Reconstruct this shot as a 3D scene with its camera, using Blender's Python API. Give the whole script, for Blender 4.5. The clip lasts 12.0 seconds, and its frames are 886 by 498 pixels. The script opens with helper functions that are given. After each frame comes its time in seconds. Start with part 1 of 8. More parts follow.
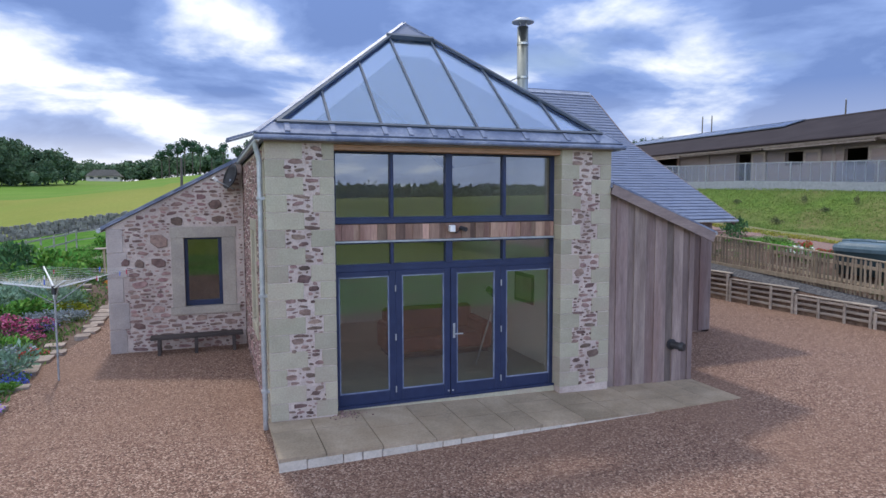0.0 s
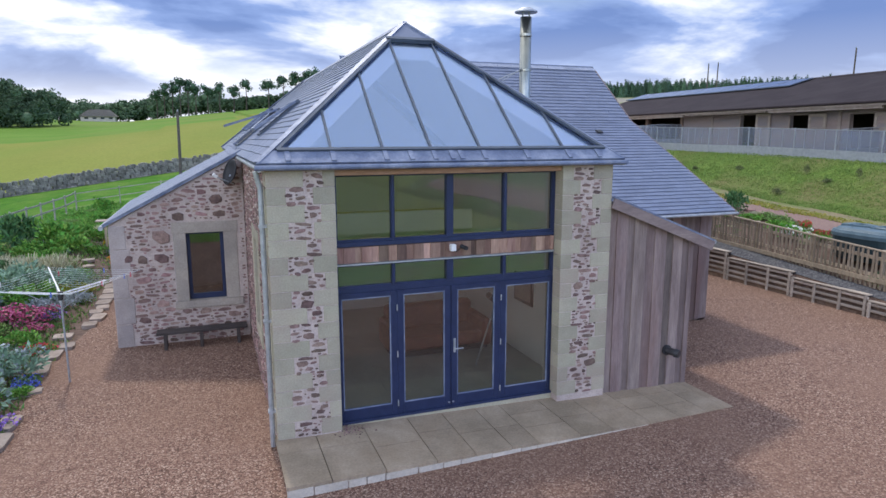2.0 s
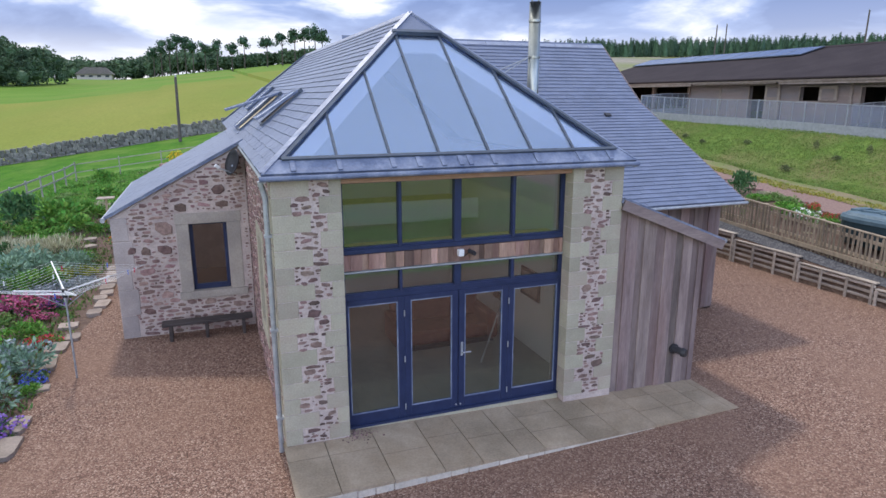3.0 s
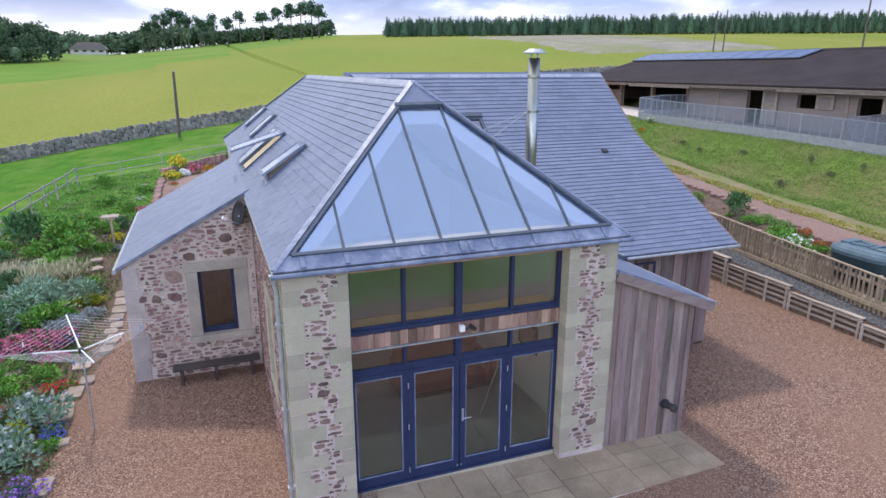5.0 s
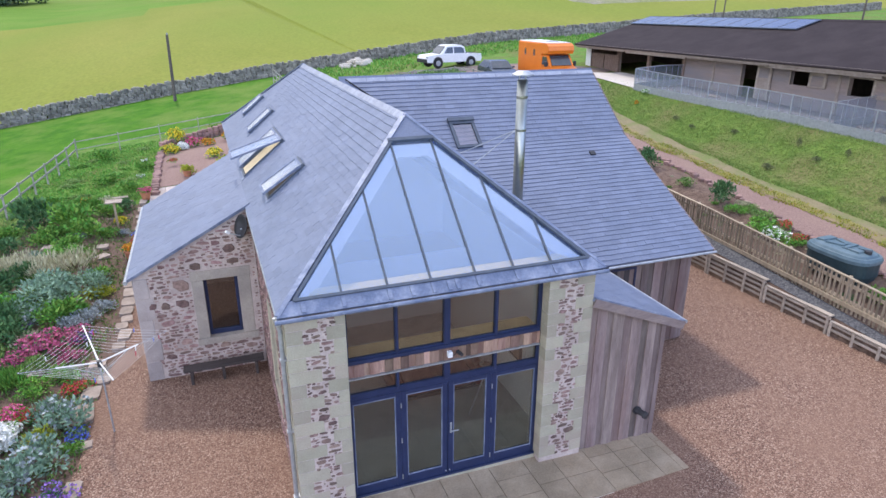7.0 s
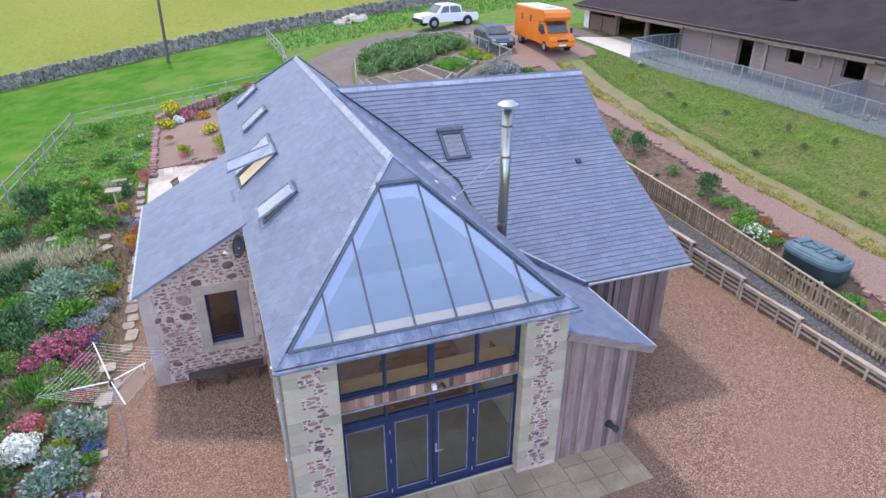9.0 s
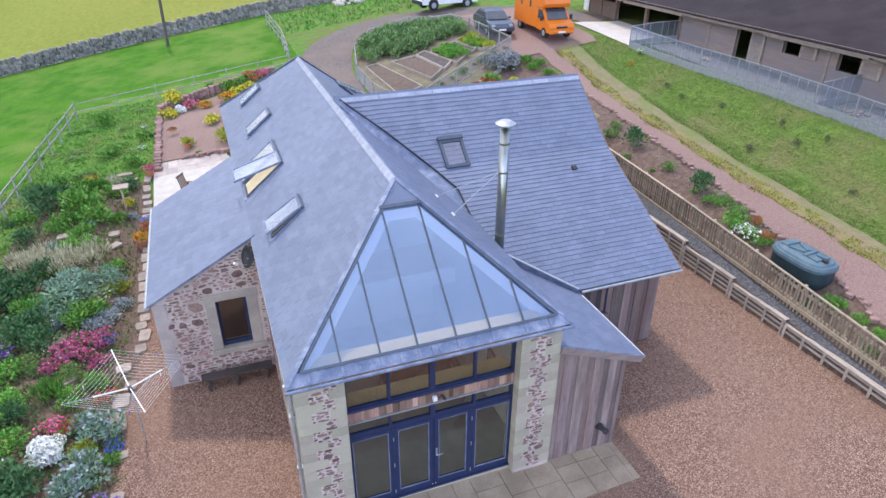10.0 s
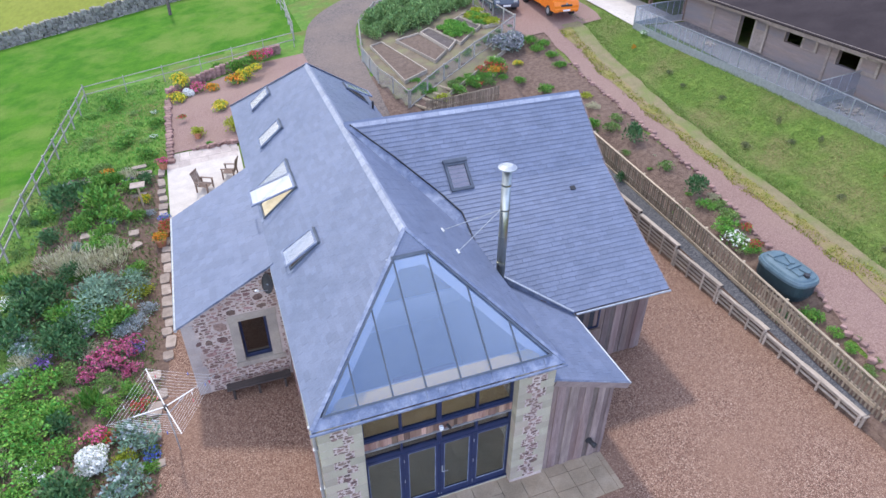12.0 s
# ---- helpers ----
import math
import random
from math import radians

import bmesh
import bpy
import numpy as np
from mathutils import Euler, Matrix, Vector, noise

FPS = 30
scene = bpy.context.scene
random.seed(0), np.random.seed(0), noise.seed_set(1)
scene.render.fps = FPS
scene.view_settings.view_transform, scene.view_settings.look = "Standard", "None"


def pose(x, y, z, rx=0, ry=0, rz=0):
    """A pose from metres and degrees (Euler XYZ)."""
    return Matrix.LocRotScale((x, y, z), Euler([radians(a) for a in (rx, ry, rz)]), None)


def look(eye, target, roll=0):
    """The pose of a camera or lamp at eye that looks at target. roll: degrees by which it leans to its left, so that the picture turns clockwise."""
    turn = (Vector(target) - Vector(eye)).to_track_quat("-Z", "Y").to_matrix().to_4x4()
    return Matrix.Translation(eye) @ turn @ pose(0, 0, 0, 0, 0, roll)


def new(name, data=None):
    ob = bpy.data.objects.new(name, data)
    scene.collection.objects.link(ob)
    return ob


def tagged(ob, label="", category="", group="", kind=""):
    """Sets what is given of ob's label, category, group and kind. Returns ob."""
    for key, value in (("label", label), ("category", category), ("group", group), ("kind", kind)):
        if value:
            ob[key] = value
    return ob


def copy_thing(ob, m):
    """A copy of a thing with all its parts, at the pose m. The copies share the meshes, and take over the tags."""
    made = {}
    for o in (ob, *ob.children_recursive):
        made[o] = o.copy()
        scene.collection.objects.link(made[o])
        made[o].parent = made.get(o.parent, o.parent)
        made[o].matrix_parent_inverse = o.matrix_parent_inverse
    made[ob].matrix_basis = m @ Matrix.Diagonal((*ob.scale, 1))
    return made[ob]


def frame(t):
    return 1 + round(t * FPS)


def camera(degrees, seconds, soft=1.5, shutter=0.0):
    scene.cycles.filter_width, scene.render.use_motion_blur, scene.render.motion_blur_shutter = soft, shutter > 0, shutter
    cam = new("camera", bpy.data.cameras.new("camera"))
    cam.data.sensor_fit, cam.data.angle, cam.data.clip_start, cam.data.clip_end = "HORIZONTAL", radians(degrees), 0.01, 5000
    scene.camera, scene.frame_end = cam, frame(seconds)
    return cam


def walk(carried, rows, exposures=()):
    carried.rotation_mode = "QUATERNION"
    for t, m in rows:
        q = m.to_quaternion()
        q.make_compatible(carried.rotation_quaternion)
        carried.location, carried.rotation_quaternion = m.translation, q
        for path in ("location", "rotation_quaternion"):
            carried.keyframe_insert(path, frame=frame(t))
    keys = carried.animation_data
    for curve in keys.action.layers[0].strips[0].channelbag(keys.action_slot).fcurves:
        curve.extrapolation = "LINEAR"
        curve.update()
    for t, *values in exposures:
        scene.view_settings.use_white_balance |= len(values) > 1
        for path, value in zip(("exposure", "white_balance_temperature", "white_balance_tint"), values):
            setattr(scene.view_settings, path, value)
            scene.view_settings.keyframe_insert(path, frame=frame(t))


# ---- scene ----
import collections

cam = camera(70.1, 12.0)
PATH = [
    (0, (-3.62, -9.176, 3.392), (-2.926, -7.307, 3.236), -0.2),
    (0.5, (-3.598, -9.181, 3.738), (-2.906, -7.316, 3.534), -0.2),
    (1, (-3.619, -9.163, 4.061), (-2.927, -7.303, 3.811), -0.2),
    (1.5, (-3.612, -9.132, 4.346), (-2.924, -7.278, 4.05), -0.2),
    (2, (-3.612, -9.114, 4.646), (-2.926, -7.267, 4.302), -0.1),
    (2.5, (-3.597, -8.987, 4.954), (-2.917, -7.15, 4.547), -0.1),
    (3, (-3.613, -8.812, 5.322), (-2.939, -6.988, 4.853), -0.0),
    (4.8, (-3.692, -8.856, 6.879), (-3.017, -7.053, 6.338), 0.1),
    (5, (-3.677, -8.808, 7.051), (-3.005, -7.006, 6.503), 0.0),
    (5.5, (-3.661, -8.84, 7.505), (-2.989, -7.046, 6.928), 0.0),
    (6, (-3.656, -8.954, 7.942), (-2.988, -7.174, 7.32), 0.1),
    (6.5, (-3.661, -9.103, 8.359), (-2.997, -7.339, 7.692), 0.1),
    (7, (-3.64, -9.155, 8.773), (-2.982, -7.406, 8.061), 0.1),
    (8.8, (-3.364, -9.162, 10.662), (-2.729, -7.478, 9.79), 0.1),
    (9, (-3.355, -9.187, 10.885), (-2.722, -7.511, 9.996), 0.2),
    (9.5, (-3.374, -9.27, 11.498), (-2.75, -7.614, 10.567), 0.2),
    (10, (-3.422, -9.319, 12.134), (-2.803, -7.685, 11.161), 0.2),
    (10.5, (-3.41, -9.326, 12.765), (-2.799, -7.714, 11.751), 0.2),
    (11, (-3.336, -9.334, 13.44), (-2.738, -7.744, 12.384), 0.2),
    (11.5, (-3.366, -9.298, 14.115), (-2.776, -7.733, 13.019), 0.2),
    (12, (-3.458, -9.109, 14.828), (-2.879, -7.566, 13.696), 0.3),
]
EXPOSE = [(0.0, -0.02, 6350, 12), (3.0, 0.08, 6450, 13), (5.0, 0.24, 6500, 15), (7.0, 0.42, 6450, 15), (9.0, 0.46, 6400, 15), (12.0, 0.5, 6250, 15)]
walk(cam, [(t, look(eye, target, roll)) for t, eye, target, roll in PATH], EXPOSE)

# ---- world, sun ----
world = bpy.data.worlds.new("world")
scene.world = world
world.use_nodes = True
wn, wl = world.node_tree.nodes, world.node_tree.links
wn.clear()
SUN_TO = Vector((-0.05, 0.73, 1.0)).normalized()


def wnode(kind, **kw):
    n = wn.new(kind)
    for k, val in kw.items():
        n.inputs[k].default_value = val
    return n


sky = wn.new("ShaderNodeTexSky")
sky.sky_type = "NISHITA"
sky.sun_disc = False
sky.sun_elevation = math.asin(SUN_TO.z)
sky.sun_rotation = math.atan2(SUN_TO.x, SUN_TO.y)
coord = wn.new("ShaderNodeTexCoord")
sep = wn.new("ShaderNodeSeparateXYZ")
wl.new(coord.outputs["Generated"], sep.inputs[0])


def wmath(op, a, b):
    n = wn.new("ShaderNodeMath")
    n.operation = op
    for i, s in enumerate((a, b)):
        if isinstance(s, (int, float)):
            n.inputs[i].default_value = s
        else:
            wl.new(s, n.inputs[i])
    return n.outputs[0]


height = wmath("MAXIMUM", sep.outputs["Z"], 0.0)
depth = wmath("ADD", height, 0.20)
comb = wn.new("ShaderNodeCombineXYZ")
wl.new(wmath("DIVIDE", sep.outputs["X"], depth), comb.inputs[0])
wl.new(wmath("DIVIDE", sep.outputs["Y"], depth), comb.inputs[1])
comb.inputs[2].default_value = 3.7


def wramp(src, stops):
    r = wn.new("ShaderNodeValToRGB")
    el = r.color_ramp.elements
    while len(el) < len(stops):
        el.new(0.5)
    for e, (p, c) in zip(el, stops):
        e.position, e.color = p, (*c, 1)
    wl.new(src, r.inputs[0])
    return r.outputs[0]


cover = wnode("ShaderNodeTexNoise", Scale=0.8, Detail=5.0, Roughness=0.5, Distortion=0.1)
wl.new(comb.outputs[0], cover.inputs["Vector"])
shade = wnode("ShaderNodeTexNoise", Scale=1.35, Detail=7.0, Roughness=0.54, Distortion=0.25)
wl.new(comb.outputs[0], shade.inputs["Vector"])
west = wmath("MULTIPLY", sep.outputs["X"], -0.10)
cloud = wramp(wmath("ADD", shade.outputs["Fac"], west), [(0.38, (2.0, 3.1, 6.2)), (0.47, (3.2, 4.6, 8.2)), (0.53, (6.6, 7.7, 10.0)), (0.60, (11.6, 11.9, 12.4))])
amount = wramp(cover.outputs["Fac"], [(0.24, (0, 0, 0)), (0.38, (1, 1, 1))])
ahead = wn.new("ShaderNodeMapRange")
ahead.inputs["From Min"].default_value, ahead.inputs["From Max"].default_value = -0.5, 0.1
ahead.inputs["To Min"].default_value, ahead.inputs["To Max"].default_value = 0.25, 1.0
wl.new(sep.outputs["Y"], ahead.inputs["Value"])
low = wramp(height, [(0.0, (0.95, 0.95, 0.95)), (0.05, (0.75, 0.75, 0.75)), (0.09, (0.25, 0.25, 0.25)), (0.16, (0, 0, 0))])
thin = wn.new("ShaderNodeMapRange")
thin.inputs["From Min"].default_value, thin.inputs["From Max"].default_value = -0.60, -0.1
thin.inputs["To Min"].default_value, thin.inputs["To Max"].default_value = 0.3, 1.0
wl.new(sep.outputs["Y"], thin.inputs["Value"])
lower = wn.new("ShaderNodeMapRange")
lower.inputs["From Min"].default_value, lower.inputs["From Max"].default_value = 0.45, 0.75
lower.inputs["To Min"].default_value, lower.inputs["To Max"].default_value = 1.0, 0.0
wl.new(height, lower.inputs["Value"])
amount = wmath("MULTIPLY", amount, wmath("MAXIMUM", thin.outputs[0], lower.outputs[0]))
overhead = wramp(height, [(0.5, (0, 0, 0)), (0.9, (0.85, 0.85, 0.85))])
veil = wn.new("ShaderNodeMix")
veil.data_type = "RGBA"
wl.new(overhead, veil.inputs[0])
wl.new(cloud, veil.inputs[6])
veil.inputs[7].default_value = (6.5, 6.9, 7.3, 1)
cloud = veil.outputs[2]
mix1 = wn.new("ShaderNodeMix")
mix1.data_type = "RGBA"
wl.new(amount, mix1.inputs[0])
wl.new(sky.outputs[0], mix1.inputs[6])
wl.new(cloud, mix1.inputs[7])
mix2 = wn.new("ShaderNodeMix")
mix2.data_type = "RGBA"
wl.new(wmath("MULTIPLY", low, ahead.outputs[0]), mix2.inputs[0])
wl.new(mix1.outputs[2], mix2.inputs[6])
mix2.inputs[7].default_value = (9.6, 9.85, 10.4, 1)
lift = wn.new("ShaderNodeMapRange")
lift.inputs["From Min"].default_value, lift.inputs["From Max"].default_value = 0.25, 0.9
lift.inputs["To Min"].default_value, lift.inputs["To Max"].default_value = 1.0, 1.65
wl.new(height, lift.inputs["Value"])
bg = wn.new("ShaderNodeBackground")
bright = wn.new("ShaderNodeMapRange")
bright.inputs["From Min"].default_value, bright.inputs["From Max"].default_value = -0.6, 0.2
bright.inputs["To Min"].default_value, bright.inputs["To Max"].default_value = 1.5, 0.0
wl.new(sep.outputs["Y"], bright.inputs["Value"])
gain = wmath("ADD", wmath("MULTIPLY", bright.outputs[0], lower.outputs[0]), 1.0)
wl.new(wmath("MULTIPLY", wmath("MULTIPLY", lift.outputs[0], gain), 0.10), bg.inputs["Strength"])
cool = wramp(height, [(0.12, (1, 1, 1)), (0.6, (0.95, 0.975, 1.04))])
mix3 = wn.new("ShaderNodeMix")
mix3.data_type, mix3.blend_type = "RGBA", "MULTIPLY"
mix3.inputs[0].default_value = 1.0
wl.new(mix2.outputs[2], mix3.inputs[6])
wl.new(cool, mix3.inputs[7])
wl.new(mix3.outputs[2], bg.inputs[0])
wout = wn.new("ShaderNodeOutputWorld")
wl.new(bg.outputs[0], wout.inputs[0])

sun = new("sun", bpy.data.lights.new("sun", "SUN"))
sun.data.energy, sun.data.angle, sun.data.color = 2.0, radians(4), (1.0, 0.95, 0.87)
sun.matrix_world = look(SUN_TO * 60, (0, 0, 0))


# ---- materials ----
def surface(name, c1, c2, scale=6.0, rough=0.8, bump=0.3, grain=60.0, metal=0.0, vary=0.0, piece="", hue=0.0, c3=None, scale3=0.6, spec=0.4, stretch=(1, 1, 1), depth=0.02):
    """Two colours mixed by noise, a third by broad patches, fine relief, and a change of value from piece to piece."""
    m = bpy.data.materials.new(name)
    m.use_nodes = True
    n, l = m.node_tree.nodes, m.node_tree.links
    p = n["Principled BSDF"]
    p.inputs["Roughness"].default_value, p.inputs["Metallic"].default_value = rough, metal
    p.inputs["Specular IOR Level"].default_value = spec
    geo = n.new("ShaderNodeNewGeometry")
    mapping = n.new("ShaderNodeMapping")
    mapping.inputs["Scale"].default_value = stretch
    l.new(geo.outputs["Position"], mapping.inputs[0])

    def noise_at(s, detail=5.0):
        t = n.new("ShaderNodeTexNoise")
        t.inputs["Scale"].default_value, t.inputs["Detail"].default_value = s, detail
        t.inputs["Roughness"].default_value = 0.62
        l.new(mapping.outputs[0], t.inputs["Vector"])
        return t

    def ramp(src, a, b):
        r = n.new("ShaderNodeMapRange")
        r.inputs["From Min"].default_value, r.inputs["From Max"].default_value = a, b
        l.new(src, r.inputs["Value"])
        return r.outputs[0]

    def mix(f, a, b):
        x = n.new("ShaderNodeMix")
        x.data_type = "RGBA"
        l.new(f, x.inputs[0])
        for i, s in ((6, a), (7, b)):
            if isinstance(s, tuple):
                x.inputs[i].default_value = (*s, 1)
            else:
                l.new(s, x.inputs[i])
        return x.outputs[2]

    col = mix(ramp(noise_at(scale).outputs["Fac"], 0.36, 0.64), tuple(c1), tuple(c2))
    if c3:
        col = mix(ramp(noise_at(scale3, 4.0).outputs["Fac"], 0.46, 0.66), col, tuple(c3))
    fine = noise_at(grain, 3.0)
    if vary or hue:
        hs = n.new("ShaderNodeHueSaturation")
        if piece == "island":
            rnd = geo.outputs["Random Per Island"]
        else:
            rnd = n.new("ShaderNodeObjectInfo").outputs["Random"]
        r = n.new("ShaderNodeMapRange")
        r.inputs["To Min"].default_value, r.inputs["To Max"].default_value = 1 - vary, 1 + vary
        l.new(rnd, r.inputs["Value"])
        l.new(r.outputs[0], hs.inputs["Value"])
        if hue:
            w = n.new("ShaderNodeTexWhiteNoise")
            w.noise_dimensions = "1D"
            l.new(rnd, w.inputs["W"])
            r2 = n.new("ShaderNodeMapRange")
            r2.inputs["To Min"].default_value, r2.inputs["To Max"].default_value = 0.5 - hue, 0.5 + hue
            l.new(w.outputs["Value"], r2.inputs["Value"])
            l.new(r2.outputs[0], hs.inputs["Hue"])
        l.new(col, hs.inputs["Color"])
        col = hs.outputs[0]
    grainy = n.new("ShaderNodeHueSaturation")
    g = n.new("ShaderNodeMapRange")
    g.inputs["From Min"].default_value, g.inputs["From Max"].default_value = 0.3, 0.7
    g.inputs["To Min"].default_value, g.inputs["To Max"].default_value = 0.86, 1.12
    l.new(fine.outputs["Fac"], g.inputs["Value"])
    l.new(g.outputs[0], grainy.inputs["Value"])
    l.new(col, grainy.inputs["Color"])
    l.new(grainy.outputs[0], p.inputs["Base Color"])
    if bump:
        b = n.new("ShaderNodeBump")
        b.inputs["Strength"].default_value, b.inputs["Distance"].default_value = bump, depth
        l.new(fine.outputs["Fac"], b.inputs["Height"])
        l.new(b.outputs[0], p.inputs["Normal"])
    return m


def gravel_surface(name, tones, size, broad, bump=0.6):
    """Loose stones: cells of several tones, with broad paler and darker drifts."""
    m = bpy.data.materials.new(name)
    m.use_nodes = True
    n, l = m.node_tree.nodes, m.node_tree.links
    p = n["Principled BSDF"]
    p.inputs["Roughness"].default_value = 0.85
    p.inputs["Specular IOR Level"].default_value = 0.25
    geo = n.new("ShaderNodeNewGeometry")
    vor = n.new("ShaderNodeTexVoronoi")
    vor.inputs["Scale"].default_value = size
    l.new(geo.outputs["Position"], vor.inputs["Vector"])
    bw = n.new("ShaderNodeSeparateColor")
    l.new(vor.outputs["Color"], bw.inputs[0])
    r = n.new("ShaderNodeValToRGB")
    el = r.color_ramp.elements
    while len(el) < len(tones):
        el.new(0.5)
    for i, (e, c) in enumerate(zip(el, tones)):
        e.position, e.color = i / (len(tones) - 1), (*c, 1)
    l.new(bw.outputs[0], r.inputs[0])
    big = n.new("ShaderNodeTexNoise")
    big.inputs["Scale"].default_value, big.inputs["Detail"].default_value = 0.35, 5.0
    l.new(geo.outputs["Position"], big.inputs["Vector"])
    f = n.new("ShaderNodeMapRange")
    f.inputs["From Min"].default_value, f.inputs["From Max"].default_value = 0.4, 0.68
    f.inputs["To Max"].default_value = 0.55
    l.new(big.outputs["Fac"], f.inputs["Value"])
    x = n.new("ShaderNodeMix")
    x.data_type = "RGBA"
    l.new(f.outputs[0], x.inputs[0])
    l.new(r.outputs[0], x.inputs[6])
    x.inputs[7].default_value = (*broad, 1)
    l.new(x.outputs[2], p.inputs["Base Color"])
    b = n.new("ShaderNodeBump")
    b.inputs["Strength"].default_value, b.inputs["Distance"].default_value = bump, 0.02
    b.invert = True
    l.new(vor.outputs["Distance"], b.inputs["Height"])
    l.new(b.outputs[0], p.inputs["Normal"])
    return m


def pane_surface(name, tint, base, power=5.0, rough=0.01, gloss=(1, 1, 1)):
    """A sheet of glass: clear, with a mirror that grows towards grazing angles."""
    m = bpy.data.materials.new(name)
    m.use_nodes = True
    n, l = m.node_tree.nodes, m.node_tree.links
    n.clear()
    clear = n.new("ShaderNodeBsdfTransparent")
    clear.inputs[0].default_value = (*tint, 1)
    shine = n.new("ShaderNodeBsdfGlossy")
    shine.inputs["Roughness"].default_value = rough
    shine.inputs["Color"].default_value = (*gloss, 1)
    facing = n.new("ShaderNodeLayerWeight")
    facing.inputs[0].default_value = 0.5
    rise = n.new("ShaderNodeMath")
    rise.operation = "POWER"
    rise.inputs[1].default_value = power
    l.new(facing.outputs["Facing"], rise.inputs[0])
    r = n.new("ShaderNodeMapRange")
    r.inputs["To Min"].default_value = base
    l.new(rise.outputs[0], r.inputs["Value"])
    x = n.new("ShaderNodeMixShader")
    l.new(r.outputs[0], x.inputs[0])
    l.new(clear.outputs[0], x.inputs[1])
    l.new(shine.outputs[0], x.inputs[2])
    out = n.new("ShaderNodeOutputMaterial")
    l.new(x.outputs[0], out.inputs[0])
    return m


SLATE = surface("slate", (0.12, 0.145, 0.21), (0.145, 0.17, 0.24), 1.6, 0.40, 0.2, 30, vary=0.095, piece="island", spec=0.7, c3=(0.15, 0.175, 0.245), scale3=0.2)
SLATE_PIECE = surface("slate_piece", (0.12, 0.145, 0.21), (0.145, 0.17, 0.24), 1.6, 0.40, 0.2, 30, vary=0.095, spec=0.7, c3=(0.15, 0.175, 0.245), scale3=0.2)
LEAD = surface("lead", (0.12, 0.15, 0.23), (0.17, 0.20, 0.28), 4, 0.5, 0.2, 25, metal=0.1, c3=(0.26, 0.29, 0.37), scale3=3.0)
RIDGE = surface("ridge_tile", (0.27, 0.29, 0.35), (0.35, 0.37, 0.43), 4, 0.6, 0.2, 25, vary=0.1)
ALU = surface("grey_frame_metal", (0.075, 0.09, 0.115), (0.10, 0.12, 0.15), 4, 0.4, 0.05, 80, metal=0.2)
GALV = surface("galvanised_steel", (0.34, 0.36, 0.38), (0.46, 0.48, 0.5), 8, 0.45, 0.1, 80, metal=0.5)
STEEL = surface("polished_flue_steel", (0.34, 0.35, 0.30), (0.41, 0.41, 0.35), 3, 0.3, 0.03, 60, metal=1.0)
NAVY = surface("navy_paint", (0.016, 0.025, 0.068), (0.022, 0.033, 0.085), 5, 0.42, 0.05, 90)
SANDSTONE = surface("sandstone_block", (0.35, 0.325, 0.24), (0.41, 0.375, 0.28), 3, 0.9, 0.3, 45, vary=0.12, hue=0.008, c3=(0.38, 0.325, 0.25), scale3=1.2)
LEANSTONE = surface("lean_to_sandstone", (0.36, 0.315, 0.265), (0.425, 0.375, 0.315), 2.5, 0.92, 0.3, 40, c3=(0.31, 0.275, 0.24), scale3=1.1)
QUOINGREY = surface("grey_quoin", (0.41, 0.35, 0.32), (0.48, 0.415, 0.38), 2.5, 0.92, 0.3, 40, c3=(0.33, 0.29, 0.27), scale3=1.1)
MORTAR = surface("lime_mortar", (0.47, 0.385, 0.34), (0.57, 0.48, 0.425), 5, 0.95, 0.6, 40, c3=(0.405, 0.325, 0.29), scale3=0.9)
RUBBLE = surface("rubble_stone", (0.145, 0.096, 0.08), (0.265, 0.18, 0.15), 9, 0.9, 0.5, 35, vary=0.5, hue=0.022, piece="object")
RUBBLE_FAR = surface("rubble_stone_far", (0.145, 0.096, 0.08), (0.265, 0.18, 0.15), 9, 0.9, 0.5, 35, vary=0.5, hue=0.022, piece="island")
RUBBLE_SOFT = surface("rubble_stone_limed", (0.19, 0.115, 0.10), (0.32, 0.21, 0.185), 9, 0.9, 0.5, 35, vary=0.45, hue=0.022, piece="object")
RUBBLE_SOFT_FAR = surface("rubble_stone_limed_far", (0.19, 0.115, 0.10), (0.32, 0.21, 0.185), 9, 0.9, 0.5, 35, vary=0.45, hue=0.022, piece="island")
# tank lid and rim, lighter than the tank body
TANKLID = surface("lighter_tank_lid", (0.08, 0.13, 0.155), (0.11, 0.165, 0.19), 4, 0.4, 0.1, 40)
FLAG = surface("sandstone_flag", (0.33, 0.255, 0.175), (0.40, 0.32, 0.23), 2.0, 0.9, 0.25, 30, vary=0.08, c3=(0.27, 0.215, 0.15), scale3=0.8, spec=0.15)
BOARD = surface("weathered_larch", (0.155, 0.115, 0.105), (0.25, 0.195, 0.175), 7, 0.85, 0.35, 40, vary=0.35, hue=0.014, stretch=(1, 1, 0.12), c3=(0.19, 0.125, 0.105), scale3=1.5)
CEDAR = surface("cedar_board", (0.20, 0.115, 0.085), (0.33, 0.215, 0.16), 7, 0.8, 0.3, 40, vary=0.65, hue=0.012, stretch=(1, 1, 0.15))
FASCIA = surface("fascia_board", (0.20, 0.15, 0.14), (0.27, 0.21, 0.19), 6, 0.8, 0.25, 40, stretch=(0.2, 1, 1))
OAK = surface("oak_head_board", (0.36, 0.21, 0.13), (0.44, 0.27, 0.17), 5, 0.7, 0.15, 40, stretch=(0.2, 1, 1))
FENCEWOOD = surface("fence_wood", (0.31, 0.245, 0.165), (0.43, 0.345, 0.24), 9, 0.9, 0.3, 50, vary=0.25, stretch=(1, 1, 0.3))
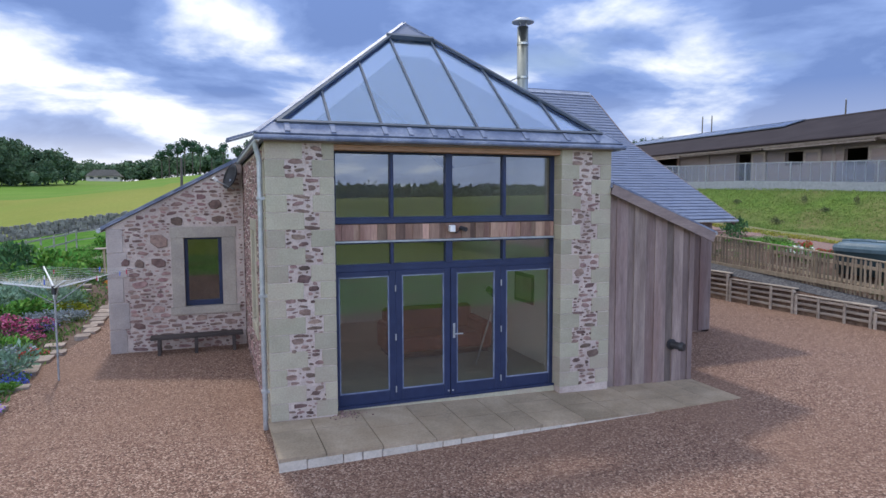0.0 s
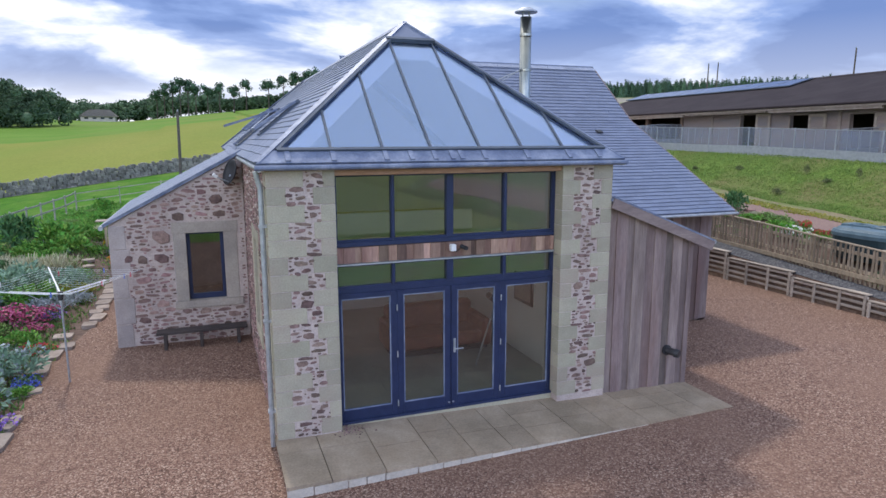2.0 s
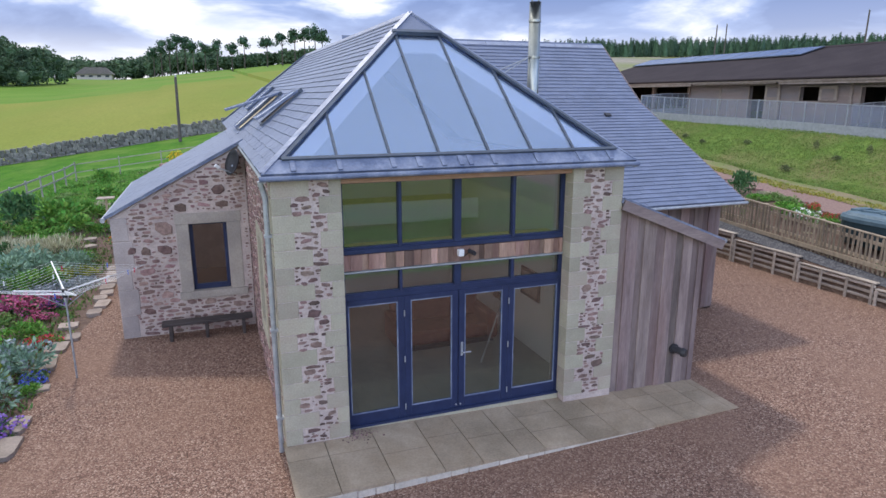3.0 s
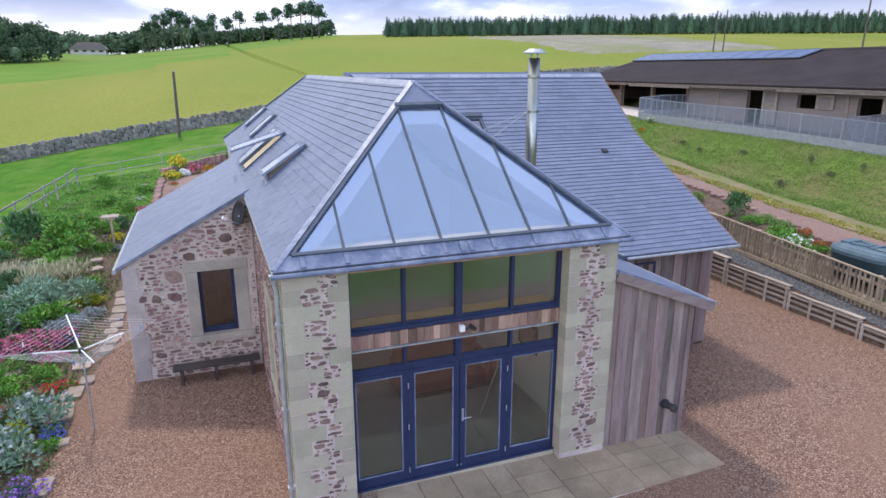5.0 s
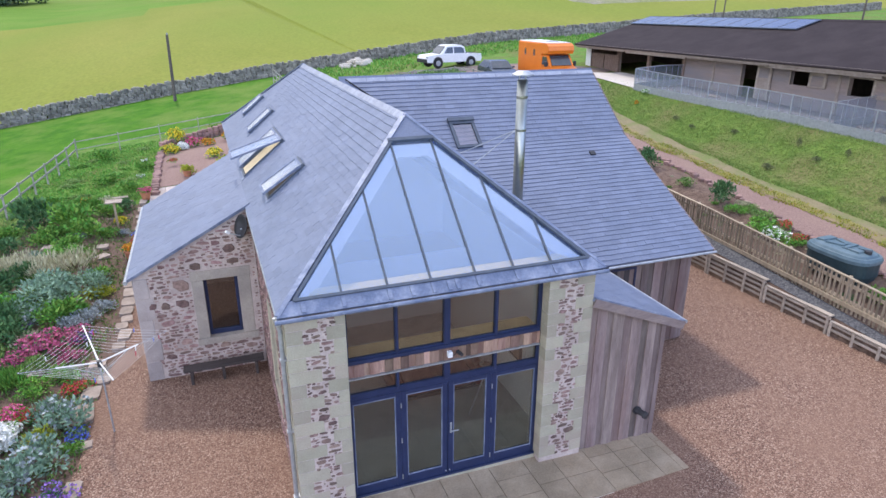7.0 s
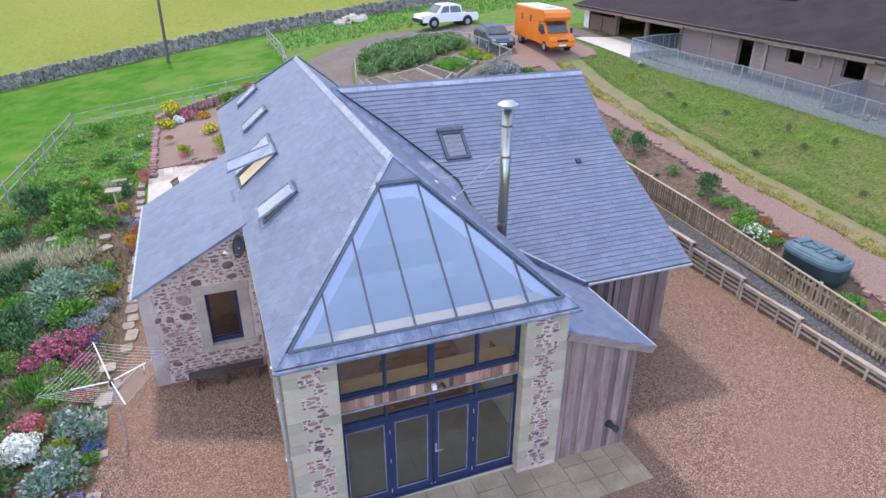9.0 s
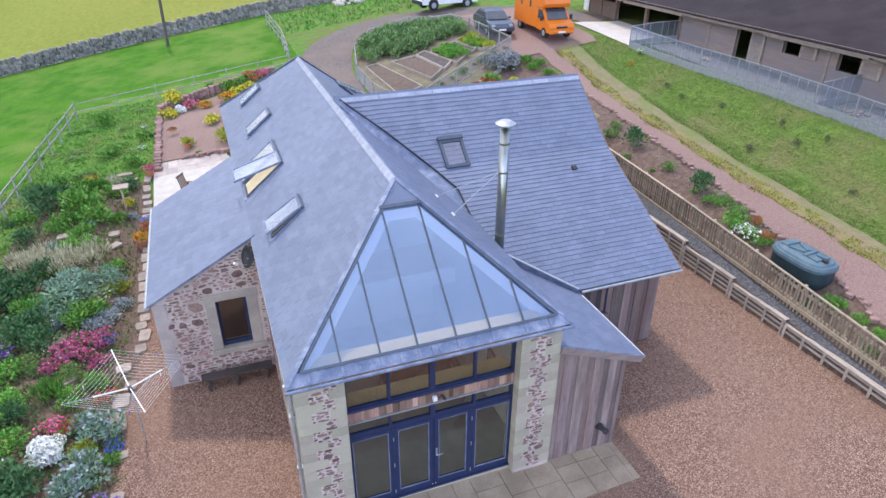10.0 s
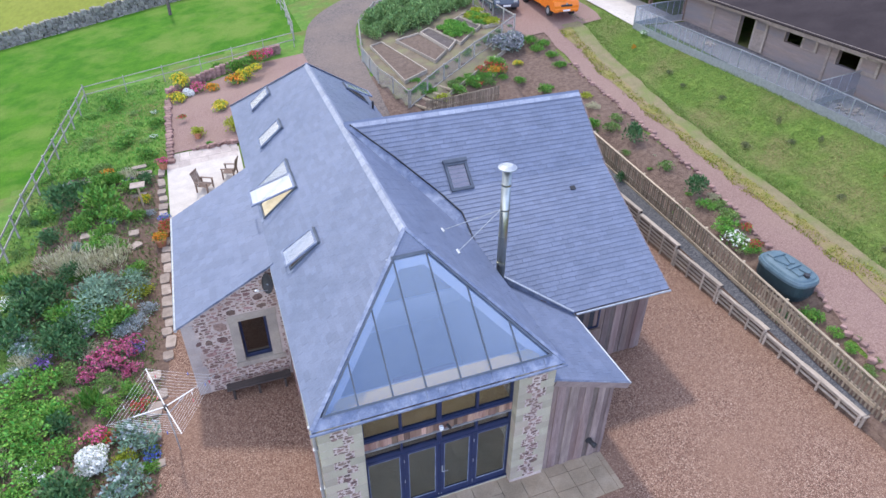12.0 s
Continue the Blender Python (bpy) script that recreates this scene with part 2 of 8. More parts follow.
PICKETWOOD = surface("picket_wood", (0.21, 0.165, 0.115), (0.33, 0.265, 0.19), 9, 0.9, 0.3, 50, vary=0.3, stretch=(1, 1, 0.3), c3=(0.17, 0.15, 0.10), scale3=1.2)
SLEEPER = surface("sleeper_wood", (0.33, 0.28, 0.23), (0.46, 0.39, 0.32), 8, 0.9, 0.3, 50, vary=0.18, stretch=(1, 0.2, 1))
GREYRAIL = surface("silvered_rail", (0.27, 0.255, 0.22), (0.38, 0.36, 0.315), 6, 0.85, 0.2, 50, vary=0.1)
PLASTER = surface("white_plaster", (0.74, 0.73, 0.70), (0.80, 0.79, 0.76), 1.5, 0.9, 0.05, 60)
FLOOR_TILE = surface("floor_tile", (0.33, 0.33, 0.29), (0.41, 0.41, 0.36), 2, 0.5, 0.05, 50)
SOFA = surface("red_leather", (0.11, 0.026, 0.024), (0.16, 0.042, 0.036), 4, 0.5, 0.1, 60)
DARK = surface("black_plastic", (0.025, 0.025, 0.028), (0.04, 0.04, 0.043), 6, 0.5, 0.1, 60)
WHITE = surface("white_paint", (0.74, 0.74, 0.73), (0.80, 0.80, 0.79), 3, 0.45, 0.03, 60)
OCHRE = surface("ochre_wood_floor", (0.56, 0.40, 0.17), (0.66, 0.49, 0.23), 5, 0.5, 0.1, 40)
SOIL = surface("garden_soil", (0.115, 0.072, 0.052), (0.19, 0.128, 0.095), 5, 0.95, 1.0, 14, depth=0.06)
GRASS = surface("garden_grass", (0.085, 0.19, 0.03), (0.14, 0.25, 0.045), 1.6, 0.95, 0.9, 14, c3=(0.15, 0.16, 0.05), scale3=0.45, depth=0.06, spec=0.15)
PADDOCK = surface("paddock_grass", (0.042, 0.14, 0.009), (0.075, 0.19, 0.014), 0.9, 0.95, 0.9, 9, c3=(0.125, 0.205, 0.035), scale3=0.25, depth=0.06, spec=0.1)
BANK = surface("bank_grass", (0.10, 0.175, 0.033), (0.165, 0.245, 0.05), 2.2, 0.95, 1.0, 7, c3=(0.20, 0.195, 0.075), scale3=0.33, depth=0.22, spec=0.12)
HAY = surface("mown_field", (0.185, 0.212, 0.034), (0.235, 0.238, 0.048), 0.08, 0.95, 0.5, 3, c3=(0.155, 0.215, 0.028), scale3=0.02, depth=0.05, spec=0.1, stretch=(1, 0.35, 1))
FARGREEN = surface("far_pasture", (0.10, 0.20, 0.02), (0.135, 0.235, 0.032), 0.06, 0.95, 0.5, 3, c3=(0.16, 0.22, 0.04), scale3=0.02, depth=0.05, spec=0.1)
FARHILL = surface("far_hill", (0.10, 0.13, 0.10), (0.14, 0.17, 0.12), 0.01, 0.95, 0.0, 3, spec=0.1)
GRAVEL = gravel_surface("red_gravel", [(0.075, 0.040, 0.029), (0.14, 0.076, 0.053), (0.20, 0.113, 0.08), (0.28, 0.17, 0.12), (0.45, 0.33, 0.25)], 46, (0.235, 0.14, 0.096), 0.6)
PATHGRAVEL = gravel_surface("pink_path_gravel", [(0.185, 0.11, 0.093), (0.24, 0.152, 0.127), (0.30, 0.205, 0.168)], 34, (0.27, 0.185, 0.145), 0.35)
TARMAC = gravel_surface("worn_road", [(0.10, 0.082, 0.072), (0.14, 0.115, 0.10), (0.19, 0.15, 0.13)], 14, (0.20, 0.15, 0.12), 0.3)
TAN = surface("dry_verge", (0.185, 0.16, 0.08), (0.235, 0.19, 0.105), 2.5, 0.95, 0.8, 14, c3=(0.15, 0.18, 0.05), scale3=0.7)
STRIP = surface("track_turf", (0.19, 0.185, 0.045), (0.25, 0.20, 0.075), 2.2, 0.95, 0.9, 16, c3=(0.235, 0.165, 0.105), scale3=0.8)
DRYSTONE = surface("drystone", (0.15, 0.14, 0.12), (0.26, 0.245, 0.21), 5, 0.95, 0.5, 20, vary=0.4, piece="island")
GARDENSTONE = surface("garden_stone", (0.27, 0.215, 0.175), (0.38, 0.31, 0.255), 4, 0.9, 0.4, 30, vary=0.2)
TERRACEPAVE = surface("terrace_paving", (0.40, 0.34, 0.30), (0.50, 0.43, 0.38), 3, 0.85, 0.2, 30, vary=0.12, c3=(0.36, 0.30, 0.27), scale3=0.8)
PAVING = surface("pale_paving", (0.50, 0.45, 0.38), (0.60, 0.54, 0.46), 3, 0.85, 0.2, 30, vary=0.1)
BARNBLOCK = surface("barn_block", (0.265, 0.205, 0.175), (0.34, 0.265, 0.235), 2, 0.9, 0.3, 25, stretch=(1, 0.4, 3), c3=(0.24, 0.215, 0.215), scale3=0.35)
BARNWOOD = surface("barn_timber", (0.17, 0.12, 0.095), (0.24, 0.17, 0.13), 5, 0.85, 0.3, 30)
BARNDOOR = surface("barn_door_wood", (0.27, 0.22, 0.185), (0.36, 0.30, 0.255), 5, 0.85, 0.2, 30)
BARNROOF = surface("barn_roof_sheet", (0.032, 0.025, 0.027), (0.044, 0.035, 0.037), 0.8, 0.9, 0.2, 20, spec=0.12)
# near-black brown with the shade of barn and roof window wells put in
GLOOM = surface("painted_gloom", (0.06, 0.048, 0.042), (0.09, 0.072, 0.06), 2, 0.95, 0.2, 20)
CONCRETE = surface("pale_concrete", (0.48, 0.43, 0.38), (0.56, 0.51, 0.45), 1.5, 0.9, 0.2, 25)
SOLAR = surface("solar_glass", (0.09, 0.11, 0.16), (0.11, 0.13, 0.18), 2, 0.2, 0.02, 60, spec=0.9)
BARK = surface("bark", (0.07, 0.055, 0.045), (0.12, 0.095, 0.075), 5, 0.95, 0.6, 25)
POLEWOOD = surface("pole_wood", (0.09, 0.075, 0.065), (0.14, 0.115, 0.10), 6, 0.9, 0.3, 30)
TYRE = surface("tyre_rubber", (0.018, 0.018, 0.02), (0.03, 0.03, 0.032), 9, 0.85, 0.2, 60)
ORANGE = surface("orange_paint", (0.72, 0.18, 0.015), (0.78, 0.21, 0.02), 1, 0.32, 0.0, 60)
CARGREY = surface("dark_car_paint", (0.075, 0.095, 0.125), (0.085, 0.105, 0.14), 2, 0.25, 0.0, 60, metal=0.4, spec=0.8)
TANKPLASTIC = surface("green_tank_plastic", (0.018, 0.036, 0.042), (0.028, 0.05, 0.056), 4, 0.45, 0.1, 40)
TERRACOTTA = surface("terracotta", (0.40, 0.16, 0.08), (0.48, 0.21, 0.12), 6, 0.85, 0.2, 40)
GLASS = pane_surface("window_glass", (0.80, 0.81, 0.77), 0.10)
BLINDGLASS = pane_surface("blind_window_glass", (0.8, 0.8, 0.85), 0.10, 5.0, 0.05)
DARKWOOD = surface("dark_stained_wood", (0.045, 0.036, 0.034), (0.075, 0.06, 0.055), 5, 0.8, 0.2, 30, stretch=(0.2, 1, 1))
ROOFGLASS = pane_surface("solar_roof_glass", (0.84, 0.86, 0.92), 0.31, 5.0, 0.02, (0.59, 0.75, 1.0))
SASHGLASS = pane_surface("roof_window_glass", (0.85, 0.87, 0.9), 0.42, 5.0, 0.2, (1.0, 1.0, 0.98))
CARGLASS = surface("dark_vehicle_glass", (0.03, 0.04, 0.05), (0.05, 0.06, 0.07), 2, 0.08, 0.0, 60, spec=0.9)
MESH = pane_surface("wire_mesh_sheet", (0.88, 0.90, 0.93), 0.11, 5.0, 0.6, (0.75, 0.83, 0.95))


def leaf_surface(name, c1, c2, vary=0.4, hue=0.03):
    return surface(name, c1, c2, 3, 0.75, 0, 20, vary=vary, hue=hue, piece="island", spec=0.25)


LEAVES = {
    "green": leaf_surface("leaf_green", (0.097, 0.247, 0.039), (0.176, 0.353, 0.061)),
    "dark": leaf_surface("leaf_dark", (0.057, 0.143, 0.054), (0.105, 0.211, 0.076)),
    "lime": leaf_surface("leaf_lime", (0.109, 0.286, 0.042), (0.185, 0.378, 0.063)),
    "bluegrey": leaf_surface("leaf_bluegrey", (0.168, 0.277, 0.185), (0.260, 0.378, 0.260), 0.3, 0.01),
    "silver": leaf_surface("leaf_silver", (0.269, 0.319, 0.319), (0.370, 0.412, 0.420), 0.25, 0.01),
    "straw": leaf_surface("leaf_straw", (0.420, 0.403, 0.245), (0.595, 0.560, 0.385), 0.3, 0.02),
    "yellowgreen": leaf_surface("leaf_yellowgreen", (0.29, 0.35, 0.035), (0.43, 0.45, 0.055), 0.3, 0.015),
    "hedge": leaf_surface("leaf_hedge", (0.143, 0.252, 0.084), (0.227, 0.353, 0.126), 0.35, 0.02),
    "mid": leaf_surface("leaf_mid", (0.116, 0.210, 0.052), (0.199, 0.304, 0.084), 0.4, 0.03),
    "bankgrass": leaf_surface("leaf_bankgrass", (0.15, 0.235, 0.05), (0.235, 0.31, 0.08), 0.3, 0.02),
    "track": leaf_surface("leaf_track", (0.19, 0.25, 0.03), (0.36, 0.32, 0.05), 0.4, 0.025),
    "heather": leaf_surface("leaf_heather", (0.10, 0.125, 0.055), (0.17, 0.18, 0.085), 0.35, 0.03),
    "pine": leaf_surface("leaf_pine", (0.038, 0.085, 0.048), (0.068, 0.125, 0.068), 0.4, 0.02),
    # distant trees: haze mixed into the green, lighter and with less contrast
    "wood": leaf_surface("leaf_wood_hazed", (0.075, 0.125, 0.062), (0.115, 0.175, 0.09), 0.28, 0.02),
}
PETALS = {
    "magenta": leaf_surface("petal_magenta", (0.40, 0.07, 0.15), (0.50, 0.14, 0.24), 0.3, 0.02),
    "white": leaf_surface("petal_white", (0.78, 0.78, 0.72), (0.85, 0.85, 0.80), 0.1, 0.0),
    "red": leaf_surface("petal_red", (0.55, 0.03, 0.04), (0.62, 0.07, 0.08), 0.3, 0.02),
    "pink": leaf_surface("petal_pink", (0.62, 0.08, 0.20), (0.68, 0.16, 0.30), 0.3, 0.02),
    "yellow": leaf_surface("petal_yellow", (0.65, 0.50, 0.03), (0.72, 0.58, 0.06), 0.2, 0.02),
    "orange": leaf_surface("petal_orange", (0.68, 0.24, 0.02), (0.74, 0.32, 0.04), 0.2, 0.02),
    "purple": leaf_surface("petal_purple", (0.24, 0.12, 0.42), (0.32, 0.18, 0.50), 0.3, 0.02),
    "lilac": leaf_surface("petal_lilac", (0.22, 0.225, 0.235), (0.28, 0.285, 0.29), 0.25, 0.02),
    "blue": leaf_surface("petal_blue", (0.08, 0.12, 0.55), (0.14, 0.18, 0.62), 0.3, 0.02),
}


# ---- building blocks ----
class Shape:
    """Points and faces gathered for one mesh."""

    def __init__(self):
        self.v, self.f = [], []

    def add(self, verts, faces):
        b = len(self.v)
        self.v += [tuple(p) for p in verts]
        self.f += [tuple(i + b for i in q) for q in faces]
        return self

    def box(self, x0, x1, y0, y1, z0, z1):
        return self.add([(x, y, z) for x in (x0, x1) for y in (y0, y1) for z in (z0, z1)],
                        [(0, 1, 3, 2), (4, 6, 7, 5), (0, 4, 5, 1), (2, 3, 7, 6), (0, 2, 6, 4), (1, 5, 7, 3)])

    def cbox(self, x0, x1, y0, y1, z0, z1, c=0.01):
        """A box with bevelled edges."""
        verts, idx = [], {}
        lo, hi = (x0, y0, z0), (x1, y1, z1)
        for a in range(8):
            s = [(a >> k) & 1 for k in range(3)]
            for ax in range(3):
                p = []
                for k in range(3):
                    e = hi[k] if s[k] else lo[k]
                    if k != ax:
                        e += -c if s[k] else c
                    p.append(e)
                idx[(a, ax)] = len(verts)
                verts.append(p)
        faces = []
        for ax in range(3):
            u, w = [k for k in range(3) if k != ax]
            for side in (0, 1):
                ring = []
                for su, sw in ((0, 0), (1, 0), (1, 1), (0, 1)):
                    ring.append(idx[((side << ax) | (su << u) | (sw << w), ax)])
                flip = (side == 1) != (ax == 1)
                faces.append(tuple(ring if flip else ring[::-1]))
            for su in (0, 1):
                for sw in (0, 1):
                    a = (su << u) | (sw << w)
                    b = a | (1 << ax)
                    faces.append((idx[(a, u)], idx[(b, u)], idx[(b, w)], idx[(a, w)]))
        for a in range(8):
            faces.append((idx[(a, 0)], idx[(a, 1)], idx[(a, 2)]))
        return self.add(verts, faces)

    def bar(self, p0, p1, w, h, up=(0, 0, 1)):
        """A square bar between two points."""
        p0, p1 = Vector(p0), Vector(p1)
        d = (p1 - p0).normalized()
        s = d.cross(Vector(up))
        s = s.normalized() if s.length > 1e-4 else Vector((1, 0, 0))
        t = s.cross(d).normalized()
        pts = [p + s * (w / 2 * a) + t * (h / 2 * b) for p in (p0, p1) for a, b in ((-1, -1), (1, -1), (1, 1), (-1, 1))]
        return self.add(pts, [(3, 2, 1, 0), (4, 5, 6, 7), (0, 1, 5, 4), (1, 2, 6, 5), (2, 3, 7, 6), (3, 0, 4, 7)])

    def tube(self, p0, p1, r0, r1=None, n=12, caps=True):
        r1 = r0 if r1 is None else r1
        p0, p1 = Vector(p0), Vector(p1)
        d = (p1 - p0).normalized()
        s = d.orthogonal().normalized()
        t = d.cross(s)
        ring = [(math.cos(2 * math.pi * i / n), math.sin(2 * math.pi * i / n)) for i in range(n)]
        pts = [p0 + (s * a + t * b) * r0 for a, b in ring] + [p1 + (s * a + t * b) * r1 for a, b in ring]
        faces = [(i, (i + 1) % n, n + (i + 1) % n, n + i) for i in range(n)]
        if caps:
            faces += [tuple(range(n))[::-1], tuple(range(n, 2 * n))]
        return self.add(pts, faces)

    def prism(self, ring, offset):
        """A flat ring of points pushed along an offset."""
        n, o = len(ring), Vector(offset)
        pts = [Vector(p) for p in ring] + [Vector(p) + o for p in ring]
        faces = [tuple(range(n))[::-1], tuple(range(n, 2 * n))] + [(i, (i + 1) % n, n + (i + 1) % n, n + i) for i in range(n)]
        return self.add(pts, faces)

    def loft(self, rings, closed=True):
        n = len(rings[0])
        pts = [p for r in rings for p in r]
        faces = []
        for k in range(len(rings) - 1):
            for i in range(n):
                j = (i + 1) % n
                faces.append((k * n + i, k * n + j, (k + 1) * n + j, (k + 1) * n + i))
        if closed:
            faces += [tuple(range(n))[::-1], tuple(range((len(rings) - 1) * n, len(rings) * n))]
        return self.add(pts, faces)

    def leaf(self, c, d, size, slim=0.55):
        d = Vector(d).normalized()
        s = d.orthogonal().normalized()
        s.rotate(Matrix.Rotation(random.random() * 6.283, 3, d))
        c = Vector(c)
        return self.add([c, c + d * size * 0.5 + s * size * slim * 0.5, c + d * size, c + d * size * 0.5 - s * size * slim * 0.5], [(0, 1, 2, 3)])

    def mesh(self, name, material, origin=(0, 0, 0), smooth=False):
        me = bpy.data.meshes.new(name)
        ox, oy, oz = origin
        me.from_pydata([(x - ox, y - oy, z - oz) for x, y, z in self.v], [], self.f)
        bm = bmesh.new()
        bm.from_mesh(me)
        if len(bm.faces) < 4000:
            bmesh.ops.recalc_face_normals(bm, faces=bm.faces)
            bm.to_mesh(me)
        bm.free()
        if smooth:
            for p in me.polygons:
                p.use_smooth = True
        if material:
            me.materials.append(material)
        return me


ORIGIN = {}


def thing(name, at, label, category, group="", kind=""):
    ob = new(name)
    ob.location = at
    ORIGIN[ob] = Vector(at)
    return tagged(ob, label, category, group, kind)


def part(name, shape, material, parent, label="", smooth=False, kind=""):
    o = ORIGIN.get(parent, Vector((0, 0, 0)))
    ob = new(name, shape.mesh(name, material, o, smooth))
    ob.parent = parent
    ORIGIN[ob] = o
    return tagged(ob, label, kind=kind)


def solid(name, shape, material, label, category, kind="", group="", smooth=False, at=(0, 0, 0)):
    ob = new(name, shape.mesh(name, material, at, smooth))
    ob.location = at
    ORIGIN[ob] = Vector(at)
    return tagged(ob, label, category, group, kind)


def piece(name, me, parent, m):
    """A piece that shares its mesh with others, at world pose m."""
    ob = new(name, me)
    ob.parent = parent
    ob.matrix_basis = Matrix.Translation(-ORIGIN.get(parent, Vector((0, 0, 0)))) @ m
    return ob


def frame_of(o, u, v):
    """A pose whose x and y run along u and v from o."""
    u, v = Vector(u).normalized(), Vector(v).normalized()
    n = u.cross(v)
    return Matrix(((u.x, v.x, n.x, o[0]), (u.y, v.y, n.y, o[1]), (u.z, v.z, n.z, o[2]), (0, 0, 0, 1)))


# ---- the lie of the land ----
def ss(a, b, v):
    t = min(1.0, max(0.0, (v - a) / (b - a)))
    return t * t * (3 - 2 * t)


def lerp(a, b, t):
    return a + (b - a) * t


def stepped(x, pts):
    for (a, za), (b, zb) in zip(pts, pts[1:]):
        if x <= b:
            return lerp(za, zb, max(0, (x - a) / (b - a)))
    return pts[-1][1]


def wall_line(x):
    """The field wall, as y at a given x."""
    return stepped(x, [(-300, -60), (-60, 34), (-18, 46.2), (-6, 50.0), (2, 51.7), (12, 52.3), (24, 52.6), (40, 54.5), (95, 64), (300, 80)])


def hill(x, y):
    xc = min(60, max(-45, x))
    w = wall_line(xc)
    drop = 0.069 * max(0, xc - 24) * (1 - ss(0, 70, y - w))
    z = 0.1 - drop * ss(8, 30, y) + 0.45 * ss(0, 25, y) + 0.115 * (xc + 11) * ss(8, 30, y) + 0.04 * max(0, min(y, w) - 30)
    d = max(0, y - w) * 0.91
    z += 0.03 * max(0, min(x, 260) - 60)
    z += RISE * min(d, 330) + 0.012 * max(0, d - 330)
    z += 62 * math.exp(-(((x + 330) / 120) ** 2 + ((y - 560) / 190) ** 2))
    return z


RISE = 0.055


def right_bank(x, y):
    yy = max(0, min(y, 40))
    near = lerp(0.40 + 0.062 * min(yy, 8) + 0.012 * max(0, yy - 8), hill(12.45, y), ss(13, 24, y))
    far = ss(20, 28, y)
    return stepped(x, [(12.45, near), (14.4, 1.33 + 0.062 * yy + 0.34 * far), (17.5, 1.40 + 0.065 * yy + 0.68 * far), (19.0, 1.60 + 0.066 * yy + 0.61 * far), (21.8, 3.25 + 0.042 * yy), (24, 3.5 + 0.03 * yy), (60, 4.2 + 0.03 * yy)])


def stone_edge(y):
    """The stony edge between the border and the track."""
    return stepped(y, [(-12, 13.2), (-0.3, 13.95), (1.4, 14.35), (5.3, 14.83), (9.2, 15.5), (14, 15.85), (19, 16.15), (30, 16.9)])


def track_edge(y):
    return stepped(y, [(-40, 15.3), (-10, 15.6), (1, 16.1), (3, 16.42), (9, 16.45), (15, 16.8), (19, 17.1), (30, 17.9)])


def verge_edge(y):
    return stepped(y, [(-40, 16.7), (-10, 16.9), (3, 17.15), (9, 17.2), (15, 17.45), (19, 17.7), (30, 18.6)])


def bank_edge(y):
    return stepped(y, [(-40, 17.5), (-10, 17.6), (5, 17.8), (9, 17.82), (15, 18.2), (18, 18.6), (30, 19.6)])


def ground_z(x, y):
    if x < -7.0:
        h = hill(x, y)
        return lerp(lerp(0, h, ss(12, 24, y)), h, ss(7, 8.5, -x))
    if x < 12.43:
        h = hill(x, y)
        return lerp(h * ss(13, 24, y), lerp(right_bank(13, y), h, 0.5), ss(10, 12.4, x) * ss(14, 20, y))
    return lerp(right_bank(x, y), hill(x, y), ss(30, 42, y))


def spread(a, b, step, far):
    out, s, p = [], step, a
    while p > -far:
        s *= 1.28
        p -= s
        out.append(p)
    out = out[::-1]
    n = round((b - a) / step)
    out += [a + (b - a) * i / n for i in range(n + 1)]
    s, p = step, b
    while p < far:
        s *= 1.28
        p += s
        out.append(p)
    return out


xs = sorted(spread(-18, 30, 0.6, 3600) + [12.425, 12.44, 12.54])
ys = spread(-14, 62, 0.6, 3600)
nx, ny = len(xs), len(ys)
G = Shape()
G.v = [(x, y, ground_z(x, y)) for y in ys for x in xs]
G.f = [(j * nx + i, j * nx + i + 1, (j + 1) * nx + i + 1, (j + 1) * nx + i) for j in range(ny - 1) for i in range(nx - 1)]
ground = solid("ground", G, None, "rough grass, garden soil and mown fields rising to the skyline", "ground", "structure", smooth=True)
for m in (GRASS, SOIL, PADDOCK, BANK, HAY, FARGREEN, GRAVEL, FARHILL):
    ground.data.materials.append(m)


def ground_kind(x, y):
    jig = noise.noise(Vector((x * 0.45, y * 0.45, 0))) * 0.9
    w = wall_line(x)
    if y > w:
        far = y - w
        if far > (130 - 0.3 * (x + 20) if x < -20 else 130 + 1.5 * (x + 20)):
            return 5 if far < 600 else 7
        if far > 430:
            return 7
        return 4 if far < 330 + jig * 20 else 5
    if y < -45:
        return 4
    if x > 12.4:
        if y > 36:
            return 0
        return 1 if x < stone_edge(y) and -3 < y < 28.5 else 3
    if -16 < x < -6.4 and y < 21 + jig * 3 and y > -4:
        edge = -11.2 + jig * 1.5
        return 1 if x > edge else 0
    if x < -12.6 + 0.055 * (y - 15) or y > 34 + 0.18 * (x + 10):
        return 2 if x < 3 else 0
    if y < -8.6:
        return 0 if y > -22 else 4
    if 0.5 < x < 14 and 15.9 < y < 26:
        return 1
    if -7 < x < 12.4 and y < 16:
        return 6
    return 0


for p in ground.data.polygons:
    p.material_index = ground_kind(p.center.x, p.center.y)


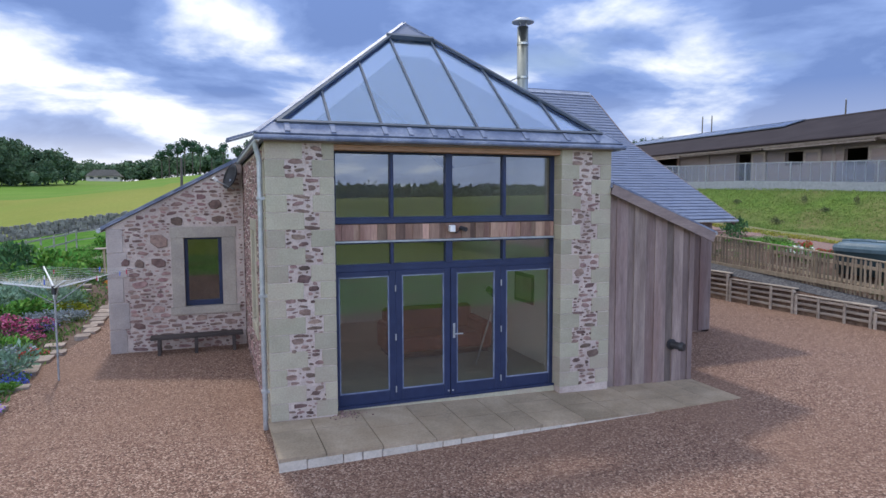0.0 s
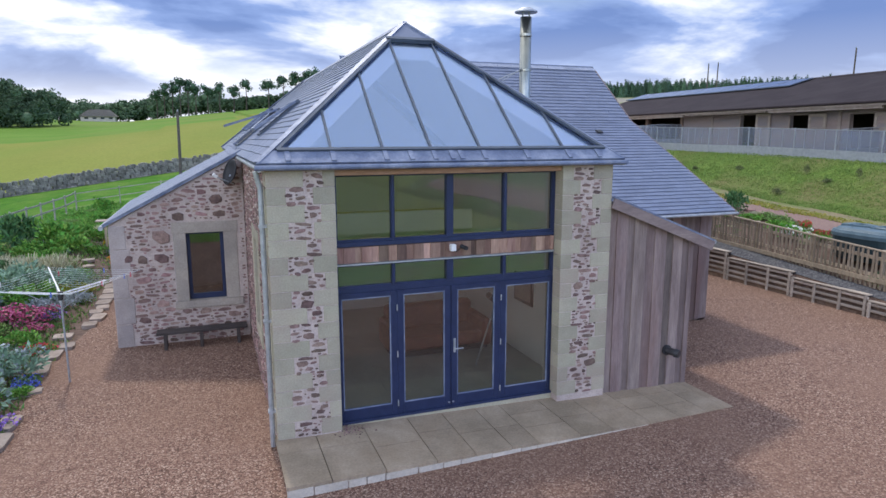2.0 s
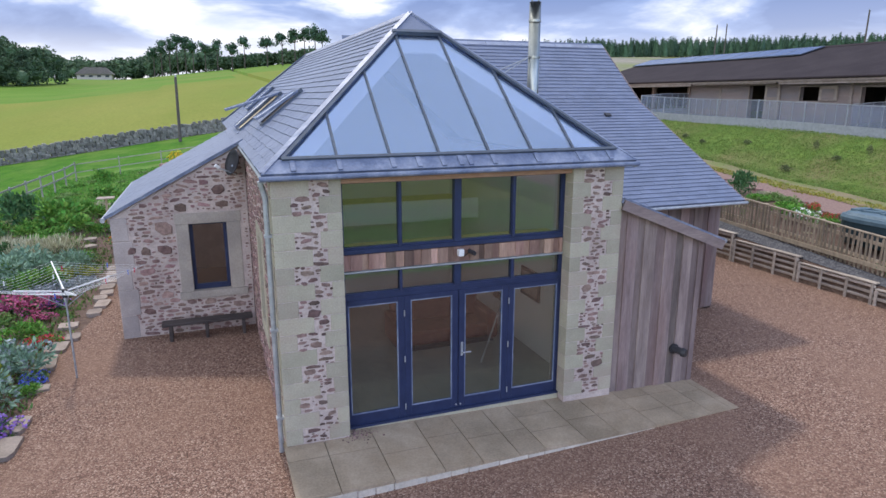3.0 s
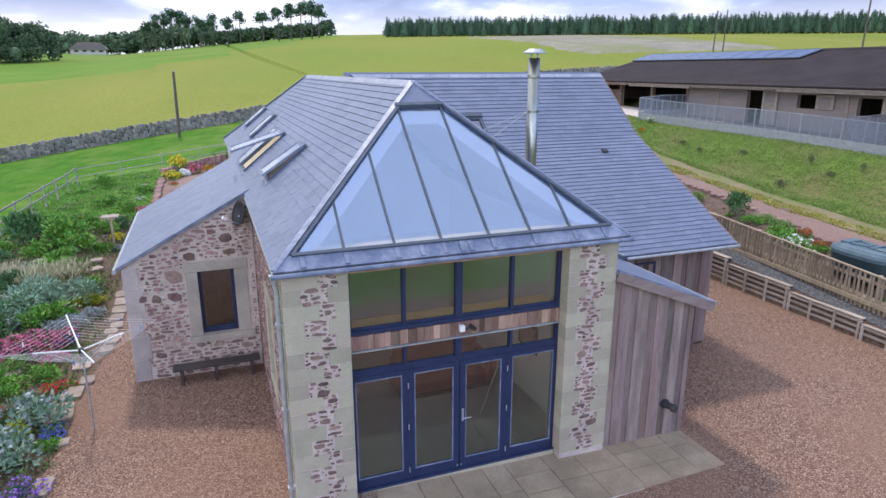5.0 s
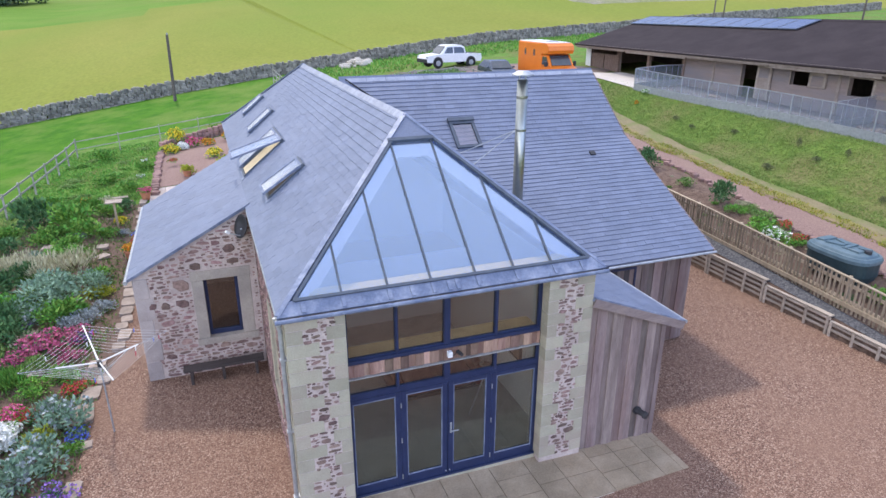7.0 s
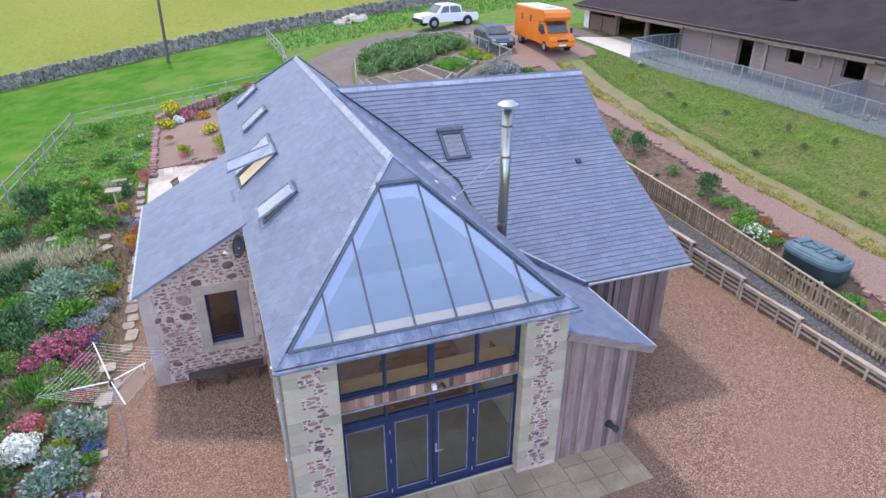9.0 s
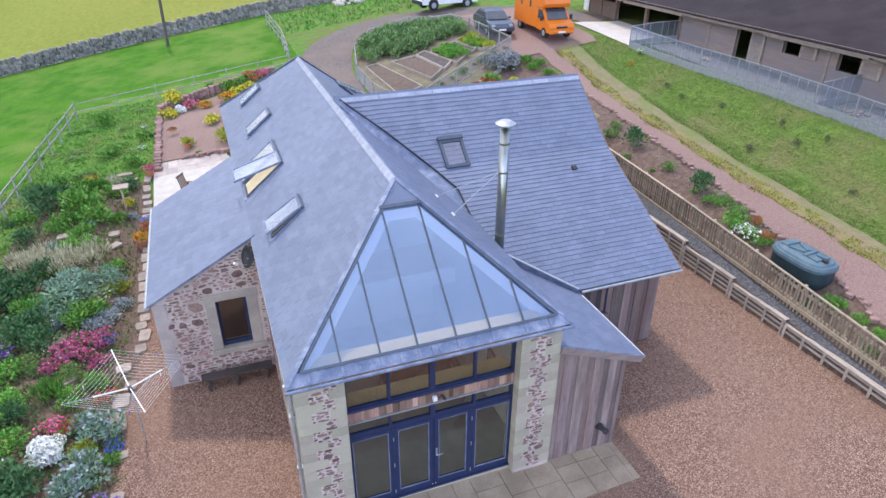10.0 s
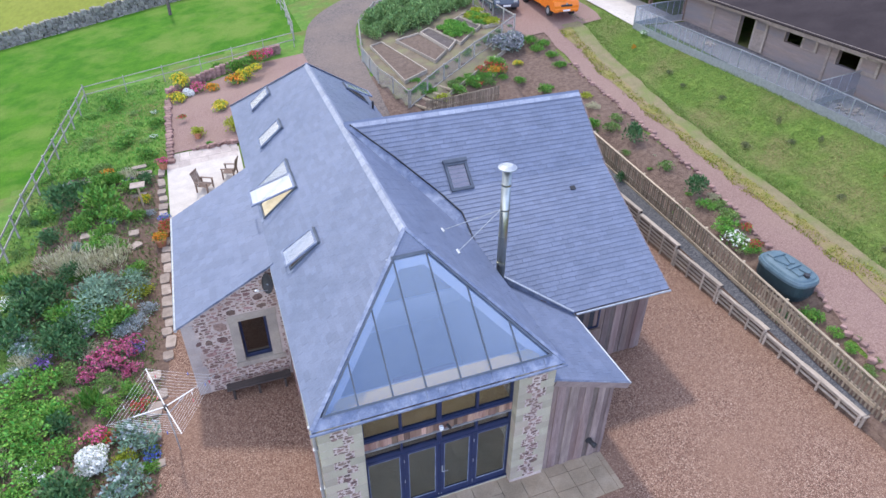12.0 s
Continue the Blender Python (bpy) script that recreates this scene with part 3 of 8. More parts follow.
def drape(name, inside_rows, material, label, category, lift=0.03, step=0.5, wobble=0.18, tuck=0.0):
    """A sheet laid on the ground between two edges given for each y."""
    S = Shape()
    y0, y1, edge = inside_rows
    n = max(2, round((y1 - y0) / step))
    cols = 14
    for j in range(n + 1):
        y = y0 + (y1 - y0) * j / n
        a, b = edge(y)
        a += wobble * noise.noise(Vector((a * 0.2, y * 0.8, 3.1)))
        if b < 12.2 or b > 12.5:
            b += wobble * noise.noise(Vector((b * 0.2, y * 0.8, 7.7)))
        for i in range(cols + 1):
            x = a + (b - a) * i / cols
            rim = i in (0, cols) or j in (0, n)
            S.v.append((x, y, ground_z(x, y) + lift - (tuck if rim else 0)))
    S.f = [(j * (cols + 1) + i, j * (cols + 1) + i + 1, (j + 1) * (cols + 1) + i + 1, (j + 1) * (cols + 1) + i) for j in range(n) for i in range(cols)]
    return solid(name, S, material, label, category, "structure", smooth=True)


def band(name, line, width, material, label, category, lift=0.035):
    """A track of varying width along a line."""
    S = Shape()
    pts = []
    for (a, b) in zip(line, line[1:]):
        for k in range(10):
            pts.append(Vector(a).lerp(Vector(b), k / 10))
    pts.append(Vector(line[-1]))
    for _ in range(12):
        pts = [pts[0]] + [(pts[i - 1] + pts[i] * 2 + pts[i + 1]) / 4 for i in range(1, len(pts) - 1)] + [pts[-1]]
    cols = 8
    for i, p in enumerate(pts):
        d = pts[min(i + 1, len(pts) - 1)] - pts[max(i - 1, 0)]
        s = Vector((d.y, -d.x)).normalized()
        w = width * (1 + 0.12 * noise.noise(Vector((p.x * 0.4, p.y * 0.4, 5))))
        for k in range(cols + 1):
            q = p + s * w * (k / cols - 0.5)
            S.v.append((q.x, q.y, ground_z(q.x, q.y) + lift))
    S.f = [(j * (cols + 1) + i, j * (cols + 1) + i + 1, (j + 1) * (cols + 1) + i + 1, (j + 1) * (cols + 1) + i) for j in range(len(pts) - 1) for i in range(cols)]
    return solid(name, S, material, label, category, "structure", smooth=True)


drape("yard_gravel", (-8.6, 14.5, lambda y: (-6.95 - 1.8 * ss(2.5, -6, y) + 0.45 * ss(6, 9, y), 12.38)), GRAVEL, "reddish brown gravel yard round the house", "gravel", 0.03, 0.6, 0.25)
drape("path", (-40, 30, lambda y: (stone_edge(y) - 0.05, verge_edge(y) - 0.2)), PATHGRAVEL, "pink gravel track along the grassy bank", "path", 0.04)
drape("track_turf", (-40, 26.3, lambda y: (lerp(track_edge(y), verge_edge(y), 0.12), verge_edge(y) - 0.02)), STRIP, "olive turf strip down the middle of the track", "grass", 0.06, 0.4, 0.3)
drape("verge_dry", (-40, 26.8, lambda y: (verge_edge(y) - 0.3, bank_edge(y) - 0.12)), TAN, "dry trodden verge beside the grassy bank", "verge", 0.055, 0.5, 0.2)
band("road", [(3.2, 17), (3.4, 24), (3.6, 30), (5.2, 37), (9, 41), (15, 41), (21, 36), (24, 31)], 3.4, TARMAC, "worn brown drive curving round the vegetable plot", "road")
band("forecourt", [(17.6, 26.4), (17.8, 30), (18.2, 33), (19, 38)], 6.2, PATHGRAVEL, "gravel parking ground beside the barn", "gravel", 0.05)
drape("scrub_strip", (84, 172, lambda y: (56 + 0.17 * max(0, y - 91), 101 + 0.16 * max(0, y - 110))), surface("grey_scrub", (0.19, 0.18, 0.13), (0.29, 0.26, 0.20), 0.25, 0.95, 0.8, 2, c3=(0.18, 0.20, 0.07), scale3=0.06, depth=0.2), "grey-brown rough scrub strip across the far field", "scrub", 0.35, 3.0, 2.5, 0.6)
drape("terrace_gravel", (22.3, 32.0, lambda y: (-6.0 + 2.2 * max(0.0, y - 29.6), 2.3)), PATHGRAVEL, "brown gravel terrace with pots behind the house", "gravel", 0.04, 0.5, 0.05)


# ---- stone, slate and board pieces ----
def stone_proto(k):
    """A split stone: an uneven ring of corners with a slightly domed, tilted face."""
    rnd = random.Random(90 + k)
    S, n = Shape(), rnd.choice((6, 7, 8))
    ring = []
    for i in range(n):
        a = 2 * math.pi * (i + 0.6 * rnd.random()) / n
        c, s = math.cos(a), math.sin(a)
        r = 0.5 / max(abs(c) ** 9 + abs(s) ** 9, 0.02) ** (1 / 9) * rnd.uniform(0.78, 1.0)
        ring.append((c * r, s * r))
    tx, ty = rnd.uniform(-0.4, 0.4), rnd.uniform(-0.4, 0.4)
    lift = [0.85 + tx * x + ty * y + 0.2 * rnd.random() for x, y in ring]
    S.add([(x, y, 0) for x, y in ring] + [(x * 0.97, y * 0.96, h * 0.7) for (x, y), h in zip(ring, lift)] + [(x * 0.88, y * 0.84, h) for (x, y), h in zip(ring, lift)],
          [(i, (i + 1) % n, n + (i + 1) % n, n + i) for i in range(n)] + [(n + i, n + (i + 1) % n, 2 * n + (i + 1) % n, 2 * n + i) for i in range(n)] + [tuple(range(2 * n, 3 * n))])
    return S


STONES = [stone_proto(k) for k in range(14)]
STONE_MESH = [s.mesh("stone", RUBBLE) for s in STONES]
STONE_SOFT = [s.mesh("stone", RUBBLE_SOFT) for s in STONES]


def rubble(parent, o, u, v, width, height, ok, seed, proud=0.022, limit=300, soft=False, size=1.0, fill=1.0, keep=()):
    """Random rubble: large stones first, then longer flat ones, then chips between them, in wide mortar."""
    rnd = random.Random(seed)
    base = frame_of(o, u, v)
    grid = collections.defaultdict(list)
    cell = 0.5

    def clear(cx, cy, w, h):
        a, b, c, d = cx - w / 2, cx + w / 2, cy - h / 2, cy + h / 2
        near = [q for i in range(int(a // cell), int(b // cell) + 1) for k in range(int(c // cell), int(d // cell) + 1) for q in grid[i, k]]
        return all(b < q[0] or a > q[1] or d < q[2] or c > q[3] for q in near)

    def lay(cx, cy, w, h, gap):
        q = (cx - w / 2 - gap, cx + w / 2 + gap, cy - h / 2 - gap, cy + h / 2 + gap)
        for i in range(int(q[0] // cell), int(q[1] // cell) + 1):
            for k in range(int(q[2] // cell), int(q[3] // cell) + 1):
                grid[i, k].append(q)

    for cx, cy, w, h in keep:
        lay(cx, cy, w, h, 0.02)
    area = width * height
    stones = []
    for tries, (w0, w1), (h0, h1) in ((2, (0.20, 0.32), (0.12, 0.18)), (120, (0.14, 0.32), (0.05, 0.11)), (260, (0.08, 0.18), (0.04, 0.08)), (420, (0.04, 0.10), (0.025, 0.05))):
        for _ in range(int(tries * area * fill / size ** 2)):
            w, h = rnd.uniform(w0, w1) * size, rnd.uniform(h0, h1) * size
            cx, cy = rnd.uniform(w / 2, width - w / 2), rnd.uniform(h / 2, height - h / 2)
            if ok(cx - w / 2, cx + w / 2, cy - h / 2, cy + h / 2) and clear(cx, cy, w, h):
                lay(cx, cy, w, h, rnd.uniform(0.002, 0.012))
                stones.append((cx, cy, w, h))
    rest = Shape()
    for n, (cx, cy, w, h) in enumerate(stones):
        m = base @ Matrix.Translation((cx, cy, 0)) @ Matrix.Rotation(rnd.gauss(0, 0.10), 4, "Z") @ Matrix.Diagonal((w * 1.06, h * 1.08, proud * rnd.uniform(0.5, 1.2), 1))
        k = rnd.randrange(len(STONES))
        if n < limit:
            piece("stone", (STONE_SOFT if soft else STONE_MESH)[k], parent, m)
        else:
            rest.add([m @ Vector(p) for p in STONES[k].v], STONES[k].f)
    if rest.v:
        part("stonework", rest, RUBBLE_SOFT_FAR if soft else RUBBLE_FAR, parent, "pink and brown rubble stones", kind="stuff")


def slating(parent, o, u, v, rows, edges, seed, row=0.23, wide=0.30, limit=0, take=None):
    """Courses of slates on a plane; edges(s) gives the two ends of the course at s metres up the slope."""
    rnd = random.Random(seed)
    base = frame_of(o, u, v)
    S = Shape()
    unit = Shape()
    lap = row * 1.12
    unit.add([(0.002, 0, 0.003), (wide - 0.002, 0, 0.003), (wide - 0.002, lap, 0.002), (0.002, lap, 0.002), (0.002, 0, 0.023), (wide - 0.002, 0, 0.023), (wide - 0.002, lap, 0.006), (0.002, lap, 0.006)],
             [(4, 5, 6, 7), (0, 1, 5, 4), (1, 2, 6, 5), (3, 0, 4, 7)])
    me = unit.mesh("slate", SLATE_PIECE)
    count = 0
    for r in range(rows):
        s0, s1 = r * row, r * row + lap
        a0, b0 = edges(s0)
        a1, b1 = edges(min(s1, rows * row))
        lo, hi = min(a0, a1), max(b0, b1)
        x = math.floor(lo / wide) * wide + (r % 2) * wide / 2 - wide
        while x < hi:
            l0, r0, l1, r1 = max(x, a0), min(x + wide, b0), max(x, a1), min(x + wide, b1)
            if r0 - l0 > 0.02 or r1 - l1 > 0.02:
                r0, r1 = max(r0, l0), max(r1, l1)
                whole = l0 == l1 == x and r0 == r1 == x + wide
                jig = rnd.uniform(-0.007, 0.007)
                if whole and count < limit and (take is None or take(x, s0)):
                    piece("slate", me, parent, base @ Matrix.Translation((x, s0 + jig, rnd.uniform(0, 0.003))))
                    count += 1
                else:
                    h = 0.022 + rnd.uniform(0, 0.005)
                    pts = [(l0 + 0.0015, s0 + jig, 0.004), (r0 - 0.0015, s0 + jig, 0.004), (r1 - 0.0015, s1, 0.002), (l1 + 0.0015, s1, 0.002),
                           (l0 + 0.0015, s0 + jig, h), (r0 - 0.0015, s0 + jig, h), (r1 - 0.0015, s1, 0.006), (l1 + 0.0015, s1, 0.006)]
                    S.add([base @ Vector(p) for p in pts], [(4, 5, 6, 7), (0, 1, 5, 4), (1, 2, 6, 5), (3, 0, 4, 7)])
            x += wide
    part("slating", S, SLATE, parent, "blue-grey slates in straight courses", kind="stuff")


def boarding(parent, o, u, width, bottom, top, material, seed, board=0.17, name="board", depth=0.022):
    """Upright boards, every other one proud; top(x) gives the height at x."""
    rnd = random.Random(seed)
    o, u = Vector(o), Vector(u).normalized()
    n = Vector((u.y, -u.x, 0))
    x, k = 0.0, 0
    while x < width - 0.03:
        w = min(board * rnd.uniform(0.85, 1.15), width - x)
        off = depth if k % 2 else 0.0
        a, b = x - (0.012 if k % 2 else 0), x + w + (0.012 if k % 2 else 0)
        a, b = max(a, 0), min(b, width)
        S = Shape()
        ring = [o + u * a + Vector((0, 0, bottom)), o + u * b + Vector((0, 0, bottom)), o + u * b + Vector((0, 0, top(b))), o + u * a + Vector((0, 0, top(a)))]
        S.prism([p + n * off for p in ring], n * 0.024)
        part(name, S, material, parent)
        x += w
        k += 1


def sheet(parent, name, o, u, v, ring, thick, material, label=""):
    """A slab under a roof plane, given by a ring in the plane."""
    base = frame_of(o, u, v)
    n = base.to_3x3() @ Vector((0, 0, 1))
    S = Shape().prism([base @ Vector((a, b, 0)) for a, b in ring], -n * thick)
    return part(name, S, material, parent, label)


# ---- the house ----
W = 2.86
GLAZE_Y = 0.24
EAVE_X, EAVE_Z, RIDGE_X, RIDGE_Z = 2.96, 4.30, 0.08, 6.80
APEX_Y, BACK_Y, FRONT_Y, REAR_Y = 2.92, 15.58, -0.10, 18.75
house = thing("house", (0, 0, 0), "converted stone house with slate roofs and a glazed hip end", "house")

# front wall: two piers with quoins and rubble between
piers = {-1: part("pier", Shape().box(-W + 0.008, -1.90, 0.007, 0.5, 0, 4.22), MORTAR, house, "front pier of pale sandstone quoins and rubble"),
         1: part("pier", Shape().box(1.90, W - 0.008, 0.007, 0.5, 0, 4.22), MORTAR, house, "front pier of pale sandstone quoins and rubble")}
rows_n, qh = 16, 4.02 / 16
for side in (-1, 1):
    blocks = []
    rnd = random.Random(5 + side)
    for r in range(rows_n):
        z0 = 0.2 + r * qh
        outer, inner = ((0.27, 0.34), (0.52, 0.20))[r % 2] if side < 0 else ((0.24, 0.36), (0.37, 0.22))[r % 2]
        outer += rnd.uniform(-0.03, 0.03)
        inner += rnd.uniform(-0.03, 0.03)
        blocks.append((outer, inner, z0))
        for x0, x1 in ((-W, -W + outer), (-1.89 - inner, -1.89)):
            a, b = (x0, x1) if side < 0 else (-x1, -x0)
            S = Shape().cbox(a, b, 0.0, 0.44, z0 + 0.005, z0 + qh - 0.005, 0.005)
            part("quoin", S, SANDSTONE, piers[side])

    def free(a, b, c, d, blocks=blocks, side=side):
        r = min(rows_n - 1, max(0, int((c + d) / 2 / qh)))
        outer, inner, _ = blocks[r]
        lo, hi = outer + 0.01, 0.97 - inner - 0.01
        if side > 0:
            lo, hi = 0.97 - hi, 0.97 - lo
        return a > lo - 0.03 and b < hi + 0.03 and d < 4.0
    rubble(piers[side], (-W if side < 0 else 1.89, 0.007, 0.2), (1, 0, 0), (0, 0, 1), 0.97, 4.02, free, 20 + side, 0.013, 150, False, 0.8)

# side and back walls
S = Shape()
S.box(-W + 0.02, -2.41, 0.5, 2.3, 0, 4.2).box(-W + 0.02, -2.41, 3.3, 18.5, 0, 4.2)
S.box(-W + 0.02, -2.41, 2.3, 3.3, 0, 1.15).box(-W + 0.02, -2.41, 2.3, 3.3, 2.85, 4.2)
wall_left = part("wall", S, MORTAR, house, "long side wall of pink rubble")
rubble(wall_left, (-W + 0.02, 6.1, 0.0), (0, -1, 0), (0, 0, 1), 6.1, 4.15,
       lambda a, b, c, d: d < 4.15 and a > 0 and b < 6.08 and not (b > 2.6 and a < 4.0 and d > 0.95 and c < 3.05), 31, 0.02, 200, True)
for y0, y1, z0, z1 in ((2.1, 3.5, 0.95, 1.156), (2.1, 3.5, 2.844, 3.05), (2.1, 2.306, 1.157, 2.843), (3.294, 3.5, 1.157, 2.843)):
    part("window_surround", Shape().cbox(-W - 0.012, -2.5, y0, y1, z0, z1, 0.008), SANDSTONE, wall_left, "pale dressed stone surround")
S = Shape()
S.box(2.41, W, 0.5, 18.5, 0, 4.2)
part("wall", S, MORTAR, house, "plain side wall under the main eave")
S = Shape()
S.box(-W, W, 18.1, 18.5, 0, 4.2)
part("wall", S, MORTAR, house, "rear wall under the hip")

# roof planes
def slope_edges_left(s):
    # u runs from the back to the front along the left eave
    z = EAVE_Z + s * LZ
    y_front = FRONT_Y + (APEX_Y - FRONT_Y) * (z - EAVE_Z) / (RIDGE_Z - EAVE_Z)
    return (REAR_Y - BACK_Y) * (z - EAVE_Z) / (RIDGE_Z - EAVE_Z), REAR_Y - y_front


run_l = RIDGE_X + EAVE_X
len_l = math.hypot(run_l, RIDGE_Z - EAVE_Z)
LZ = (RIDGE_Z - EAVE_Z) / len_l
roof_left = sheet(house, "roof", (-EAVE_X, REAR_Y, EAVE_Z), (0, -1, 0), (run_l, 0, RIDGE_Z - EAVE_Z),
                  [(0, 0), (REAR_Y - FRONT_Y, 0), (REAR_Y - APEX_Y, len_l), (REAR_Y - BACK_Y, len_l)], 0.12, LEAD, "slated main roof slope with roof windows")
rows_l = 23
slating(roof_left, (-EAVE_X, REAR_Y, EAVE_Z), (0, -1, 0), (run_l, 0, RIDGE_Z - EAVE_Z), rows_l, slope_edges_left, 3, len_l / rows_l, 0.30, 300, lambda x, s: x > 11.4)
run_r = EAVE_X - RIDGE_X
len_r = math.hypot(run_r, RIDGE_Z - EAVE_Z)
RZ = (RIDGE_Z - EAVE_Z) / len_r


def slope_edges_right(s):
    z = EAVE_Z + s * RZ
    y_front = FRONT_Y + (APEX_Y - FRONT_Y) * (z - EAVE_Z) / (RIDGE_Z - EAVE_Z)
    return y_front, REAR_Y - (REAR_Y - BACK_Y) * (z - EAVE_Z) / (RIDGE_Z - EAVE_Z)


roof_right = sheet(house, "roof", (EAVE_X, 0, EAVE_Z), (0, 1, 0), (-run_r, 0, RIDGE_Z - EAVE_Z),
                   [(FRONT_Y, 0), (REAR_Y, 0), (BACK_Y, len_r), (APEX_Y, len_r)], 0.12, LEAD, "slated main roof slope facing the wing")
slating(roof_right, (EAVE_X, 0, EAVE_Z), (0, 1, 0), (-run_r, 0, RIDGE_Z - EAVE_Z), rows_l, slope_edges_right, 4, len_r / rows_l, 0.30, 100, lambda x, s: x < 6)

sheet(house, "roof", (EAVE_X, REAR_Y, EAVE_Z), (-1, 0, 0), (0, BACK_Y - REAR_Y, RIDGE_Z - EAVE_Z), [(0, 0), (2 * EAVE_X, 0), (EAVE_X - RIDGE_X, math.hypot(REAR_Y - BACK_Y, RIDGE_Z - EAVE_Z))], 0.1, SLATE, "slated rear hip")
for side in (-1, 1):
    part("hip_flashing", Shape().bar((side * EAVE_X, REAR_Y, EAVE_Z + 0.035), (RIDGE_X, BACK_Y, RIDGE_Z + 0.035), 0.14, 0.03), LEAD, roof_left if side < 0 else roof_right)
# ridge tiles
for k in range(25):
    y0 = APEX_Y + (BACK_Y - APEX_Y) * k / 25
    y1 = y0 + (BACK_Y - APEX_Y) / 25 - 0.012
    S = Shape()
    S.prism([(RIDGE_X - 0.115, y0, RIDGE_Z - 0.06), (RIDGE_X, y0, RIDGE_Z + 0.05), (RIDGE_X + 0.115, y0, RIDGE_Z - 0.06), (RIDGE_X, y0, RIDGE_Z + 0.015)], (0, y1 - y0, 0))
    part("ridge_tile", S, RIDGE, roof_left)

# glazed hip
hipn = Vector((0, -(RIDGE_Z - EAVE_Z), APEX_Y - FRONT_Y)).normalized()


def hip_z(y):
    return EAVE_Z + (RIDGE_Z - EAVE_Z) * (y - FRONT_Y) / (APEX_Y - FRONT_Y)


def hip_x(y, side):
    f = (y - FRONT_Y) / (APEX_Y - FRONT_Y)
    return lerp(side * EAVE_X, RIDGE_X, f)


GLASS_Y0, GLASS_Y1 = 0.08, 2.42
bars_x = [-1.91, -1.135, -0.375, 0.44, 1.18, 1.935]


def hip_pt(x, y, lift=0.0):
    return Vector((x, y, hip_z(y))) + hipn * lift


def hip_end(x):
    """Where a bar at x meets the hip line."""
    side = -1 if x < RIDGE_X else 1
    f = (x - side * EAVE_X) / (RIDGE_X - side * EAVE_X)
    return min(GLASS_Y1, FRONT_Y + f * (APEX_Y - FRONT_Y))


glazing = part("roof_glazing", Shape().bar(hip_pt(hip_x(GLASS_Y0, -1) + 0.1, GLASS_Y0, 0.05), hip_pt(hip_x(GLASS_Y0, 1) - 0.1, GLASS_Y0, 0.05), 0.05, 0.07, hipn), ALU, house, "glazed hip with dark metal bars")
S = Shape().bar(hip_pt(bars_x[2] - 0.05, GLASS_Y1, 0.05), hip_pt(bars_x[3] + 0.05, GLASS_Y1, 0.05), 0.07, 0.08, hipn)
part("head_bar", S, ALU, glazing)
for x in bars_x:
    S = Shape().bar(hip_pt(x, GLASS_Y0, 0.022), hip_pt(x, hip_end(x), 0.022), 0.034, 0.022, hipn)
    part("glazing_bar", S, ALU, glazing)
for side in (-1, 1):
    S = Shape().bar(hip_pt(hip_x(GLASS_Y0, side) - side * 0.10, GLASS_Y0, 0.05), hip_pt(hip_x(GLASS_Y1, side) - side * 0.08, GLASS_Y1, 0.05), 0.045, 0.05, hipn)
    part("hip_bar", S, ALU, glazing)
    S = Shape()
    a, b = Vector((side * EAVE_X, FRONT_Y, EAVE_Z)), Vector((RIDGE_X, APEX_Y, RIDGE_Z))
    S.bar(a + Vector((0, 0, 0.03)), b + Vector((0, 0, 0.03)), 0.10, 0.03)
    part("hip_flashing", S, LEAD, roof_left if side < 0 else roof_right, "pale lead hip flashing")
edges_x = [-99] + bars_x + [99]
for x0, x1 in zip(edges_x, edges_x[1:]):
    a0, a1 = max(x0, hip_x(GLASS_Y0, -1) + 0.08), min(x1, hip_x(GLASS_Y0, 1) - 0.08)
    ring = [hip_pt(a0, GLASS_Y0), hip_pt(a1, GLASS_Y0)]
    if x1 < 90:
        ring.append(hip_pt(x1, hip_end(x1)))
    if x0 > -90:
        ring.append(hip_pt(x0, hip_end(x0)))
    ob = part("pane", Shape().prism(ring, hipn * 0.012), ROOFGLASS, glazing, "blue-tinted glass pane")
    ob.visible_shadow = False
# lead apron at the foot of the glazing, with raised rolls
S = Shape()
S.prism([hip_pt(-EAVE_X - 0.02, FRONT_Y - 0.02, 0.0), hip_pt(EAVE_X + 0.02, FRONT_Y - 0.02, 0.0), hip_pt(hip_x(GLASS_Y0, 1), GLASS_Y0, 0.0), hip_pt(hip_x(GLASS_Y0, -1), GLASS_Y0, 0.0)], hipn * 0.05)
apron = part("lead_apron", S, LEAD, house, "lead apron with rolls along the front eave")
for x in [-2.55, -1.91, -1.14, -0.75, -0.38, -0.1, 0.05, 0.44, 1.18, 1.94, 2.5]:
    S = Shape().bar(hip_pt(x, FRONT_Y, 0.055), hip_pt(x, GLASS_Y0 - 0.03, 0.055), 0.07, 0.03, hipn)
    part("lead_roll", S, LEAD, apron)
S = Shape().prism([hip_pt(hip_x(GLASS_Y1, -1), GLASS_Y1, 0.0), hip_pt(hip_x(GLASS_Y1, 1), GLASS_Y1, 0.0), hip_pt(RIDGE_X, APEX_Y, 0.0)], hipn * 0.03)
part("apex_slate", S, SLATE, house, "slate cap over the glazed hip")

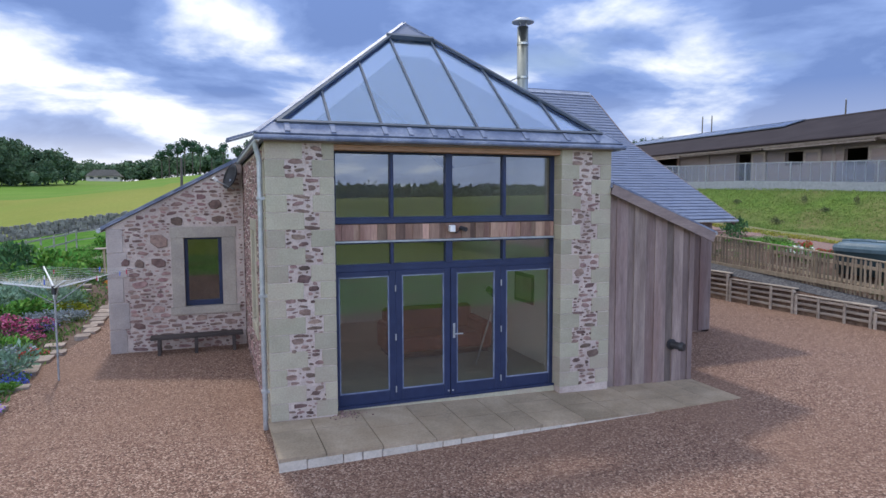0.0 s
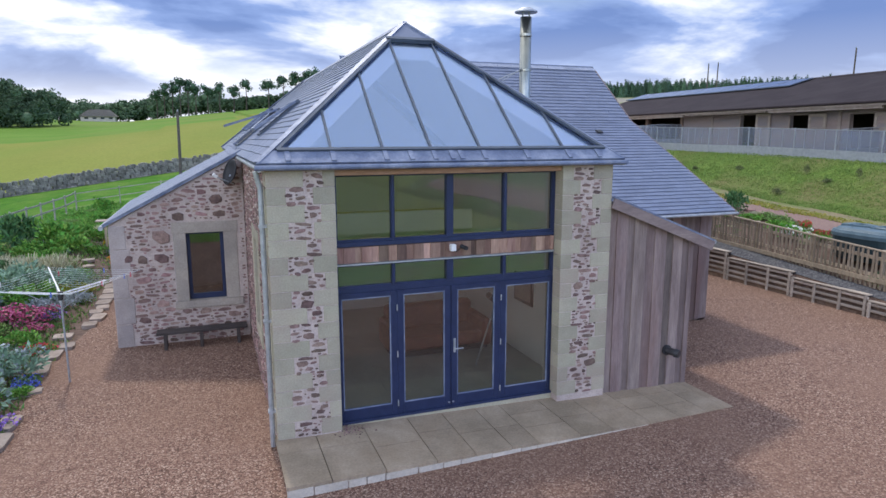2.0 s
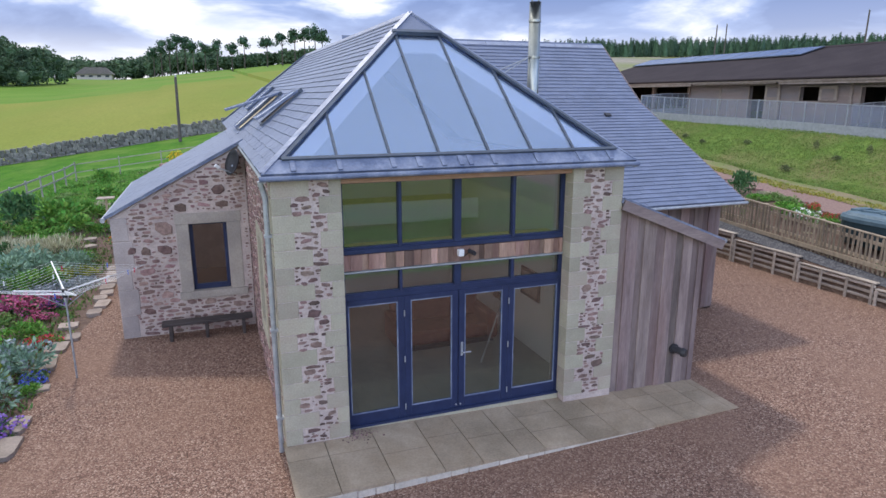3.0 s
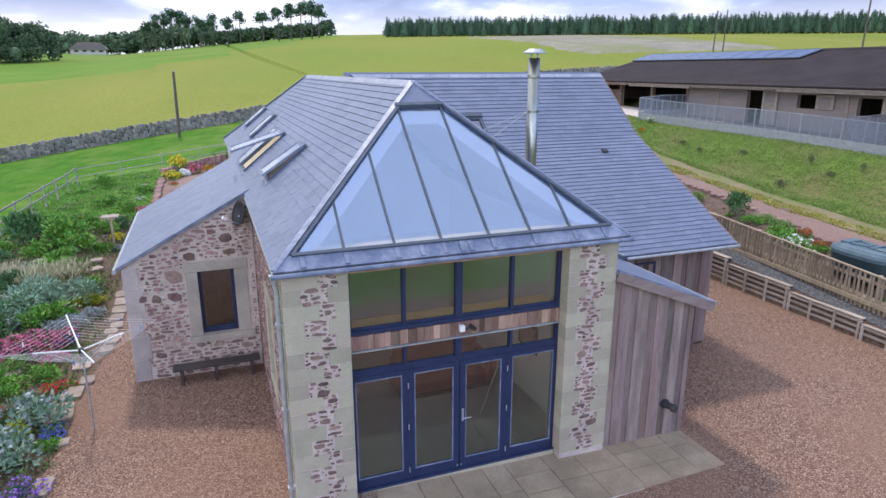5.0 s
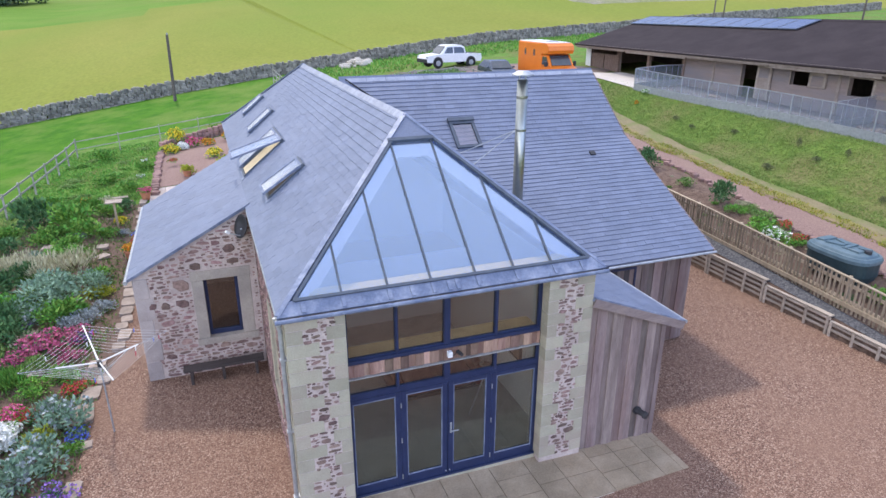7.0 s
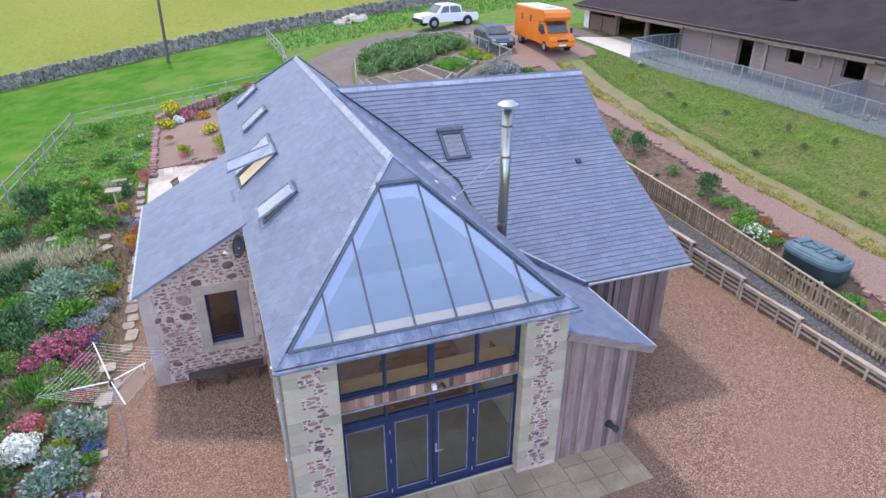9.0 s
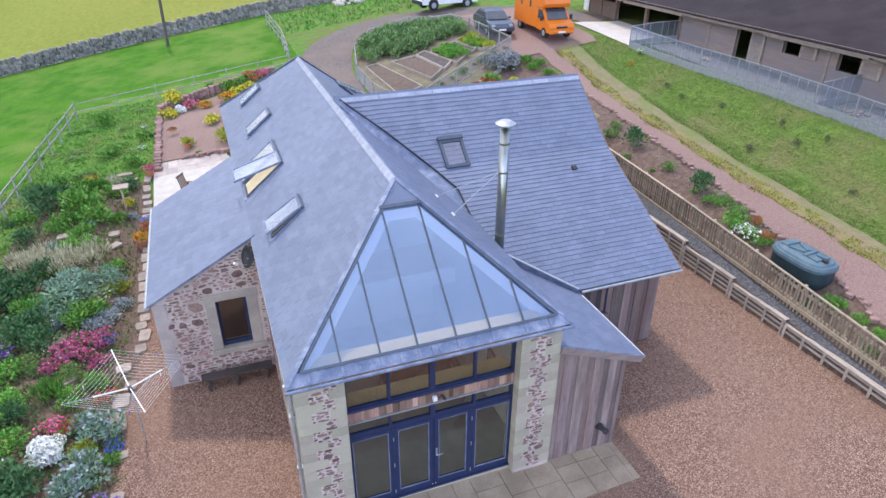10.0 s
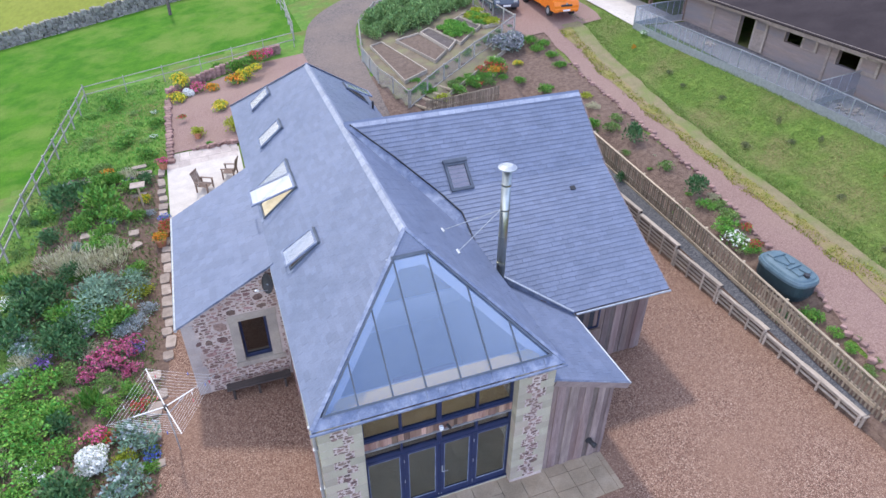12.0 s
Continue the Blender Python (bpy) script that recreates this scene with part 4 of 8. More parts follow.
# eave boards, gutters and downpipe
part("eave_strip", Shape().cbox(-W - 0.02, W + 0.02, -0.03, 0.028, 4.205, 4.262, 0.004), FASCIA, house, "thin brown strip under the gutter")
part("eave_board", Shape().cbox(-1.888, 1.888, 0.04, GLAZE_Y - 0.004, 4.12, 4.20, 0.006), OAK, house, "orange-brown timber head board over the glazing")
S = Shape().tube((-EAVE_X - 0.05, FRONT_Y - 0.07, 4.255), (EAVE_X + 0.05, FRONT_Y - 0.07, 4.255), 0.038, n=10)
part("gutter", S, LEAD, house, "half-round metal gutter")
for x in (-EAVE_X + 0.01, EAVE_X - 0.01):
    y1 = 6.0 if x < 0 else 18.7
    part("gutter", Shape().tube((x, FRONT_Y - 0.07, 4.235), (x, y1, 4.235), 0.035, n=10), GALV, house, "half-round metal gutter")
S = Shape().tube((-EAVE_X - 0.02, 0.14, 4.2), (-W - 0.06, 0.16, 3.95), 0.04, n=10).tube((-W - 0.06, 0.16, 3.97), (-W - 0.06, 0.16, 0.05), 0.04, n=10)
pipe = part("downpipe", S, GALV, house, "grey metal downpipe at the front corner")
for z in (0.6, 2.0, 3.4):
    part("pipe_clip", Shape().box(-W - 0.11, -W + 0.0, 0.11, 0.21, z, z + 0.04), GALV, pipe)


def glazed_frame(parent, x0, x1, z0, z1, y, rail, material=NAVY, axis="x", deep=0.07):
    """A rectangular frame with a pane, in the plane y (or x when axis is y)."""
    S = Shape()

    def bx(a0, a1, b0, b1, d0, d1):
        if axis == "x":
            S.box(a0, a1, d0, d1, b0, b1)
        else:
            S.box(d0, d1, a0, a1, b0, b1)
    bx(x0, x0 + rail, z0, z1, y, y + deep)
    bx(x1 - rail, x1, z0, z1, y, y + deep)
    bx(x0 + rail, x1 - rail, z0, z0 + rail, y + 0.002, y + deep - 0.002)
    bx(x0 + rail, x1 - rail, z1 - rail, z1, y + 0.002, y + deep - 0.002)
    fr = part("sash", S, material, parent)
    P = Shape()
    d = y + deep / 2
    if axis == "x":
        P.box(x0 + rail, x1 - rail, d, d + 0.008, z0 + rail, z1 - rail)
    else:
        P.box(d, d + 0.008, x0 + rail, x1 - rail, z0 + rail, z1 - rail)
    g = part("pane", P, GLASS, parent, "clear glass pane")
    g.visible_shadow = False
    return fr


GY = GLAZE_Y
screen = part("front_window", Shape().box(-1.89, 1.89, GY, GY + 0.12, 4.12, 4.18), NAVY, house, "tall navy-framed glazed screen with doors")
for x0, x1, y0, z0, z1, nm in ((-1.89, -1.86, GY, 0.2, 4.12, "jamb"), (1.86, 1.89, GY, 0.2, 4.12, "jamb"), (-1.86, 1.86, GY - 0.03, 3.03, 3.10, "transom"), (-1.86, 1.86, GY, 2.30, 2.385, "transom")):
    part(nm, Shape().cbox(x0, x1, y0, GY + 0.12, z0, z1, 0.004), NAVY, screen)
uprights = [(-1.86, -0.962), (-0.962, -0.02), (-0.02, 0.955), (0.955, 1.86)]
for a, b in uprights:
    glazed_frame(screen, a, b, 3.10, 4.12, GY + 0.01, 0.032)
    glazed_frame(screen, a, b, 2.385, 2.745, GY + 0.01, 0.026)
for x, w in ((-0.962, 0.024), (-0.02, 0.058), (0.955, 0.028)):
    for z0, z1 in ((3.10, 4.12), (2.385, 2.745)):
        part("mullion", Shape().cbox(x - w, x + w, GY - 0.012, GY + 0.10, z0, z1, 0.006), NAVY, screen)
for a, b, nm in ((-1.85, -0.92, "fixed_light"), (-0.92, -0.01, "door_leaf"), (0.0, 0.885, "door_leaf"), (0.885, 1.85, "fixed_light")):
    S = Shape()
    ra, rb = (0.04 if a < -1.8 else 0.105), (0.04 if b > 1.8 else 0.105)
    S.cbox(a, a + ra, GY - 0.02, GY + 0.06, 0.23, 2.30, 0.006).cbox(b - rb, b, GY - 0.02, GY + 0.06, 0.23, 2.30, 0.006)
    S.cbox(a + ra, b - rb, GY - 0.018, GY + 0.058, 0.23, 0.41, 0.006).cbox(a + ra, b - rb, GY - 0.018, GY + 0.058, 2.22, 2.30, 0.006)
    leaf_ob = part(nm, S, NAVY, screen, "navy timber door leaf" if nm == "door_leaf" else "")
    g = part("pane", Shape().box(a + ra, b - rb, GY + 0.01, GY + 0.02, 0.41, 2.22), GLASS, leaf_ob)
    g.visible_shadow = False
    B = Shape()
    for bx0, bx1, bz0, bz1 in ((a + ra, a + ra + 0.018, 0.41, 2.22), (b - rb - 0.018, b - rb, 0.41, 2.22), (a + ra + 0.018, b - rb - 0.018, 0.41, 0.428), (a + ra + 0.018, b - rb - 0.018, 2.202, 2.22)):
        B.box(bx0, bx1, GY - 0.012, GY + 0.008, bz0, bz1)
    part("glazing_bead", B, LEAD, leaf_ob, "grey glazing bead")
    if nm == "door_leaf":
        for z in (0.42, 1.25, 2.02):
            hinge_x = a - 0.005 if a < -0.5 else b + 0.005
            part("hinge", Shape().tube((hinge_x, GY - 0.035, z - 0.05), (hinge_x, GY - 0.035, z + 0.05), 0.011, n=8), GALV, leaf_ob)
        if a > -0.5:
            S = Shape().cbox(0.035, 0.075, GY - 0.032, GY - 0.02, 1.16, 1.40, 0.004)
            S.tube((0.055, GY - 0.03, 1.235), (0.055, GY - 0.085, 1.235), 0.012, n=8).tube((0.045, GY - 0.08, 1.235), (0.19, GY - 0.08, 1.235), 0.011, n=8)
            part("door_handle", S, GALV, leaf_ob, "satin steel lever handle")
for x, z in ((-0.045, 0.30), (0.03, 0.30)):
    part("bolt", Shape().tube((x, GY - 0.04, z), (x, GY - 0.018, z), 0.014, n=8), GALV, screen)
part("plinth", Shape().box(-1.89, 1.89, GY - 0.05, GY + 0.1, -0.05, 0.188), SANDSTONE, screen, "stone step under the doors")
part("threshold", Shape().cbox(-1.89, 1.89, GY - 0.06, GY + 0.12, 0.19, 0.23, 0.006), NAVY, screen)

cladding = part("clad_band", Shape().box(-1.87, 1.87, GY + 0.02, GY + 0.1, 2.75, 3.028), BARNWOOD, house, "band of short cedar boards above the doors")
boarding(cladding, (-1.87, GY + 0.015, 0), (1, 0, 0), 3.74, 2.775, lambda x: 3.018, CEDAR, 8, 0.14, depth=0.016)
part("drip_strip", Shape().box(-1.87, 1.87, GY - 0.055, GY + 0.02, 2.745, 2.77), GALV, cladding, "pale metal drip strip")

# floodlight and camera on the band
lampbox = thing("floodlight", (0.02, 0.2, 2.9), "small white outdoor floodlight on the cedar band", "lamp")
part("housing", Shape().cbox(-0.05, 0.04, 0.10, 0.19, 2.88, 2.99, 0.01), WHITE, lampbox)
part("bracket", Shape().box(-0.02, 0.01, 0.17, 0.215, 2.92, 2.95), DARK, lampbox)
sensor = thing("security_camera", (0.17, 0.2, 2.9), "dark security camera with a dangling cable", "camera")
part("body", Shape().tube((0.16, 0.19, 2.94), (0.2, 0.06, 2.92), 0.035, n=10), DARK, sensor)
part("cable", Shape().tube((0.08, 0.19, 2.86), (0.16, 0.19, 2.92), 0.008, n=6).tube((0.0, 0.19, 2.9), (0.08, 0.19, 2.86), 0.008, n=6), DARK, sensor)

# roof windows in the left slope
ln = Vector((-(RIDGE_Z - EAVE_Z), 0, run_l)).normalized()
lu = Vector((run_l, 0, RIDGE_Z - EAVE_Z)).normalized()


def on_left(x, y, lift=0.0):
    return Vector((x, y, RIDGE_Z + (x - RIDGE_X) * (RIDGE_Z - EAVE_Z) / run_l)) + ln * lift


WELLWOOD = surface("pine_lining", (0.62, 0.50, 0.30), (0.70, 0.58, 0.38), 5, 0.6, 0.1, 40)


def roof_window(y, x_low, wide, tall, opened, well_seen=False, base=None):
    """A top-hung or pivot roof window; opened is the angle of its sash."""
    base = base or frame_of(on_left(x_low, y), (0, -1, 0), lu)
    o = base @ Vector((wide / 2, tall / 2, 0))
    win = thing("roof_window", o, "open grey roof window" if opened else "closed grey roof window in the slates", "roof window", "roof windows")
    def ring(w0, w1, h0, h1, t, lo, hi, m=Matrix()):
        S = Shape()
        for a0, a1, b0, b1 in ((w0, w0 + t, h0, h1), (w1 - t, w1, h0, h1), (w0 + t, w1 - t, h0, h0 + t), (w0 + t, w1 - t, h1 - t, h1)):
            q = Shape().box(a0, a1, b0, b1, lo, hi)
            S.add([base @ (m @ Vector(p)) for p in q.v], q.f)
        return S
    part("flashing", ring(-0.07, wide + 0.07, -0.12, tall + 0.10, 0.08, 0.0, 0.028), LEAD, win)
    part("kerb", ring(0, wide, 0, tall, 0.05, 0.0, 0.07), ALU, win)
    m = Matrix.Translation((0, tall, 0.072)) @ Matrix.Rotation(radians(-opened), 4, "X") @ Matrix.Translation((0, -tall, 0))
    sash = part("sash", ring(-0.02, wide + 0.02, -0.02, tall + 0.02, 0.06, 0.0, 0.05, m), LEAD, win, "grey metal sash")
    q = Shape().box(0.04, wide - 0.04, 0.04, tall - 0.04, 0.026, 0.038)
    g = part("pane", Shape().add([base @ (m @ Vector(p)) for p in q.v], q.f), SASHGLASS, sash)
    g.visible_shadow = False
    hood = Shape().cbox(-0.03, wide + 0.03, tall - 0.02, tall + 0.07, 0.0, 0.11, 0.01)
    part("hood", Shape().add([base @ Vector(p) for p in hood.v], hood.f), ALU, win)
    # a block fills the well: pine where seen, else painted as shade
    well = Shape().box(0.06, wide - 0.06, 0.06, tall - 0.06, -0.02, 0.045)
    part("light_well", Shape().add([base @ Vector(p) for p in well.v], well.f), WELLWOOD if well_seen else GLOOM, win)
    return win


roof_window(5.85, -2.47, 0.74, 1.06, 6)
roof_window(9.38, -2.78, 0.95, 1.40, 22, True)
roof_window(10.40, -2.78, 0.95, 1.40, 0)
roof_window(13.40, -2.26, 0.78, 1.02, 0)
roof_window(16.85, -2.17, 0.76, 0.95, 0)
ru = Vector((-run_r, 0, RIDGE_Z - EAVE_Z)).normalized()
roof_window(0, 0, 0.72, 1.1, 14, base=frame_of((2.5, 16.0, RIDGE_Z - (2.5 - RIDGE_X) * (RIDGE_Z - EAVE_Z) / run_r), (0, 1, 0), ru))
soil_vent = thing("vent_pipe", (2.62, 15.55, 4.55), "short dark vent pipe on the rear slates", "vent")
part("pipe", Shape().tube((2.62, 15.55, 4.5), (2.62, 15.55, 4.98), 0.05, n=10), DARK, soil_vent)
part("collar", Shape().tube((2.62, 15.55, 4.56), (2.62, 15.55, 4.66), 0.09, 0.055, n=10), LEAD, soil_vent)

# lean-to on the left
LY0, LY1, LX, LEZ, LTZ = 6.16, 12.4, -5.70, 2.80, 4.36
S = Shape()
wx0, wx1, wz0, wz1 = -4.16, -3.34, 0.98, 2.56
S.prism([(LX, LY0, 0), (wx0, LY0, 0), (wx0, LY0, LEZ + (wx0 - LX) * 0.535), (LX, LY0, LEZ)], (0, 0.45, 0))
S.prism([(wx1, LY0, 0), (-W, LY0, 0), (-W, LY0, LTZ), (wx1, LY0, LEZ + (wx1 - LX) * 0.535)], (0, 0.45, 0))
S.box(wx0, wx1, LY0, LY0 + 0.45, 0, wz0)
S.prism([(wx0, LY0, wz1), (wx1, LY0, wz1), (wx1, LY0, LEZ + (wx1 - LX) * 0.535), (wx0, LY0, LEZ + (wx0 - LX) * 0.535)], (0, 0.45, 0))
lean_wall = part("wall", S, MORTAR, house, "lean-to gable of pink rubble in lime mortar")
part("wall", Shape().box(LX, LX + 0.4, LY0 + 0.45, LY1, 0, LEZ), MORTAR, house, "outer wall of the lean-to")
part("wall", Shape().prism([(LX, LY1, 0), (-W, LY1, 0), (-W, LY1, LTZ), (LX, LY1, LEZ)], (0, -0.4, 0)), MORTAR, house, "rear gable of the lean-to")


BIG_STONES = [(1.02, 2.46, 0.36, 0.32), (1.0, 1.98, 0.30, 0.22), (0.62, 1.99, 0.2, 0.2), (0.35, 2.02, 0.16, 0.16), (1.42, 2.92, 0.24, 0.2), (2.24, 3.28, 0.3, 0.2)]


def lean_free(a, b, c, d):
    if a < 0.34 + 0.06 * math.sin(c * 9) or b > 2.82:
        return False
    if b > 1.27 and a < 2.72 and d > 0.78 and c < 2.83:
        return False
    return d < LEZ + max(a, 0) * 0.535 - 0.06


rubble(lean_wall, (LX, LY0, 0.02), (1, 0, 0), (0, 0, 1), 2.84, 4.3, lean_free, 52, 0.016, 300, True, 1.0, 1.3, BIG_STONES)
for cx, cz, w, h in BIG_STONES:
    piece("stone", STONE_MESH[int(cx * 10) % 14], lean_wall, frame_of((LX + cx, LY0 - 0.004, cz + 0.02), (1, 0, 0), (0, 0, 1)) @ Matrix.Diagonal((w * 1.1, h * 1.1, 0.03, 1)))
for z0, z1, w in ((0.0, 0.55, 0.33), (0.55, 1.15, 0.40), (1.15, 1.7, 0.30), (1.7, 2.25, 0.38), (2.25, 2.78, 0.32)):
    part("quoin", Shape().cbox(LX - 0.012, LX + w, LY0 - 0.012, LY0 + 0.3, z0 + 0.004, z1 - 0.004, 0.012), QUOINGREY, lean_wall)
for x0, x1, y0, z0, z1 in ((-4.42, -4.154, 0.016, 0.987, 2.553), (-3.346, -3.05, 0.016, 0.987, 2.553), (-4.44, -3.03, 0.018, 2.554, 2.80), (-4.46, -2.98, 0.07, 0.82, 0.986)):
    part("window_surround", Shape().cbox(x0, x1, LY0 - y0, LY0 + 0.25, z0, z1, 0.006), LEANSTONE, lean_wall, "dressed sandstone window surround")
lw = part("window", Shape().box(wx0, wx0 + 0.03, LY0 + 0.14, LY0 + 0.24, wz0, wz1).box(wx1 - 0.03, wx1, LY0 + 0.14, LY0 + 0.24, wz0, wz1), NAVY, house, "navy casement window in the lean-to")
glazed_frame(lw, wx0 + 0.03, wx1 - 0.03, wz0 + 0.03, wz1 - 0.0, LY0 + 0.13, 0.055)
part("bottom_rail", Shape().cbox(wx0 + 0.03, wx1 - 0.03, LY0 + 0.12, LY0 + 0.22, wz0 + 0.007, wz0 + 0.13, 0.006), NAVY, lw)
side_win = part("window", Shape().box(-2.78, -2.7, 2.3, 2.33, 1.15, 2.85).box(-2.78, -2.7, 3.27, 3.3, 1.15, 2.85), NAVY, house, "navy window in the side wall")
glazed_frame(side_win, 2.33, 3.27, 1.15, 2.85, -2.77, 0.07, axis="y")
lrun, lrise = -W + 0.02 - (LX - 0.10), 0.535 * (-W + 0.02 - (LX - 0.10))
llen = math.hypot(lrun, lrise)
lo = (LX - 0.10, LY1 + 0.08, LEZ - 0.0)
lean_roof = sheet(house, "roof", lo, (0, -1, 0), (lrun, 0, lrise), [(0, 0), (LY1 - LY0 + 0.16, 0), (LY1 - LY0 + 0.16, llen), (0, llen)], 0.035, LEAD, "slated lean-to roof")
slating(lean_roof, lo, (0, -1, 0), (lrun, 0, lrise), 14, lambda s: (0.0, LY1 - LY0 + 0.16), 9, llen / 14, 0.32, 300)
part("gutter", Shape().tube((LX - 0.14, LY0 - 0.08, LEZ - 0.05), (LX - 0.14, LY1 + 0.08, LEZ - 0.05), 0.05, n=10), GALV, house, "half-round metal gutter")
S = Shape().bar((LX - 0.10, LY0 - 0.085, LEZ + 0.02), (-W, LY0 - 0.085, LEZ + 0.02 + lrise), 0.012, 0.025)
part("verge_strip_lead", S, LEAD, house, "lead verge along the lean-to gable")

# satellite dish
dish = thing("satellite_dish", (-3.15, LY0 - 0.02, 3.9), "dark satellite dish on the rubble gable", "satellite dish")
rings = []
dn = Vector((-0.85, -0.36, 0.30)).normalized()
dsx = dn.orthogonal().normalized()
dsy = dn.cross(dsx)
dc = Vector((-3.12, LY0 - 0.32, 3.92))
for r, off in ((0.02, 0.07), (0.12, 0.055), (0.22, 0.02), (0.29, -0.03), (0.295, -0.02), (0.22, 0.035), (0.02, 0.085)):
    rings.append([dc - dn * off + (dsx * math.cos(a) + dsy * math.sin(a)) * r for a in [2 * math.pi * i / 20 for i in range(20)]])
part("reflector", Shape().loft(rings), DARK, dish, smooth=True)
part("arm", Shape().tube(dc - dn * 0.06 - Vector((0, 0, 0.25)), dc + dn * 0.36 - Vector((0, 0, 0.2)), 0.014, n=8), GALV, dish)
part("receiver", Shape().tube(dc + dn * 0.34 - Vector((0, 0, 0.2)), dc + dn * 0.42 - Vector((0, 0, 0.16)), 0.035, n=10), WHITE, dish)
part("wall_bracket", Shape().tube((-3.15, LY0 + 0.0, 3.75), (-3.13, LY0 - 0.28, 3.85), 0.02, n=8).box(-3.21, -3.09, LY0 - 0.015, LY0 + 0.0, 3.62, 3.88), GALV, dish)

# bench under the lean-to window
bench = thing("garden_bench", (-3.9, 5.78, 0), "low dark timber plank bench against the rubble wall", "bench")
part("seat", Shape().cbox(-4.88, -2.95, 5.64, 5.94, 0.36, 0.43, 0.012), DARKWOOD, bench)
for x in (-4.7, -3.95, -3.15):
    for y in (5.63, 5.89):
        part("leg", Shape().cbox(x - 0.035, x + 0.035, y - 0.035, y + 0.035, 0, 0.36, 0.006), DARKWOOD, bench)
    part("rail", Shape().box(x - 0.02, x + 0.02, 5.66, 5.86, 0.25, 0.33), DARKWOOD, bench)

# wing on the right
VY, VZ, BY, BZ, EY, EZ, WX1 = 9.12, 6.86, 7.05, 5.16, 2.78, 2.90, 8.42
S = Shape()
S.box(W, 8.24, 3.37, 3.6, 0, 3.1)
S.prism([(8.24, 3.37, 0), (8.24, 15.0, 0), (8.24, 15.0, 2.9), (8.24, VY, VZ - 0.15), (8.24, BY, BZ - 0.15), (8.24, 3.37, 3.1)], (-0.22, 0, 0))
wing_wall = part("wall", S, BARNWOOD, house, "timber-clad walls of the wing")
boarding(wing_wall, (W, 3.365, 0), (1, 0, 0), 8.25 - W, 0.08, lambda x: 3.08, BOARD, 61, 0.20)


def wing_top(s):
    y = 3.37 + s
    if y < BY:
        return EZ + (y - EY) * (BZ - EZ) / (BY - EY) - 0.12
    if y < VY:
        return BZ + (y - BY) * (VZ - BZ) / (VY - BY) - 0.12
    return VZ - (y - VY) * (VZ - 2.9) / 5.9 - 0.12


boarding(wing_wall, (8.245, 3.37, 0), (0, 1, 0), 11.6, 0.08, wing_top, BOARD, 62, 0.20)
ww = part("window", Shape().box(5.0, 6.45, 3.30, 3.36, 1.5, 1.56).box(5.0, 6.45, 3.30, 3.36, 2.44, 2.5).box(5.0, 5.06, 3.30, 3.36, 1.56, 2.44).box(6.39, 6.45, 3.30, 3.36, 1.56, 2.44), NAVY, house, "dark window in the wing under the eave")
part("pane", Shape().box(5.06, 6.39, 3.325, 3.335, 1.56, 2.44), CARGLASS, ww, "dark glass")
part("window_sill", Shape().box(4.96, 6.5, 3.22, 3.35, 1.44, 1.5), BARNWOOD, ww, "timber sill")


def main_x(z):
    """Where the main right slope reaches the height z."""
    return RIDGE_X + (RIDGE_Z - z) * run_r / (RIDGE_Z - EAVE_Z) if z > EAVE_Z else W


def valley_x(y):
    """The left edge of the wing's slates: along the valley, then down the cut over the shed roof."""
    return stepped(-y, [(-9.12, 0.24), (-8.1, 1.38), (-6.9, 2.58), (-6.25, 2.93), (-4.55, 3.02), (-2.78, 5.10)])


u_len = math.hypot(VY - BY, VZ - BZ)
roof_up = sheet(house, "roof", (0, BY, BZ), (1, 0, 0), (0, VY - BY, VZ - BZ), [(main_x(BZ) - 0.05, 0), (WX1, 0), (WX1, u_len), (RIDGE_X, u_len)], 0.12, LEAD, "steep upper slope of the slated wing roof")
slating(roof_up, (0, BY, BZ), (1, 0, 0), (0, VY - BY, VZ - BZ), 17, lambda s: (valley_x(BY + (VY - BY) * s / u_len), WX1), 11, u_len / 17, 0.28, 300)
d_len = math.hypot(BY - EY, BZ - EZ)
roof_low = sheet(house, "roof", (0, EY, EZ), (1, 0, 0), (0, BY - EY, BZ - EZ), [(5.10, 0), (WX1, 0), (WX1, d_len), (main_x(BZ), d_len), (main_x(4.32), d_len * 0.62), (W + 0.1, d_len * 0.42)], 0.10, LEAD, "shallower lower slope of the slated wing roof")
slating(roof_low, (0, EY, EZ), (1, 0, 0), (0, BY - EY, BZ - EZ), 31, lambda s: (valley_x(EY + (BY - EY) * s / d_len), WX1), 12, d_len / 31, 0.28, 300, lambda x, s: x < 8.5)
back_len = math.hypot(5.9, VZ - 2.9)
sheet(house, "roof", (0, VY + 5.9, 2.9), (1, 0, 0), (0, -5.9, VZ - 2.9), [(W, 0), (WX1, 0), (WX1, back_len), (RIDGE_X, back_len)], 0.12, SLATE, "rear slope of the wing roof")
for k in range(14):
    x0 = RIDGE_X + 0.2 + (WX1 - RIDGE_X - 0.2) * k / 14
    x1 = x0 + (WX1 - RIDGE_X - 0.2) / 14 - 0.012
    S = Shape().prism([(x0, VY - 0.11, VZ - 0.05), (x0, VY, VZ + 0.05), (x0, VY + 0.11, VZ - 0.05), (x0, VY, VZ + 0.015)], (x1 - x0, 0, 0))
    part("ridge_tile", S, RIDGE, roof_up)
def on_wing(x, y, up=0.0):
    z = BZ + (y - BY) * (VZ - BZ) / (VY - BY) if y > BY else EZ + (y - EY) * (BZ - EZ) / (BY - EY)
    return Vector((x, y, z + up))


